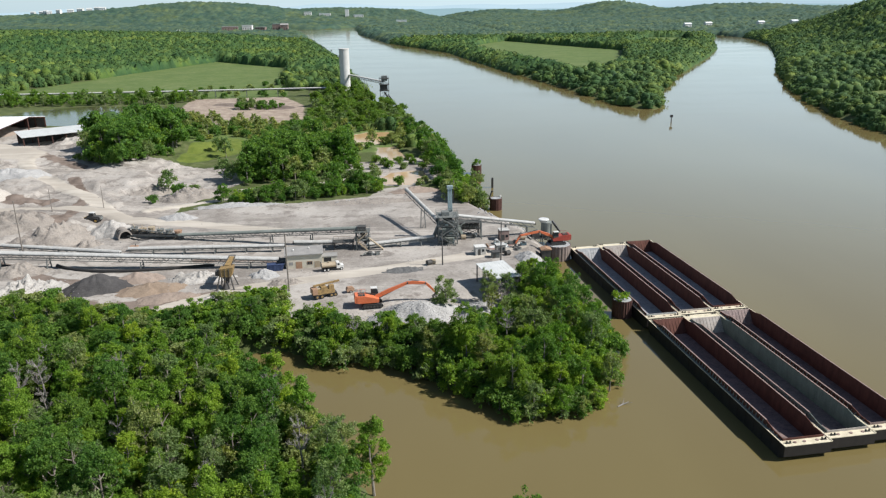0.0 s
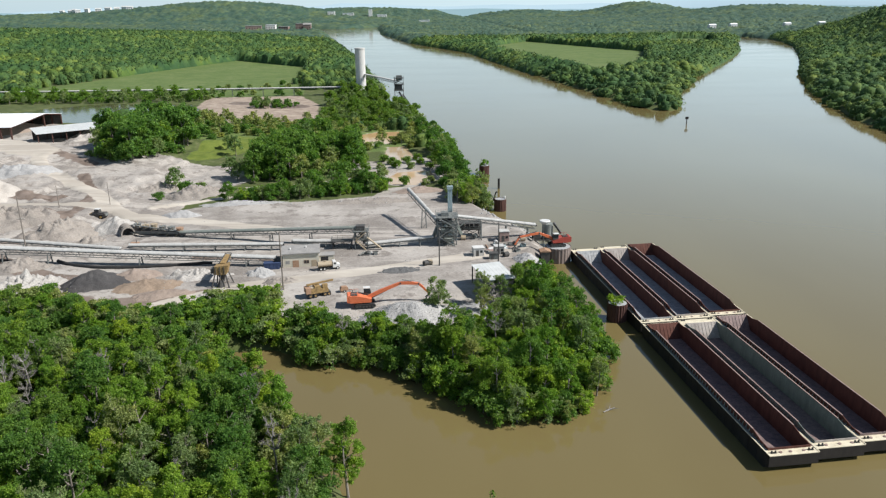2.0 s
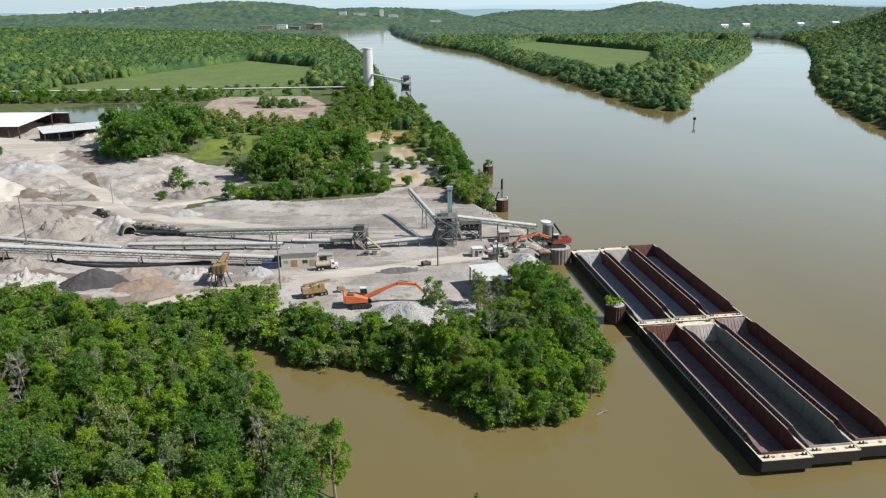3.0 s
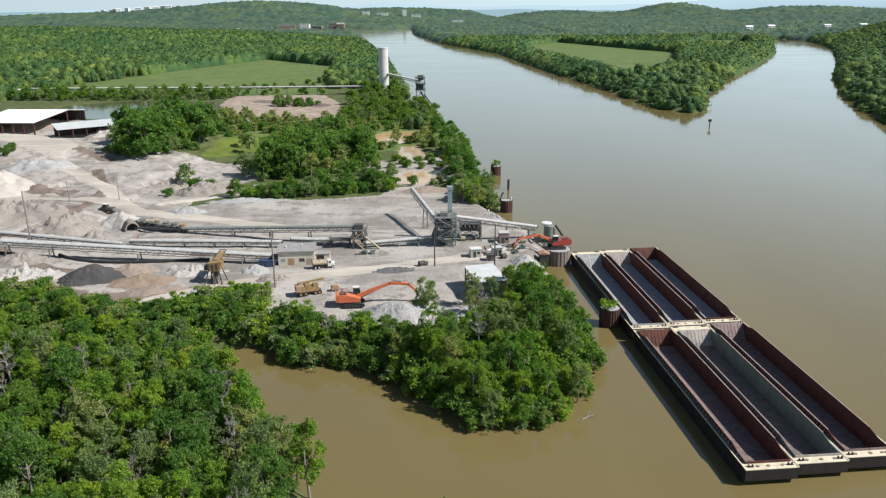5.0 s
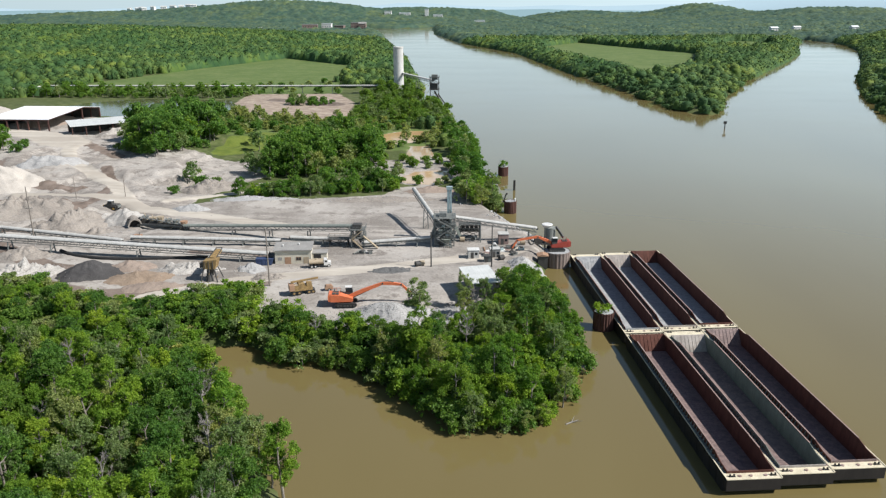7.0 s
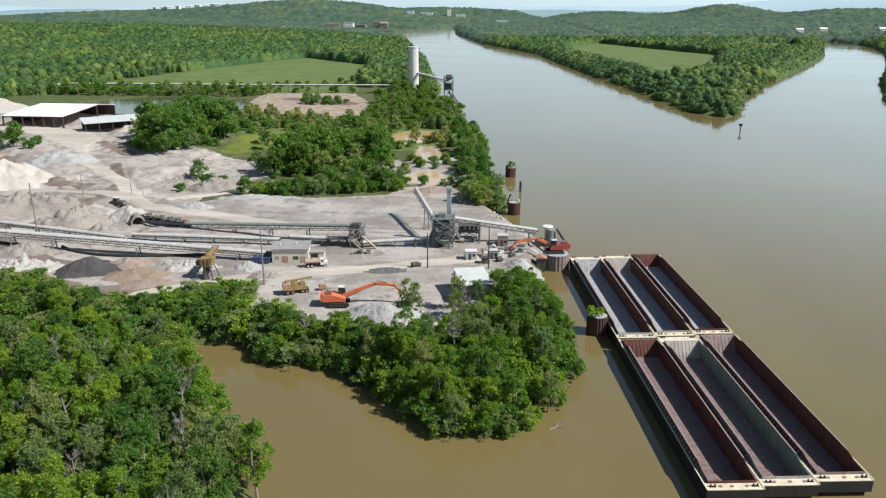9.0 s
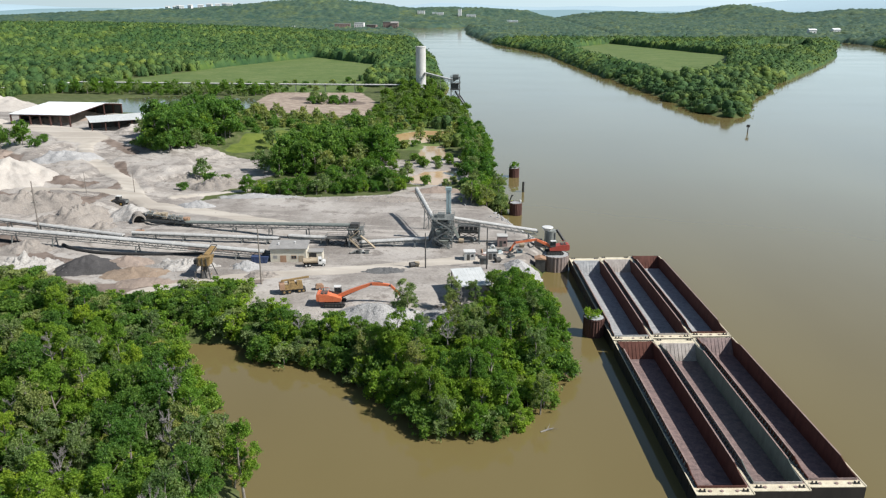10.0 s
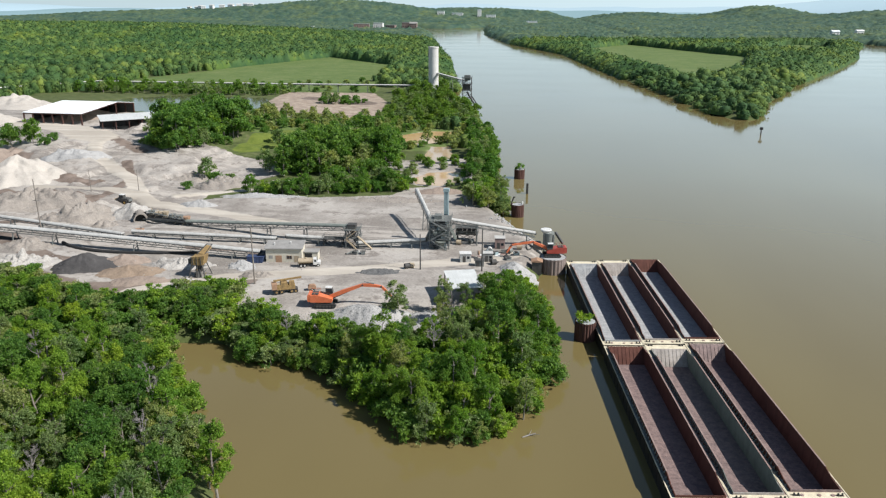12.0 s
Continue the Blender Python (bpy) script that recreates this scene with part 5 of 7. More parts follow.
def conveyor(name, a, b, hood, label, width=1.4, legs=(), truss=1.3, foot=None, bays=2.2, cover=True):
    """A belt on a lattice girder from a to b, with a rounded hood and trestle legs at shares of its length."""
    a, b = Vector(a), Vector(b)
    root = thing(name, Matrix.Translation(a), label, "conveyor")
    d = b - a
    L = d.length
    side = d.cross(Vector((0, 0, 1))).normalized() * width / 2
    up = Vector((0, 0, 1))
    gird = Mesh()
    k = max(2, int(L / bays))
    for s in (-1, 1):
        o = side * s
        gird.beam(o, o + d, 0.16, 0.18)
        if truss > 0.3:
            gird.beam(o - up * truss, o + d - up * truss, 0.16, 0.18)
            for i in range(k):
                p, q = d * (i / k), d * ((i + 1) / k)
                gird.beam(o + p, o + (q if i % 2 else p * 0.5 + q * 0.5) - up * truss, 0.09, 0.09)
                gird.beam(o + p - up * truss, o + q * 1.0, 0.09, 0.09) if i % 2 == 0 else None
    part("lattice_girder", gird, STEEL, root)
    belt = Mesh().add([tuple(side + up * 0.15), tuple(-side + up * 0.15), tuple(d - side + up * 0.15), tuple(d + side + up * 0.15),
                       tuple(side), tuple(-side), tuple(d - side), tuple(d + side)],
                      [(0, 1, 2, 3), (7, 6, 5, 4), (0, 4, 5, 1), (2, 6, 7, 3), (1, 5, 6, 2), (0, 3, 7, 4)])
    part("belt", belt, RUBBER, root)
    if cover:
        h = Mesh()
        n = 7
        ring = []
        for i in range(n):
            t = math.pi * i / (n - 1)
            ring.append(side * 1.12 * math.cos(t) + up * (0.2 + 0.62 * math.sin(t)))
        h.add([tuple(p) for p in ring] + [tuple(p + d) for p in ring], [(i, i + 1, i + 1 + n, i + n) for i in range(n - 1)] + [tuple(range(n)), tuple(range(2 * n - 1, n - 1, -1))])
        part("belt_hood", h, hood, root)
        hoops = Mesh()
        for i in range(int(L / 3) + 1):
            c = d * min(1, i * 3 / L)
            for p, q in zip(ring, ring[1:]):
                hoops.beam(c + p * 1.02, c + q * 1.02, 0.12, 0.08)
        tagged(part("hood_hoop", hoops, hood, root), kind="stuff")
    for t in legs:
        p = a + d * t
        z = (foot if foot is not None else level(p.x, p.y)) - 0.4
        lg = Mesh()
        base = d * t - up * truss
        drop = p.z - truss - z
        for s in (-1, 1):
            lg.beam(base + side * s * 0.9, base + side * s * 1.5 - up * drop, 0.28, 0.28)
        for q in (0.35, 0.75):
            lg.beam(base + side * 0.9 - up * drop * q, base - side * 0.9 - up * drop * (q + 0.2), 0.14, 0.14)
        part("trestle_leg", lg, STEEL, root)
    drum = Mesh().rod(d + side * 0.9 + up * 0.05, d - side * 0.9 + up * 0.05, 0.4, n=12)
    part("head_drum", drum, DARK_STEEL, root)
    return root


def frame_tower(name, x, y, z, w, d, floors, label, mat, stairs=True, rail=True, braces=True):
    root = thing(name, pose(x, y, z), label, "steel tower")
    top = floors[-1]
    for sx_ in (-1, 1):
        for sy_ in (-1, 1):
            part("column", Mesh().box(sx_ * w / 2 - 0.16, sy_ * d / 2 - 0.16, -0.5, sx_ * w / 2 + 0.16, sy_ * d / 2 + 0.16, top), mat, root)
    last = 0.0
    for f in floors:
        part("platform", Mesh().box(-w / 2 - 0.5, -d / 2 - 0.5, f - 0.12, w / 2 + 0.5, d / 2 + 0.5, f), mat, root)
        if rail:
            r = Mesh()
            X, Y = w / 2 + 0.5, d / 2 + 0.5
            ring = [(-X, -Y), (X, -Y), (X, Y), (-X, Y)]
            for (ax, ay), (bx, by) in zip(ring, ring[1:] + ring[:1]):
                for q in (0.55, 1.1):
                    r.beam((ax, ay, f + q), (bx, by, f + q), 0.06, 0.06)
                for k in range(4):
                    px, py = ax + (bx - ax) * k / 4, ay + (by - ay) * k / 4
                    r.beam((px, py, f), (px, py, f + 1.1), 0.06, 0.06)
            part("guard_rail", r, STEEL, root)
        if braces:
            for s in (-1, 1):
                for a, b in (((-w / 2, s * d / 2), (w / 2, s * d / 2)), ((w / 2, s * d / 2), (-w / 2, s * d / 2)), ((s * w / 2, -d / 2), (s * w / 2, d / 2))):
                    part("cross_brace", Mesh().beam((*a, last), (*b, f - 0.1), 0.14, 0.14), mat, root)
        last = f
    if stairs:
        z0 = 0.0
        for i, f in enumerate(floors):
            s = 1 if i % 2 else -1
            xa, xb = -s * w * 0.42, s * w * 0.42
            st = Mesh()
            for off in (0, 0.8):
                st.beam((xa, -d / 2 - 0.7 - off, z0), (xb, -d / 2 - 0.7 - off, f), 0.1, 0.25)
                st.beam((xa, -d / 2 - 0.7 - off, z0 + 1), (xb, -d / 2 - 0.7 - off, f + 1), 0.06, 0.06)
            n = max(3, int((f - z0) / 0.25))
            for k in range(n):
                t = (k + 0.5) / n
                st.box(xa + (xb - xa) * t - 0.14, -d / 2 - 1.5, z0 + (f - z0) * t - 0.03, xa + (xb - xa) * t + 0.14, -d / 2 - 0.7, z0 + (f - z0) * t + 0.03)
            part("stair", st, STEEL if w > 5 else TAN_STEEL, root)
            z0 = f
    return root


def screening_plant():
    x, y = 20.2, 242.2
    g = level(x, y)
    t = frame_tower("screening_tower", x, y, g, 6.2, 6.4, (3.4, 6.6, 9.6), "dusty grey steel screening tower with railed floors", STEEL)
    for k, (z, w) in enumerate(((1.0, 3.0), (4.2, 3.6), (7.3, 3.2))):
        s = Mesh().add([(-w / 2, -2.6, z), (w / 2, -2.6, z), (w / 2, 2.6, z + 0.9), (-w / 2, 2.6, z + 0.9), (-w / 2, -2.6, z + 1.4), (w / 2, -2.6, z + 1.4), (w / 2, 2.6, z + 2.2), (-w / 2, 2.6, z + 2.2)],
                       [(3, 2, 1, 0), (4, 5, 6, 7), (0, 1, 5, 4), (1, 2, 6, 5), (2, 3, 7, 6), (3, 0, 4, 7)])
        part("vibrating_screen", s, DARK_STEEL if k != 1 else GREEN_HOOD, t)
    part("drive_motor", Mesh().rod((-2, -3.3, 5.6), (-0.6, -3.3, 5.6), 0.5, n=12), GREEN_HOOD, t)
    part("feed_box", Mesh().box(-1.8, -1.4, 9.6, 0.6, 1.4, 10.8), STEEL, t)
    rnd = random.Random(12)
    for k in range(16):
        a = rnd.choice((-1, 1))
        px, py, pz = rnd.uniform(-3.2, 3.2), rnd.choice((-3.3, -3.0, 3.1)), rnd.uniform(0.2, 8.4)
        part("service_pipe", Mesh().rod((px, py, pz), (px + a * rnd.uniform(0.4, 3.0), py, pz + rnd.uniform(0.8, 3.2)), rnd.uniform(0.07, 0.2), n=6), rnd.choice((STEEL, DARK_STEEL, GREEN_HOOD)), t)
    for k in range(9):
        px, py, pz = rnd.uniform(-3.4, 2.6), rnd.uniform(-3.4, -2.4), rnd.choice((0, 0, 3.4, 6.6, 9.6))
        part("equipment_box", Mesh().box(px, py, pz, px + rnd.uniform(0.5, 1.6), py + 1.0, pz + rnd.uniform(0.6, 1.7)), rnd.choice((DARK_STEEL, STEEL, BLUE_HOOD)), t)
    part("edge_beam", Mesh().box(-3.3, -3.45, 4.9, 3.3, -3.2, 5.2).box(-3.3, -3.45, 1.6, 3.3, -3.2, 1.8).box(-3.3, -3.45, 8.0, 3.3, -3.2, 8.2), STEEL, t)
    part("hopper_pan", Mesh().rod((0.4, -2.9, 0.8), (0.4, -2.9, 2.8), 0.5, 2.0, n=12), GREEN_HOOD, t)
    part("chute", Mesh().beam((3.1, 0, 6.8), (5.0, 0.6, 2.6), 1.2, 0.9), GREEN_HOOD, t)
    part("chute", Mesh().beam((-3.1, 0, 5.6), (-4.8, -0.6, 1.6), 1.1, 0.9), STEEL, t)
    el = thing("bucket_elevator", pose(21.6, 247.2, level(21.6, 247.2)), "tall narrow blue-grey bucket elevator casing", "machine")
    part("casing", Mesh().box(-0.75, -0.55, -0.5, -0.05, 0.55, 17.4).box(0.05, -0.55, -0.5, 0.75, 0.55, 17.4), BLUE_HOOD, el)
    part("elevator_head", Mesh().box(-1.0, -0.75, 17.4, 1.0, 0.75, 18.4), BLUE_HOOD, el)
    for z in (4.9, 9.9):
        part("casing_flange", Mesh().box(-0.85, -0.65, z, 0.85, 0.65, z + 0.15), BLUE_HOOD, el)
    conveyor("stacker_conveyor", (17.2, 246.0, g + 6.6), (7.4, 277.4, 14.6), BELT_HOOD, "raised stacker conveyor with a grey hood", 1.25, (0.45,), 1.2)
    conveyor("loading_conveyor", (23.8, 243.6, g + 8.6), (51.0, 247.6, 8.3), BELT_HOOD, "pale hooded conveyor that feeds the barge loader", 1.2, (0.3, 0.62, 0.9), 1.2)
    conveyor("feed_conveyor", (-7.0, 238.0, level(-7, 238) + 1.2), (15.6, 240.6, g + 2.4), BELT_HOOD, "white hooded feed conveyor near the ground", 1.6, (0.2, 0.5, 0.8), 0.7)
    rack = frame_tower("screen_rack", 28.4, 249.5, level(28.4, 249.5), 6.4, 3.4, (2.8, 5.0), "dark steel rack of crushing screens", DARK_STEEL, stairs=False)
    for i in range(4):
        part("screen_bin", Mesh().box(-2.9 + i * 1.5, -1.4, 3.0, -1.7 + i * 1.5, 1.4, 4.3), DARK_STEEL, rack)


def transfer_tower():
    g = level(-8, 238.5)
    t = frame_tower("transfer_tower", -8.2, 239.2, g, 4.0, 4.0, (3.2, 6.0), "tan and grey steel transfer tower with stairs", STEEL)
    part("head_chute", Mesh().beam((-0.5, 0, 6.2), (1.4, -0.5, 1.6), 1.3, 1.2), DARK_STEEL, t)
    part("gallery_box", Mesh().box(-1.6, -1.3, 6.0, 1.2, 1.3, 7.6), DARK_STEEL, t)
    part("ramp", Mesh().beam((2.0, -2.6, 4.2), (6.8, -3.2, 0.3), 0.9, 0.3), TAN_STEEL, t, "tan sloping walkway")
    conveyor("overland_conveyor", (-72.5, 256.0, level(-72, 256) + 1.4), (-9.0, 239.4, 11.0), GREEN_HOOD, "long rising conveyor with a green-grey hood", 1.8, (0.3, 0.52, 0.74), 1.3)
    conveyor("ground_conveyor", (-84.0, 238.6, level(-84, 238) + 1.6), (-34.0, 238.8, level(-34, 239) + 1.7), BELT_HOOD, "dark low belt conveyor along the yard", 1.4, (0.15, 0.35, 0.55, 0.75, 0.92), 0.6)
    conveyor("ground_conveyor", (-17.5, 240.6, level(-17, 240) + 1.6), (-31.0, 240.0, level(-31, 240) + 2.3), BELT_HOOD, "short low belt conveyor behind the hut", 1.4, (0.2, 0.6), 0.6)
    conveyor("trestle_conveyor", (-33.5, 222.0, 7.0), (-185.0, 233.5, 12.2), BELT_HOOD, "long pale trestle conveyor across the yard", 1.9, (0.06, 0.28, 0.47, 0.565, 0.68, 0.8, 0.92), 1.5)
    conveyor("ground_conveyor", (-85.7, 235.6, level(-85.7, 235.6) + 1.6), (-148.2, 249.8, level(-148.2, 249.8) + 1.8), BELT_HOOD, "old low conveyor leading out of the yard", 1.4, (0.15, 0.35, 0.55, 0.75), 0.6)
    gal = frame_tower("sampling_frame", -14.5, 238.6, level(-14.5, 238.6), 6.0, 2.6, (2.6,), "low steel service frame beside the conveyor", DARK_STEEL, stairs=False)
    part("handrail", Mesh().beam((-3, -1.3, 4.6), (3, -1.3, 4.6), 0.07, 0.07), TAN_STEEL, gal)


def barge_loader():
    x, y = 55.6, 249.5
    g = level(x, y)
    root = thing("loading_bin", pose(x, y, g), "grey steel loading bin with a white conical top", "bin")
    part("bin_shell", Mesh().rod((0, 0, 4.6), (0, 0, 9.0), 1.9, n=24), GREY_STEEL, root, smooth=False)
    part("bin_cone", Mesh().rod((0, 0, 2.4), (0, 0, 4.6), 0.6, 1.9, n=24), GREY_STEEL, root)
    part("bin_lid", Mesh().rod((-1.0, 0, 9.0), (-1.0, 0, 9.9), 1.3, 1.9, n=24).rod((-1.0, 0, 9.9), (-1.0, 0, 10.1), 1.9, 1.75, n=24), WHITE, root, "white conical top")
    for a in (45, 135, 225, 315):
        c, s = math.cos(radians(a)) * 2.1, math.sin(radians(a)) * 2.1
        part("leg", Mesh().beam((c, s, -0.5), (c, s, 8.6), 0.25, 0.25), STEEL, root)
    part("loading_chute", Mesh().beam((2.0, 0, 9.2), (4.6, -1.0, 5.6), 0.9, 0.6), DARK_STEEL, root)
    part("walkway", Mesh().box(-5.5, -2.2, 3.4, 2.6, 2.2, 3.6), DARK_STEEL, root)
    r = Mesh()
    for yy in (-2.2, 2.2):
        r.beam((-5.5, yy, 4.6), (2.6, yy, 4.6), 0.07, 0.07)
        for k in range(7):
            r.beam((-5.5 + k * 1.35, yy, 3.6), (-5.5 + k * 1.35, yy, 4.6), 0.07, 0.07)
    part("guard_rail", r, DARK_STEEL, root)
    part("motor_house", Mesh().box(-5.2, -1.6, 3.6, -2.6, 1.6, 5.4), DARK_STEEL, root)


def mooring_cell(x, y, r, top, mat, label, fill=True, waves=44):
    root = thing("mooring_cell", pose(x, y, 0), label, "mooring cell", "sheet-pile mooring cells")
    m = Mesh()
    ring = []
    for i in range(waves * 2):
        a = i * math.tau / (waves * 2)
        q = r + (0.1 if i % 4 < 2 else -0.06)
        ring.append((q * math.cos(a), q * math.sin(a)))
    n = len(ring)
    m.add([(p[0], p[1], -2.5) for p in ring] + [(p[0], p[1], top) for p in ring], [(i, (i + 1) % n, (i + 1) % n + n, i + n) for i in range(n)])
    part("sheet_pile_wall", m, mat, root)
    part("rim", Mesh().rod((0, 0, top - 0.35), (0, 0, top - 0.3), r + 0.12, n=40), mat, root)
    part("fill", Mesh().rod((0, 0, top - 0.5), (0, 0, top - 0.12), r - 0.15, n=32), WET_DUST if fill else CONCRETE, root)
    return root


def bush_top(x, y, z, r, h, seed, label):
    rng = np.random.default_rng(seed)
    v, f = crown(rng, h, r, 0.0, 7, 420, 0.28)
    root = thing("bush", pose(x, y, z), label, "bush")
    m, _ = limbs(rng, h * 0.9, 0.08, h * 0.6, r * 0.6, 5)
    part("stem", m, BARK, root)
    ob = new("crown", numpy_mesh("crown", v, f, LEAF_YELLOW))
    ob.parent = root


def dock_and_cells():
    mooring_cell(56.6, 234.6, 4.1, 5.0, SHEET_GREY, "large weathered sheet-pile cell that carries the crane")
    m = pose(56.2, 235.0, 4.9, 0, 0, 186)
    excavator(m, RED, "red and orange material handler on the mooring cell", [(6.0, 4.6), (12.6, 3.6), (14.2, 0.9)], grab=True, tracks=True, arm_paint=ORANGE)
    root = thing("dock_hut", pose(51.6, 230.6, 0.5), "small dark dock hut with a rusty roof", "hut")
    part("wall", Mesh().box(-1.5, -1.3, 0, 1.5, 1.3, 4.1), DARK_STEEL, root)
    part("roof", Mesh().prism([(-1.8, 4.1), (1.8, 4.1), (1.8, 4.3), (0, 4.8), (-1.8, 4.3)], -1.6, 1.6), DOOR_RUST, root)
    mooring_cell(63.3, 184.6, 2.55, 5.0, SHEET_PILE, "round rusty mooring cell with a green bush on top")
    bush_top(63.3, 184.6, 4.9, 2.3, 1.6, 41, "low green bush growing on the mooring cell")
    c = mooring_cell(44.6, 298.6, 2.4, 5.0, SHEET_PILE, "rusty round mooring cell standing in the river")
    part("mooring_post", Mesh().rod((-2.8, 1.0, 4.0), (-1.6, 0.6, 7.8), 0.28, n=8).rod((-1.6, 0.6, 7.8), (-1.2, 0.2, 7.6), 0.28, n=8), DARK_STEEL, c)
    part("marker_drum", Mesh().rod((1.8, -0.4, 5.0), (1.8, -0.4, 6.1), 0.35, n=10), WHITE, c)
    mooring_cell(44.4, 368.0, 2.4, 4.6, SHEET_PILE, "dark round mooring cell with weeds on top")
    bush_top(44.4, 368.0, 4.5, 1.9, 2.6, 42, "wispy weeds growing on the mooring cell")
    p = thing("mooring_pile", pose(48.3, 337.2, -2), "single dark pile standing in the river", "pile")
    part("pile", Mesh().rod((0, 0, 0), (0, 0, 6.6), 0.55, 0.5, n=12), BLACK, p)
    dm = thing("channel_marker", pose(198.5, 516, -1), "channel marker post with a dark board", "marker")
    part("post", Mesh().rod((0, 0, 0), (0, 0, 4.5), 0.45, 0.35, n=8), DARK_STEEL, dm)
    part("board", Mesh().box(-1.1, -0.1, 4.5, 1.1, 0.1, 6.2), RUBBER, dm)


def utility_pole(x, y, h, r, label, arms=(), mat=None, z=None):
    root = thing("utility_pole", pose(x, y, (level(x, y) if z is None else z) - 0.4), label, "pole", "yard poles")
    part("shaft", Mesh().rod((0, 0, 0), (0, 0, h + 0.4), r, r * 0.65, n=8), mat or POLE_WOOD, root)
    for a in arms:
        part("crossarm", Mesh().box(-1.3, -0.08, a, 1.3, 0.08, a + 0.16), mat or POLE_WOOD, root)
        for k in (-1.15, -0.4, 0.4, 1.15):
            part("insulator", Mesh().rod((k, 0, a + 0.16), (k, 0, a + 0.42), 0.07, n=6), BELT_HOOD, root)


def heap(name, x, y, rx, ry, h, label, mat, seed, turn=0, peak=1.0, sink=1.2, rough=0.0):
    """A loose heap with its angle of rest, lumps and gullies."""
    n, k = 60, 26
    v, f = [], []
    c, s = math.cos(radians(turn)), math.sin(radians(turn))
    for j in range(k + 1):
        t = j / k
        for i in range(n):
            a = i * math.tau / n
            wob = 1 + 0.3 * noise.noise((math.cos(a) * 1.4 + seed, math.sin(a) * 1.4, 0.0)) + 0.1 * noise.noise((math.cos(a) * 6 + seed, math.sin(a) * 6, t * 2))
            px, py = rx * t * wob * math.cos(a), ry * t * wob * math.sin(a)
            z = h * (1 - t) ** peak * (1 + 0.3 * noise.noise((px * 0.22, py * 0.22, seed))) + 0.3 * noise.noise((px * 0.8, py * 0.8, seed + 3.0))
            z += rough * (1 - t * t) * (1.2 * abs(noise.noise((px * 0.3, py * 0.3, seed + 7.0))) + 0.8 * abs(noise.noise((px * 0.75, py * 0.75, seed + 9.0))) - 0.35)
            v.append((c * px - s * py, s * px + c * py, z - sink * t ** 3))
    v = np.array(v)
    here = level(x, y)
    v[:, 2] += height(v[:, 0] + x, v[:, 1] + y) - here
    for j in range(k):
        for i in range(n):
            f.append((j * n + i, j * n + (i + 1) % n, (j + 1) * n + (i + 1) % n, (j + 1) * n + i))
    m = Mesh().add(v, f)
    ob = new(name, m.data(name, mat, True))
    ob.location = (x, y, here)
    return tagged(ob, label, "stockpile")


def pile_material(name, a, b, size=0.7):
    n = Nodes(name, 0.95, 0, 0.15)
    fine, mid = n.noise(size * 0.4, 4, 0.7), n.noise(size * 5, 4, 0.6, (1, 1, 0.4))
    c = n.mix(0.5, n.ramp(mid, [(0.3, a), (0.7, b)]), n.ramp(fine, [(0.3, [0.7 * q for q in a]), (0.7, [min(1, 1.15 * q) for q in b])]))
    return n.base(c).bump(fine, 0.6, size * 0.3).m


SAND_WHITE = pile_material("white_stone_sand", (0.36, 0.325, 0.285), (0.47, 0.43, 0.38))
COAL = pile_material("black_slag", (0.04, 0.038, 0.038), (0.09, 0.085, 0.082))
GREY_STONE = pile_material("crushed_grey_stone", (0.25, 0.245, 0.235), (0.4, 0.39, 0.375), 1.0)
BROWN_FINES = pile_material("brown_stone_fines", (0.2, 0.155, 0.125), (0.31, 0.25, 0.205))
CLAY_SAND = pile_material("tan_clay_sand", (0.19, 0.14, 0.1), (0.3, 0.23, 0.17))
PALE_RUBBLE = pile_material("pale_broken_rubble", (0.27, 0.25, 0.225), (0.45, 0.425, 0.39), 1.2)
WET_GRAVEL = pile_material("damp_dark_gravel", (0.09, 0.09, 0.09), (0.15, 0.148, 0.142), 1.0)
BUFF = pile_material("buff_overburden", (0.2, 0.174, 0.15), (0.315, 0.282, 0.245), 1.4)


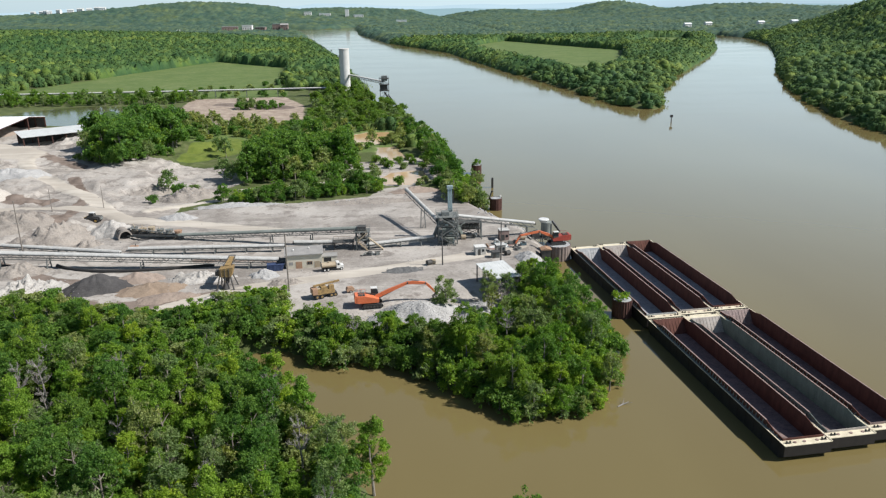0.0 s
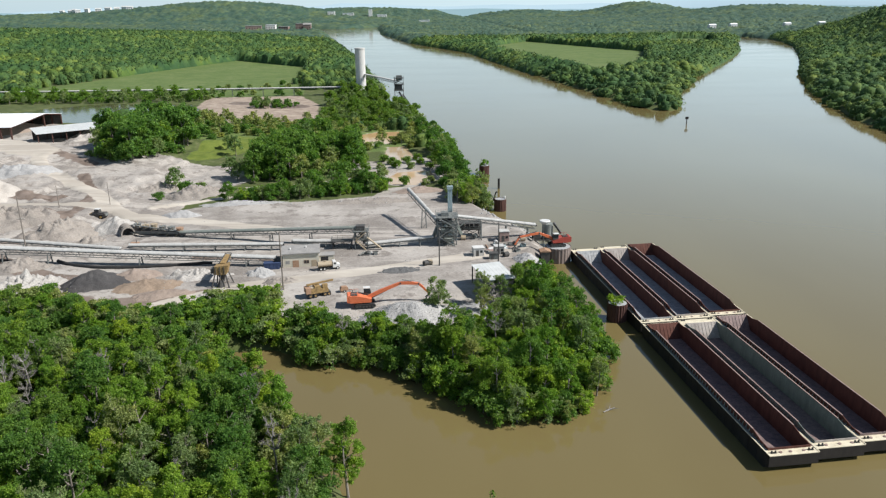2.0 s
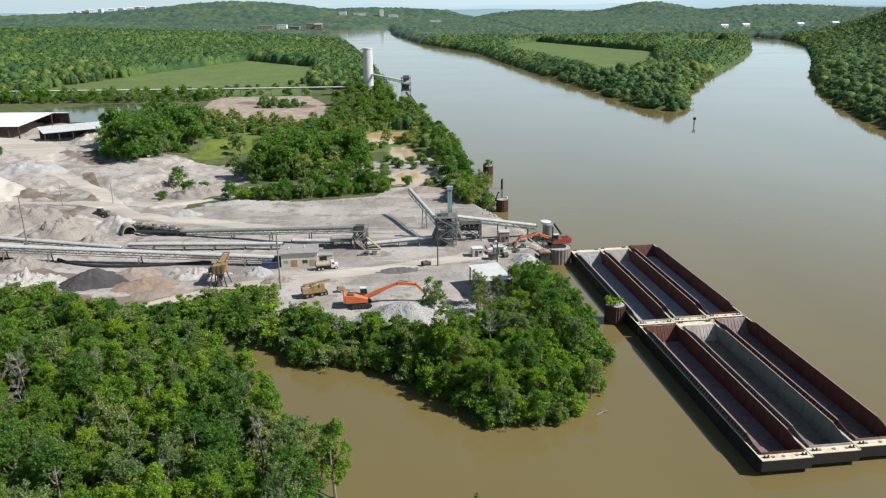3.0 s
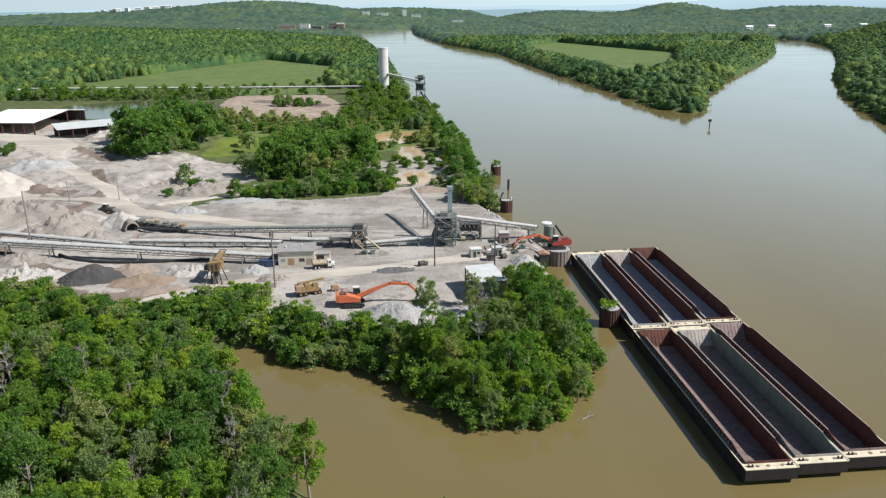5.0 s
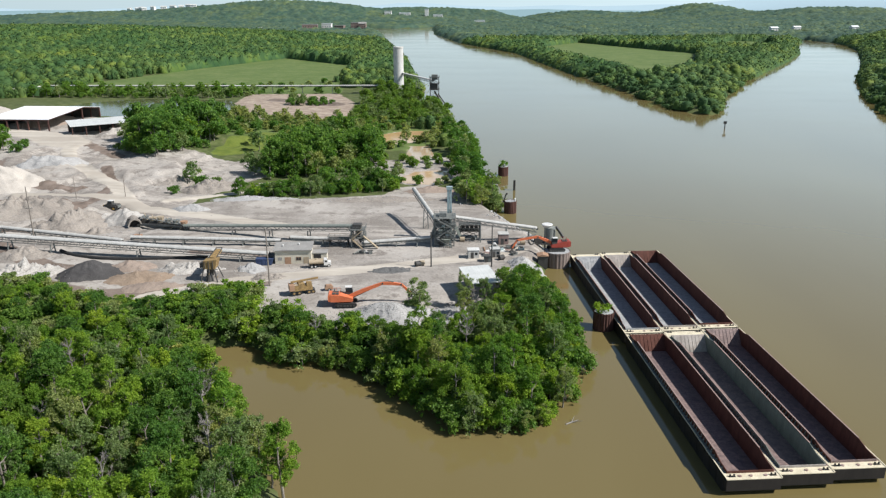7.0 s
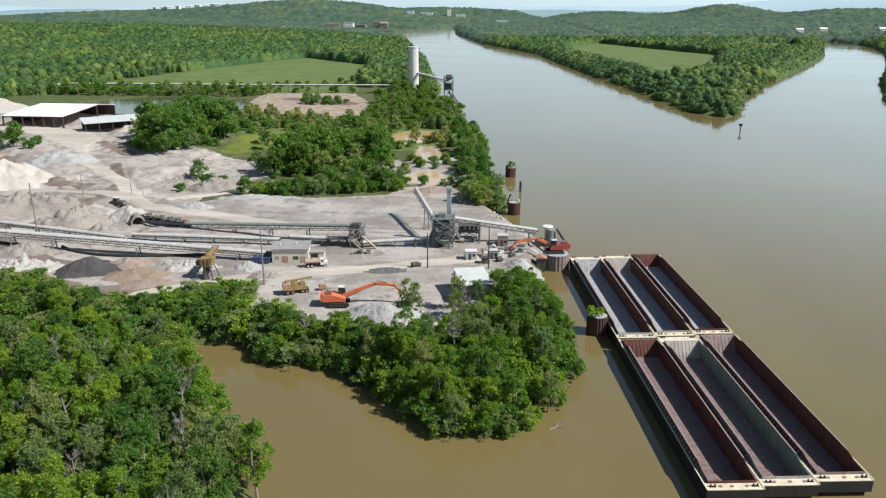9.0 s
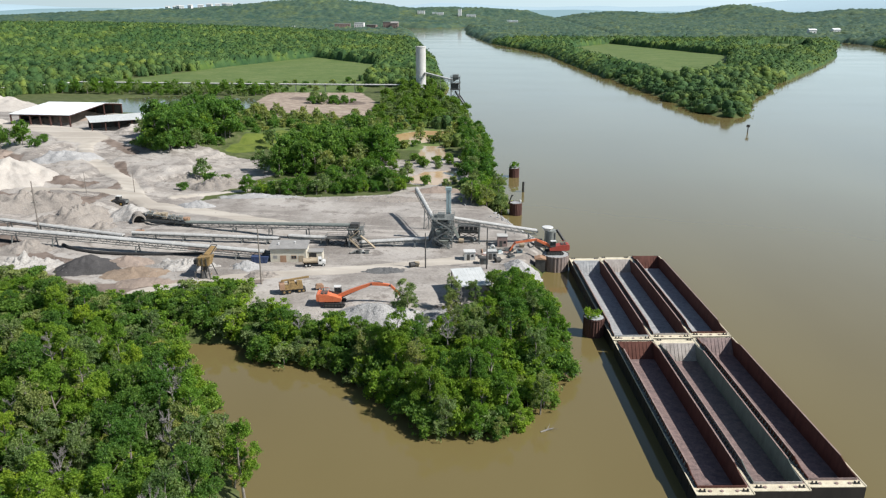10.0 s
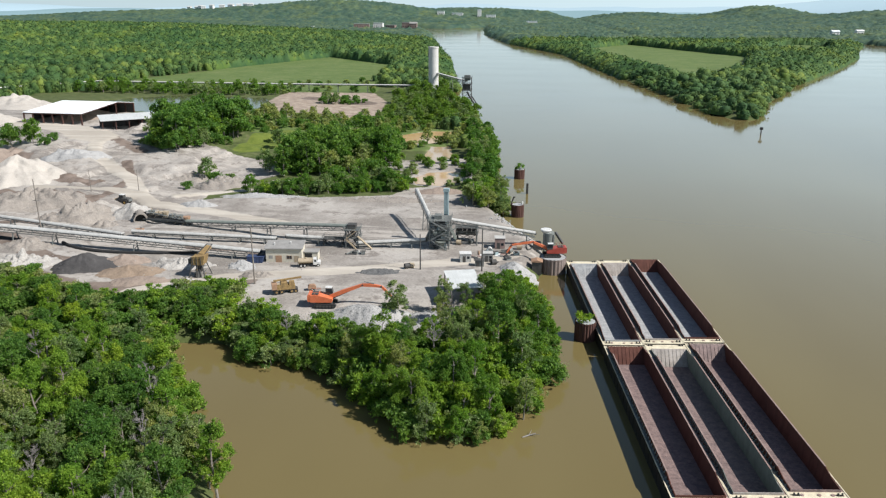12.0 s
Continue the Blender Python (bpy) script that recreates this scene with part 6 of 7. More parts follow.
def stockpiles():
    heap("sand_mound", -177, 316, 19, 18, 9.0, "tall white heap of washed sand", SAND_WHITE, 1.0)
    heap("sand_mound", -318, 520, 40, 30, 11, "broad cream-white heap behind the sheds", SAND_WHITE, 2.0)
    heap("sand_mound", -276, 438, 16, 18, 5, "low white heap beside the shed", SAND_WHITE, 2.6)
    heap("slag_mound", -84, 209, 13, 8, 4.0, "black slag heap at the bank's edge", COAL, 3.0, 20)
    heap("sand_mound", -68, 206, 13, 8, 2.0, "low tan sand heap beside the slag", CLAY_SAND, 4.0, 10, 1.3)
    heap("stone_mound", -103, 206, 13, 10, 3.0, "craggy pale rubble at the slag heap's foot", PALE_RUBBLE, 23.0, 40, 1.0, 1.2, 3.0)
    heap("stone_mound", -74, 215, 10, 5, 2.6, "brown fines between slag and sand", BROWN_FINES, 24.0, 15)
    heap("stone_mound", -62, 199, 12, 5, 1.6, "low brown bank above the trees", BROWN_FINES, 25.0, 15)
    heap("stone_mound", -46, 198, 7, 4, 1.8, "rough grey spoil beside the feeder's legs", PALE_RUBBLE, 26.0, 5, 1.0, 1.2, 2.0)
    heap("stone_mound", -30, 208, 8, 3.5, 1.2, "low pale spoil by the haul road", BUFF, 27.0, 10, 1.2, 1.2, 0.8)
    heap("stone_mound", -112, 224, 12, 7, 2.4, "grey spoil under the trestle", BUFF, 28.0, 10, 1.3, 1.2, 1.6)
    heap("stone_mound", 7, 182.5, 14, 9, 4.2, "grey crushed stone heap by the excavator", GREY_STONE, 5.0, 4)
    heap("stone_mound", 24, 184, 9, 8, 1.6, "low spread of grey broken stone", GREY_STONE, 5.5, 30)
    heap("stone_mound", 46.5, 222, 8.5, 8, 3.0, "pale grey stone heap beside the dock cell", GREY_STONE, 6.0, 0, 1.1, 1.2, 1.0)
    heap("stone_mound", -55, 214, 12, 6, 2.4, "grey-brown stone heap by the feeder", PALE_RUBBLE, 7.0, 10, 1.2, 1.2, 2.0)
    heap("stone_mound", -37, 215, 6, 5, 1.6, "small pale heap beside the hut", GREY_STONE, 7.5, 0, 1.2, 1.2, 0.8)
    heap("stone_mound", -118, 262, 16, 11, 4.0, "worn grey overburden mound", BUFF, 8.0, 30, 0.9, 1.2, 2.4)
    heap("stone_mound", -145, 276, 24, 13, 5.5, "long grey overburden mound", BUFF, 9.0, 12, 0.9, 1.2, 2.6)
    heap("stone_mound", -172, 350, 18, 12, 4.5, "flat-topped grey stone mound", GREY_STONE, 10.0, 20)
    heap("stone_mound", -102, 330, 12, 7, 3.0, "lumpy grey spoil mound beside the track", BUFF, 11.0, 25, 1.0, 1.2, 1.8)
    heap("stone_mound", -84, 318, 15, 8, 4.2, "grey spoil bank with a shaded face", BUFF, 12.0, 20, 0.8, 1.2, 2.0)
    heap("stone_mound", -80, 283, 9, 5, 2.4, "small grey stone heap", GREY_STONE, 13.0)
    heap("stone_mound", -220, 350, 22, 16, 6.0, "brown stone heap near the sheds", BROWN_FINES, 14.0)
    heap("stone_mound", -236, 466, 17, 24, 5.6, "brown stockpile under the shed roof", BROWN_FINES, 15.0)
    heap("stone_mound", -178, 446, 12, 9, 3.6, "pale stockpile under the low shed", SAND_WHITE, 16.0, 36)
    heap("stone_mound", -170, 430, 15, 7, 2.4, "white spill in front of the low shed", SAND_WHITE, 17.0, 36)
    heap("stone_mound", -103, 254, 7, 5, 2.0, "pale spoil around the tunnel mouth", BUFF, 18.0, 0, 1.3, 1.2, 1.0)
    heap("stone_mound", -6, 300, 30, 5, 1.6, "low stone berm along the yard's edge", BUFF, 19.0, 3)
    heap("stone_mound", -62, 300, 24, 4, 1.4, "low stone berm beside the thicket", GREY_STONE, 20.0, 6)
    heap("stone_mound", 12, 316, 16, 5, 2.2, "rusty brown bank beside the settling pond", BROWN_FINES, 21.0, 10)


def tunnel_and_crusher():
    g = level(-94, 266)
    mound = heap("stone_mound", -100, 269, 11, 8, 4.6, "pale stone mound over the reclaim tunnel", PALE_RUBBLE, 22.0, 0, 0.8)
    root = thing("tunnel_portal", pose(-92.8, 261.0, g, 0, 0, 30) @ Matrix.Diagonal((0.75, 0.75, 0.75, 1)), "arched concrete tunnel mouth in the stone mound", "tunnel")
    arch = Mesh()
    n = 13
    outer = [(3.3 * math.cos(math.pi * i / (n - 1)), 3.9 * math.sin(math.pi * i / (n - 1))) for i in range(n)]
    inner = [(2.7 * math.cos(math.pi * i / (n - 1)), 3.3 * math.sin(math.pi * i / (n - 1))) for i in range(n)]
    for i in range(n - 1):
        q = [outer[i], outer[i + 1], inner[i + 1], inner[i]]
        arch = Mesh()
        arch.add([(a, -1.8, b) for a, b in q] + [(a, 6, b) for a, b in q], [(0, 1, 2, 3), (7, 6, 5, 4), (0, 4, 5, 1), (2, 6, 7, 3)])
        part("arch_segment", arch, BUFF, root)
    # flat black plate across the bore, standing in for its darkness
    part("tunnel_lining", Mesh().box(-3.0, 1.2, -0.3, 3.0, 1.4, 3.6), RUBBER, root)
    cr = thing("crusher_line", pose(-83, 261.5, level(-83, 261)), "rusty crushing machinery and screens in a row", "machine")
    rnd = random.Random(4)
    for i in range(6):
        x, y = -8 + i * 3.6, 5.0 - i * 1.9
        part("crusher_frame", Mesh().box(x - 1.5, y - 1.2, 0, x + 1.5, y + 1.2, 1.0 + rnd.uniform(0, 0.8)), DARK_STEEL, cr)
        part("crusher_bin", Mesh().rod((x, y, 1.0), (x, y, 2.4 + rnd.uniform(0, 1.0)), 0.7, 1.4, n=8), rnd.choice((TAN_STEEL, STEEL, DOOR_RUST)), cr)
        part("crusher_brace", Mesh().beam((x - 1.8, y - 1.4, 0), (x + 1.0, y - 1.2, 3.2), 0.16, 0.16).beam((x + 1.8, y - 1.4, 0), (x - 0.6, y + 0.6, 3.4), 0.16, 0.16), TAN_STEEL, cr)
    part("crusher_walkway", Mesh().beam((-10, 4.2, 2.3), (10.5, -6.0, 2.3), 0.8, 0.12), STEEL, cr)
    conveyor("ground_conveyor", (-92, 262, level(-92, 262) + 1.0), (-73, 256, level(-73, 256) + 1.6), BELT_HOOD, "open dark belt out of the tunnel", 1.2, (), 0.4, cover=False)
    sk = thing("skid_engine", pose(-84, 243.5, level(-84, 243.5)), "small rusty red engine on a skid", "machine")
    part("engine", Mesh().box(-1.3, -0.8, 0.3, 1.3, 0.8, 1.7), DOOR_RUST, sk)
    part("skid", Mesh().box(-2.0, -0.9, 0, 2.0, -0.6, 0.3).box(-2.0, 0.6, 0, 2.0, 0.9, 0.3), DARK_STEEL, sk)
    part("exhaust", Mesh().rod((0.6, 0, 1.7), (0.6, 0, 2.4), 0.12, n=8), DARK_STEEL, sk)


def feeder():
    g = level(-46, 208)
    root = thing("feed_hopper", pose(-46.0, 206.0, g - 2.2), "tall yellow feed hopper on spindly legs", "machine")
    body = Mesh().add([(-1.9, -1.6, 6.0), (1.5, -1.6, 6.0), (1.5, 1.6, 6.0), (-1.9, 1.6, 6.0), (-1.7, -1.5, 8.4), (2.3, -1.5, 8.8), (2.3, 1.5, 8.8), (-1.7, 1.5, 8.4)],
                      [(3, 2, 1, 0), (4, 5, 6, 7), (0, 1, 5, 4), (1, 2, 6, 5), (2, 3, 7, 6), (3, 0, 4, 7)])
    part("hopper_body", body, OCHRE, root)
    part("hopper_rib", Mesh().box(-1.5, -1.72, 6.1, -1.3, -1.6, 8.3).box(-0.3, -1.72, 6.1, -0.1, -1.6, 8.4).box(0.9, -1.72, 6.1, 1.1, -1.6, 8.5), DARK_STEEL, root)
    part("feed_arm", Mesh().beam((0.2, 0.8, 8.4), (0.9, 5.4, 9.6), 1.5, 0.8), OCHRE, root)
    part("arm_frame", Mesh().beam((-0.9, 0.8, 8.6), (0.1, 5.6, 10.2), 0.2, 0.2).beam((1.4, 0.8, 8.6), (1.8, 5.6, 10.2), 0.2, 0.2).beam((0.1, 5.6, 10.2), (1.8, 5.6, 10.2), 0.2, 0.2), DARK_STEEL, root)
    part("under_chute", Mesh().rod((0, 0, 3.6), (0, 0, 6.0), 0.6, 1.5, n=4), DARK_STEEL, root)
    for x, y, dx in ((-1.7, -1.4, -1.2), (1.3, -1.4, 1.0), (-1.7, 1.4, -0.6), (1.3, 1.4, 1.4), (-0.2, -1.4, -0.4)):
        part("leg", Mesh().beam((x, y, 6.2), (x + dx, y * 1.6, 1.6), 0.3, 0.3), DARK_STEEL, root)
    part("side_drive", Mesh().box(-3.0, -1.0, 6.2, -1.9, 1.0, 7.6), DARK_STEEL, root)
    rnd = random.Random(6)
    for k in range(14):
        x, y, z = rnd.uniform(-2.4, 1.6), rnd.uniform(-1.9, 1.9), rnd.uniform(2.0, 8.4)
        part("loose_brace", Mesh().beam((x, y, z), (x + rnd.uniform(-1.2, 1.4), y + rnd.uniform(-0.6, 0.6), z + rnd.uniform(-2.2, 1.8)), 0.12, 0.12), rnd.choice((DARK_STEEL, STEEL, OCHRE)), root)
    part("spill_chute", Mesh().rod((-0.4, -1.2, 1.4), (-0.2, -0.8, 4.4), 1.5, 0.5, n=9), DARK_STEEL, root, "dark spillage caked under the hopper")



def small_yard_things():
    excavator(pose(-4.3, 189.6, level(-4.3, 189.6), 0, 0, 6) @ Matrix.Diagonal((1.05, 1.15, 1.08, 1)), ORANGE, "orange long-reach excavator on black tracks", [(9.3, 5.4), (14.0, 5.0), (16.6, 2.3)])
    water_truck(pose(-16.9, 218.0, level(-16.9, 218.0), 0, 0, 14))
    drill_rig(pose(-17.6, 196.3, level(-17.6, 196.3), 0, 0, 22))
    loader(pose(-113, 284.5, level(-113, 284.5), 0, 0, 172) @ Matrix.Diagonal((1.15, 1.15, 1.05, 1)))
    b = thing("air_compressor", pose(-10.6, 198.4, level(-10.6, 198.4), 0, 0, 20), "small dull red compressor on the gravel", "machine")
    part("housing", Mesh().prism([(-1.1, 0.4), (1.1, 0.4), (1.1, 1.2), (0.7, 1.6), (-0.8, 1.6), (-1.1, 1.2)], -0.6, 0.6), DOOR_RUST, b)
    part("drawbar", Mesh().beam((1.1, 0, 0.4), (2.2, 0, 0.3), 0.12, 0.12), DARK_STEEL, b)
    for s in (-0.65, 0.65):
        wheel(b, 0, s, 0.35, 0.35, 0.2)
    d = thing("dumpster", pose(-34.2, 219.7, level(-34.2, 219.7), 0, 0, 4), "dark blue steel waste container beside the hut", "container")
    part("bin_body", Mesh().prism([(-2.4, 0.0), (2.1, 0.0), (2.6, 1.9), (-2.6, 1.9)], -1.1, 1.1), BLUE_STEEL, d)
    part("rim", Mesh().box(-2.65, -1.16, 1.9, 2.65, -1.04, 2.05).box(-2.65, 1.04, 1.9, 2.65, 1.16, 2.05).box(-2.65, -1.04, 1.9, -2.53, 1.04, 2.05).box(2.53, -1.04, 1.9, 2.65, 1.04, 2.05), BLUE_STEEL, d)
    for x in (-1.6, -0.5, 0.6, 1.6):
        part("rib", Mesh().box(x - 0.07, -1.2, 0.1, x + 0.07, -1.1, 1.9), BLUE_STEEL, d)
    # worn plates, boxes and offcuts lying about the dock
    rnd = random.Random(8)
    for k in range(26):
        x, y = rnd.choice(((44, 236), (36, 236), (40, 229), (30, 234), (46, 243), (-4, 232)))
        x, y = x + rnd.uniform(-4, 4), y + rnd.uniform(-3, 3)
        z = level(x, y)
        if k % 3 == 0:
            q = thing("steel_plate", pose(x, y, z, 0, 0, rnd.uniform(0, 180)), "worn steel plate lying on the dock gravel", "plate", "dock scrap")
            part("plate", Mesh().box(-1.6, -0.8, 0.02, 1.6, 0.8, 0.14), rnd.choice((WHITE, BELT_HOOD, RUST_PALE, DARK_STEEL)), q)
            part("skid_bar", Mesh().box(-1.5, -0.6, -0.1, 1.5, -0.45, 0.02).box(-1.5, 0.45, -0.1, 1.5, 0.6, 0.02), DARK_STEEL, q)
        elif k % 3 == 1:
            q = thing("tool_box", pose(x, y, z, 0, 0, rnd.uniform(0, 180)), "dark steel tool box on the dock gravel", "box", "dock scrap")
            part("box_body", Mesh().box(-0.9, -0.6, 0, 0.9, 0.6, 0.9), rnd.choice((DARK_STEEL, STEEL, BLUE_HOOD)), q)
            part("lid", Mesh().prism([(-0.65, 0.9), (0.65, 0.9), (0.0, 1.1)], -0.95, 0.95), DARK_STEEL, q)
        else:
            q = thing("pipe_offcut", pose(x, y, z + 0.2, 0, 0, rnd.uniform(0, 180)), "length of rusty pipe lying on the ground", "pipe", "dock scrap")
            part("pipe", Mesh().rod((-1.8, 0, 0), (1.8, 0, 0), 0.22, n=8), rnd.choice((DARK_STEEL, DOOR_RUST, STEEL)), q)
    heap("stone_mound", 5.0, 215.2, 9.5, 3.4, 0.5, "low patch of dark damp gravel on the yard", WET_GRAVEL, 29.0, 8, 0.6, 0.7)
    # open white-roofed shelter near the bank
    g = level(31.5, 199)
    s = thing("equipment_shelter", pose(31.3, 198.4, g, 0, 0, 15), "open shelter with a pale sloping metal roof", "shed")
    r = Mesh().add([(-4.3, -6.3, 4.6), (4.3, -6.3, 4.6), (4.3, 6.3, 5.2), (-4.3, 6.3, 5.2), (-4.3, -6.3, 4.75), (4.3, -6.3, 4.75), (4.3, 6.3, 5.35), (-4.3, 6.3, 5.35)],
                   [(3, 2, 1, 0), (4, 5, 6, 7), (0, 1, 5, 4), (1, 2, 6, 5), (2, 3, 7, 6), (3, 0, 4, 7)])
    rr = part("roof_sheet", r, CANOPY, s)
    q = Mesh()
    for i in range(9):
        q.beam((-4.3 + i * 8.6 / 8, -6.3, 4.78), (-4.3 + i * 8.6 / 8, 6.3, 5.36), 0.05, 0.03)
    part("roof_seam", q, CANOPY, rr)
    for x in (-4.0, 0, 4.0):
        for y in (-6.0, 6.0):
            part("post", Mesh().box(x - 0.14, y - 0.14, -0.4, x + 0.14, y + 0.14, 4.7 if y < 0 else 5.2), DARK_STEEL, s)
    part("back_wall", Mesh().box(3.9, -6, -0.3, 4.05, 6, 4.6), TAR_ROOF, s)
    for x, y, w, d, h, mat, roof, label, turn in ((29.6, 228.2, 3.4, 2.6, 2.6, BELT_HOOD, WHITE, "small dusty white site cabin on the gravel", 8), (36.4, 229.4, 3.0, 2.4, 2.6, TAR_ROOF, BELT_HOOD, "pale grey site cabin beside a pole", 8),
                                                  (39.6, 243.4, 3.2, 3.0, 3.4, RUST_PALE, BELT_HOOD, "pinkish control cabin beside the conveyor", 4), (34.2, 224.6, 2.6, 2.0, 1.8, STEEL, DARK_STEEL, "dark generator box by the cabins", 0)):
        c = thing("site_cabin", pose(x, y, level(x, y), 0, 0, turn), label, "cabin")
        part("wall", Mesh().box(-w / 2, -d / 2, 0, w / 2, d / 2, h), mat, c)
        part("roof", Mesh().box(-w / 2 - 0.15, -d / 2 - 0.15, h, w / 2 + 0.15, d / 2 + 0.15, h + 0.18), roof, c)
        part("door", Mesh().box(-0.9, -d / 2 - 0.05, 0, 0.0, -d / 2, min(2.0, h - 0.3)), DARK_STEEL, c)
        if h > 2:
            part("window_pane", Mesh().box(0.4, -d / 2 - 0.05, 1.1, 1.2, -d / 2, 1.9), GLASS, c)
    for x, y, k in ((14.0, 219.8, 0), (12.8, 219.2, 1), (30.0, 246.0, 2), (36.5, 239.0, 3), (26.0, 245.0, 0), (38.4, 226.4, 1), (43.0, 238.0, 2), (46.0, 242.0, 0)):
        t = thing("scrap_drum", pose(x, y, level(x, y), 0, 0, 30 * k), "old steel drum or spool lying on gravel", "drum", "yard scrap")
        part("drum", Mesh().rod((-0.8, 0, 0.8), (0.8, 0, 0.8), 0.8, n=14), (TAN_STEEL, DARK_STEEL, STEEL, BELT_HOOD)[k], t)
        part("hub", Mesh().rod((-0.9, 0, 0.8), (0.9, 0, 0.8), 0.3, n=10), DARK_STEEL, t)
    utility_pole(-27.9, 200.8, 16.8, 0.24, "tall grey wooden utility pole at the bank", ())
    utility_pole(-118.7, 241.3, 18.2, 0.24, "tall wooden utility pole with a crossarm", (11.0,))
    utility_pole(16.9, 218.4, 11.0, 0.22, "dark steel lamp pole with scrap at its foot", (), DARK_STEEL)
    utility_pole(35.2, 219.5, 13.0, 0.22, "dark pole beside the site cabins", (), DARK_STEEL)
    utility_pole(-131, 294, 9.0, 0.16, "thin grey pole beside the haul road", ())
    utility_pole(-113.5, 300, 9.0, 0.16, "thin pole at the edge of the track", ())
    utility_pole(27.0, 297.0, 9.0, 0.26, "short grey post near the thicket", ())
    # black tubes laid along the slope beside the trestle
    for pts, label in (([(-103, 229), (-99, 225.5), (-92, 222.5), (-80, 222), (-66, 223.5), (-54, 225.5)], "long black tube lying on the slope"),
                       ([(-150, 236), (-132, 231), (-118, 229.5), (-106, 226)], "long black tube lying on the ground")):
        c = bpy.data.curves.new("belting", "CURVE")
        c.dimensions, c.bevel_depth, c.bevel_resolution = "3D", 0.55, 2
        sp = c.splines.new("NURBS")
        sp.points.add(len(pts) - 1)
        for p, (x, y) in zip(sp.points, pts):
            p.co = (x, y, level(x, y) + 0.3, 1)
        sp.use_endpoint_u = True
        c.materials.append(RUBBER)
        tagged(new("rubber_belting", c), label, "belt")


def silo_and_tipple():
    x, y = -37.0, 690.0
    root = thing("concrete_silo", pose(x, y, 3.2), "tall pale round concrete silo", "silo")
    m = Mesh().rod((0, 0, -1), (0, 0, 41.0), 4.5, 4.4, n=40)
    part("silo_shell", m, CONCRETE, root)
    part("silo_rim", Mesh().rod((0, 0, 40.6), (0, 0, 41.6), 4.7, n=40), CONCRETE, root)
    part("silo_vent", Mesh().box(-4.8, -1, 33, -4.2, 1, 36), DARK_STEEL, root)
    part("silo_base", Mesh().box(-7, -7, -1, 9, 4, 1.2), CONCRETE, root)
    k = Mesh()
    for z in range(4, 40, 6):
        k.rod((0, 0, z), (0, 0, z + 0.12), 4.53, n=40)
    part("pour_joint", k, CONCRETE, root)
    t = frame_tower("loading_tipple", -2.0, 629.0, 0, 7, 6, (8, 14, 19, 24), "dark steel barge-loading tipple in the river", DARK_STEEL, stairs=False)
    part("tipple_house", Mesh().box(-3.4, -2.6, 14, 2.6, 2.6, 18.6), DARK_STEEL, t)
    part("tipple_head", Mesh().box(-2.2, -2.0, 22, 2.6, 2.0, 26), STEEL, t)
    part("loading_boom", Mesh().beam((0, -2, 13), (7, -6, 3), 1.0, 1.0).beam((3, -2, 11), (9.5, -4, 2), 0.7, 0.7), DARK_STEEL, t)
    conveyor("gallery_conveyor", (-33, 688, 22.0), (-3, 631, 21.0), CONCRETE, "pale conveyor gallery from silo to tipple", 2.2, (0.5,), 1.6, 2.0)
    conveyor("gallery_conveyor", (-42, 690, 11.0), (-182, 700, 9.5), CONCRETE, "long pale low gallery beyond the clay flat", 1.6, (0.2, 0.4, 0.6, 0.8), 0.6, bays=6)
    conveyor("gallery_conveyor", (-182, 700, 9.5), (-365, 706, 9.0), CONCRETE, "long pale low gallery beside the field", 1.6, (0.2, 0.4, 0.6, 0.8), 0.6, bays=6)
    conveyor("gallery_conveyor", (-365, 706, 9.0), (-420, 590, 11.0), CONCRETE, "far pale gallery behind the sheds", 1.6, (0.3, 0.7), 0.6, bays=6)


def driftwood():
    for x, y, a, l in ((56.1, 168.1, 60, 1.5), (49.5, 137.5, 20, 1.4)):
        root = thing("driftwood", pose(x, y, 0.05, 0, 0, a), "bare grey branch drifting in the river", "driftwood", "drift branches")
        part("stem", Mesh().rod((-l, 0, 0), (0, 0.2, 0.15), 0.12, 0.16, n=6).rod((0, 0.2, 0.15), (l, 0, 0.5), 0.16, 0.05, n=6), DEAD, root)
        part("side_branch", Mesh().rod((0, 0.2, 0.15), (1.1, 1.2, 0.8), 0.07, 0.02, n=5).rod((0.9, 0.1, 0.2), (1.9, -0.9, 0.7), 0.06, 0.02, n=5), DEAD, root)


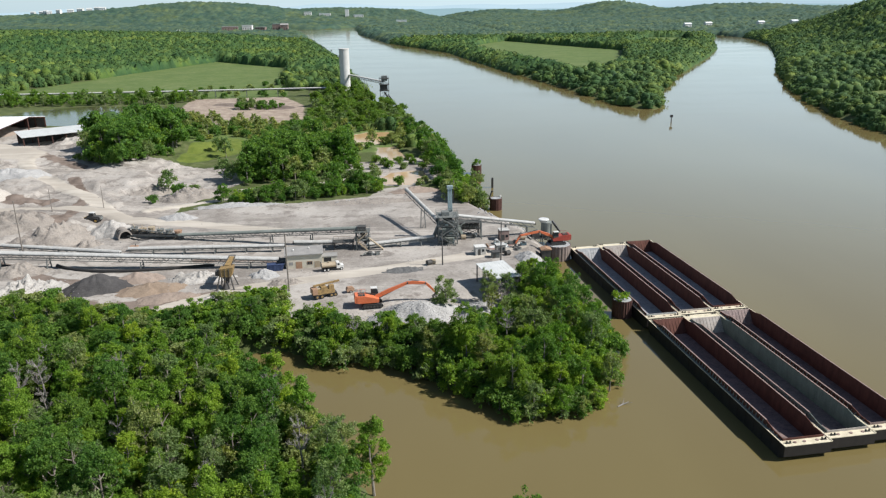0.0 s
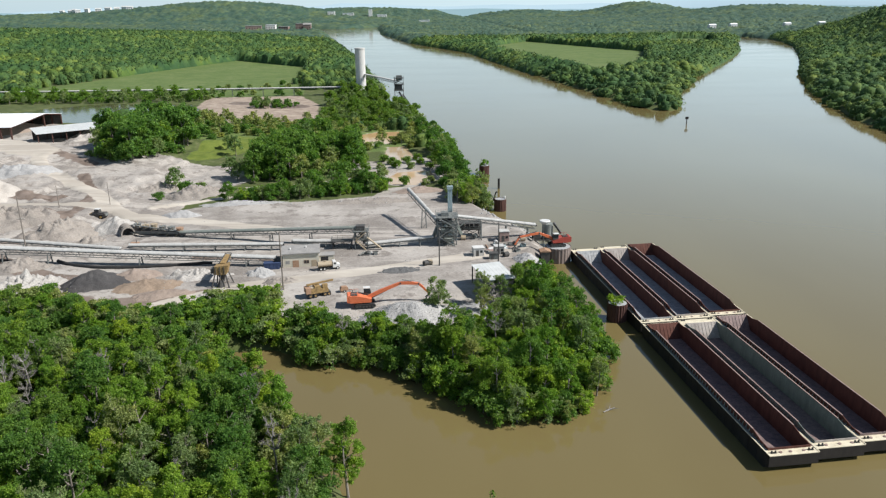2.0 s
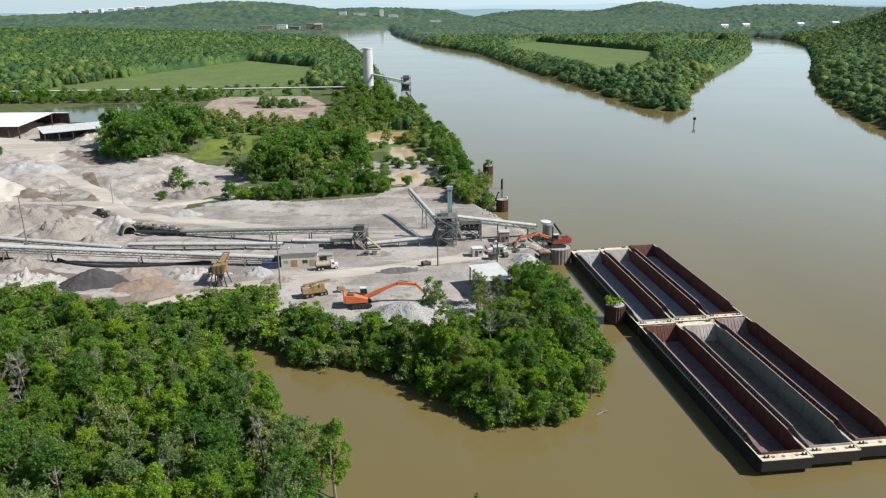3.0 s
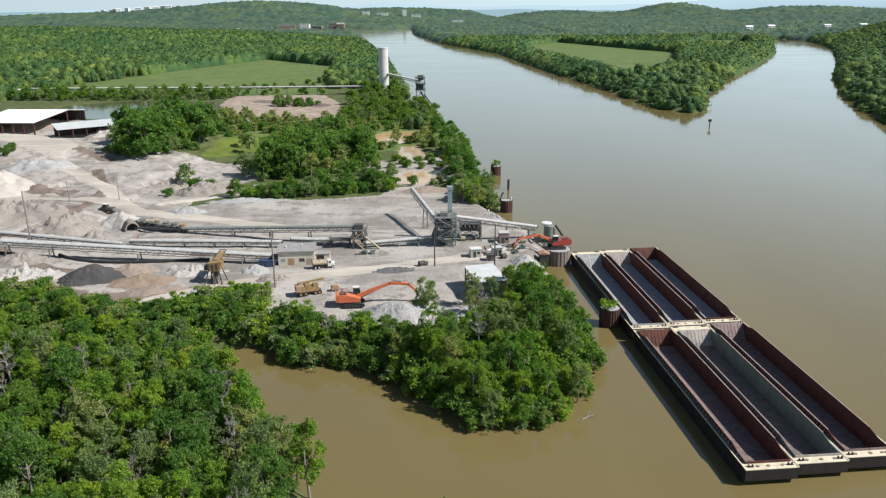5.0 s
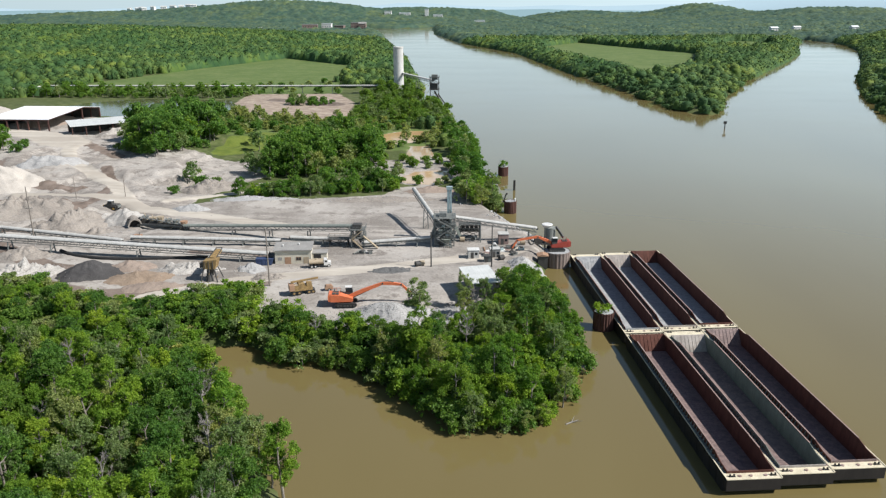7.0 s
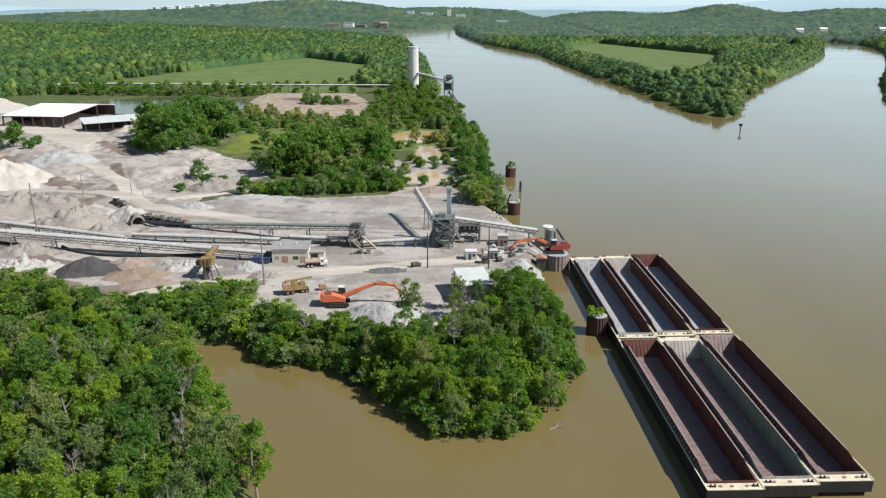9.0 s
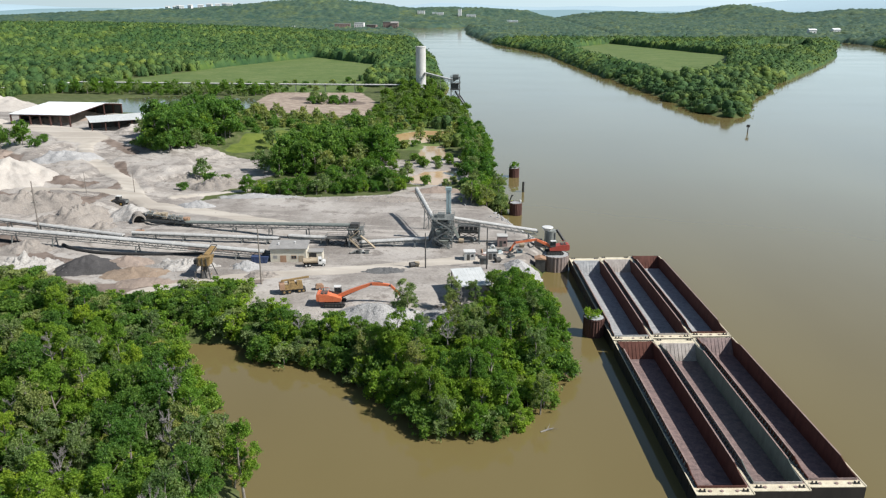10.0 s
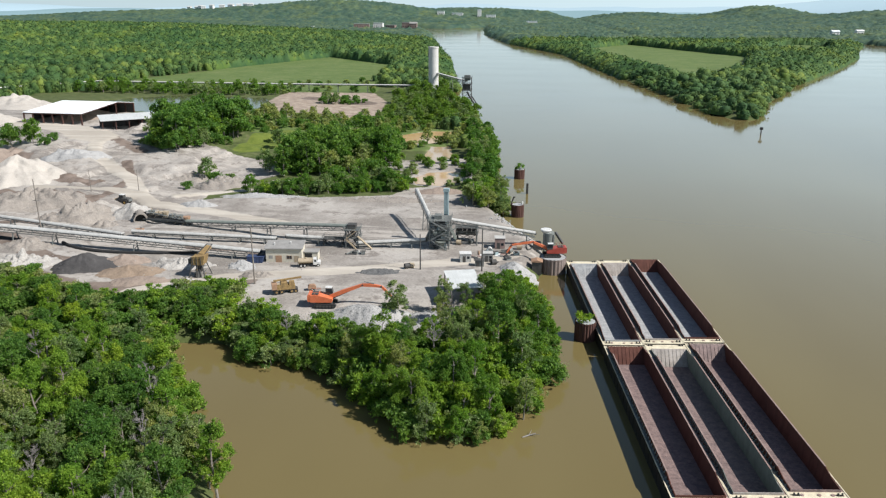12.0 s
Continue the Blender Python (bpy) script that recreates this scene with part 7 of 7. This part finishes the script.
def loose_stones():
    """Broken stone strewn over the heaps, the yard's edge and the bank."""
    rng = np.random.default_rng(31)
    areas = [(7, 182, 13, 8, 1500, 0.17), (24, 184, 9, 8, 900, 0.18), (46, 222, 9, 8, 160, 0.25), (-10, 182, 14, 5, 300, 0.2), (-103, 206, 13, 10, 260, 0.22), (-55, 214, 12, 6, 160, 0.18), (43, 282, 8, 10, 150, 0.7), (36, 304, 6, 9, 120, 0.7), (50, 264, 5, 8, 90, 0.7),
             (-90, 318, 24, 10, 160, 0.3), (-55, 212, 16, 7, 130, 0.2), (-120, 265, 24, 12, 160, 0.22), (-20, 300, 60, 4, 200, 0.35), (0, 235, 60, 40, 260, 0.22), (-90, 240, 50, 30, 200, 0.3)]
    cx = np.concatenate([rng.normal(a[0], a[2] * 0.5, a[4]) for a in areas])
    cy = np.concatenate([rng.normal(a[1], a[3] * 0.5, a[4]) for a in areas])
    r = np.concatenate([a[5] * rng.uniform(0.4, 1.3, a[4]) for a in areas])
    z = height(cx, cy)
    ray = bpy.context.evaluated_depsgraph_get()
    v, f = [], []
    oct_ = np.array([(1, 0, 0), (0, 1, 0), (-1, 0, 0), (0, -1, 0), (0, 0, 1), (0, 0, -1)], float)
    tri = np.array([(0, 1, 4), (1, 2, 4), (2, 3, 4), (3, 0, 4), (1, 0, 5), (2, 1, 5), (3, 2, 5), (0, 3, 5)])
    for k in range(len(cx)):
        if z[k] < 0.2:
            continue
        hit, p, _, _, ob, _ = scene.ray_cast(ray, (cx[k], cy[k], 30), (0, 0, -1))
        if not hit or not ("mound" in ob.name or ob.name.startswith("ground")):
            continue
        q = oct_ * rng.uniform(0.6, 1.2, (6, 1)) * r[k] * np.array([1, 0.85, 0.7]) + rng.normal(0, 0.1 * r[k], (6, 3))
        a = rng.uniform(0, 6.3)
        q[:, :2] = q[:, :2] @ np.array([[math.cos(a), -math.sin(a)], [math.sin(a), math.cos(a)]])
        f.append(tri + 6 * len(v))
        v.append(q + np.array([cx[k], cy[k], p.z + 0.1 * r[k]]))
    me = numpy_mesh("loose_stone", np.concatenate(v), np.concatenate(f), GREY_STONE)
    tagged(new("loose_stone", me), "broken grey stone strewn on heaps and bank", "stone", kind="stuff")


hut()
big_shed()
low_shed()
screening_plant()
transfer_tower()
barge_loader()
dock_and_cells()
stockpiles()
tunnel_and_crusher()
feeder()
small_yard_things()
silo_and_tipple()
driftwood()
loose_stones()


# ---- the far town ----
BRICK_FAR = worn("red_brick_far", (0.17, 0.12, 0.105), (0.27, 0.2, 0.175), 8, 0.85)
PALE_FAR = worn("pale_render", (0.55, 0.53, 0.5), (0.7, 0.68, 0.65), 8, 0.85)


def far_building(x, y, w, d, h, mat, label, roof=TAR_ROOF, turn=0, gable=0.0, base=None):
    root = thing("town_building", pose(x, y, (level(x, y) if base is None else base) - 0.5, 0, 0, turn), label, "building", "town buildings")
    part("wall", Mesh().box(-w / 2, -d / 2, 0, w / 2, d / 2, h), mat, root)
    if gable:
        part("roof", Mesh().add([(-w / 2 - 1, -d / 2 - 1, h), (w / 2 + 1, -d / 2 - 1, h), (w / 2 + 1, d / 2 + 1, h), (-w / 2 - 1, d / 2 + 1, h), (-w / 2 - 1, 0, h + gable), (w / 2 + 1, 0, h + gable)],
                                [(0, 1, 5, 4), (2, 3, 4, 5), (0, 4, 3), (1, 2, 5), (3, 2, 1, 0)]), roof, root)
    else:
        part("roof", Mesh().box(-w / 2 - 0.6, -d / 2 - 0.6, h, w / 2 + 0.6, d / 2 + 0.6, h + 1), roof, root)
    rows, cols = max(1, int(h / 5)), max(2, int(w / 7))
    for r in range(min(rows, 3)):
        for c in range(min(cols, 8)):
            xx = -w / 2 + (c + 0.5) * w / cols
            part("window", Mesh().box(xx - 1.2, -d / 2 - 0.15, 1.6 + r * 5, xx + 1.2, -d / 2, 4.2 + r * 5), GLASS, root)


def town():
    far_building(-480, 2440, 48, 26, 19, BRICK_FAR, "long brick mill building in the far town", turn=8)
    far_building(-432, 2470, 30, 24, 21, PALE_FAR, "pale block building in the far town", CANOPY)
    far_building(-385, 2430, 30, 22, 16, BRICK_FAR, "brick works building in the far town", turn=-6)
    far_building(-338, 2440, 24, 20, 24, BRICK_FAR, "tall brick building in the far town")
    far_building(-312, 2420, 22, 18, 22, BRICK_FAR, "small brick building at the town's edge", gable=5)
    far_building(-640, 2420, 30, 16, 8, PALE_FAR, "white house by the far wood", CANOPY, gable=4)
    far_building(-168, 3360, 15, 15, 40, PALE_FAR, "white grain tower beyond the river bend", ROOF)
    far_building(-120, 3370, 40, 18, 21, PALE_FAR, "low white shed beyond the river bend", ROOF)
    far_building(-260, 3340, 46, 18, 20, PALE_FAR, "white warehouse beyond the river bend", ROOF)
    far_building(-330, 3330, 30, 18, 22, PALE_FAR, "pale warehouse by the far river", CANOPY)
    far_building(55, 3000, 40, 20, 19, PALE_FAR, "white barn in the far fields", ROOF)
    far_building(40, 2330, 45, 14, 6, PALE_FAR, "white farm sheds by the ploughed field", ROOF, gable=3)
    far_building(90, 2340, 30, 14, 6, PALE_FAR, "pale farm shed by the ploughed field", ROOF, gable=3)
    rnd = random.Random(8)
    for i in range(10):
        x = -1500 + i * 34 + rnd.uniform(-8, 8)
        far_building(x, 3420 + rnd.uniform(-30, 60), rnd.uniform(16, 28), 14, rnd.uniform(19, 24), PALE_FAR, "white house on the far hillside", CANOPY, rnd.uniform(-20, 20), 4)
    for x, y in ((780, 1990), (1010, 2060), (1130, 2110), (860, 2050)):
        far_building(x, y, 18, 12, 18, PALE_FAR, "white house beyond the river's bend", ROOF, 10, 3)


town()
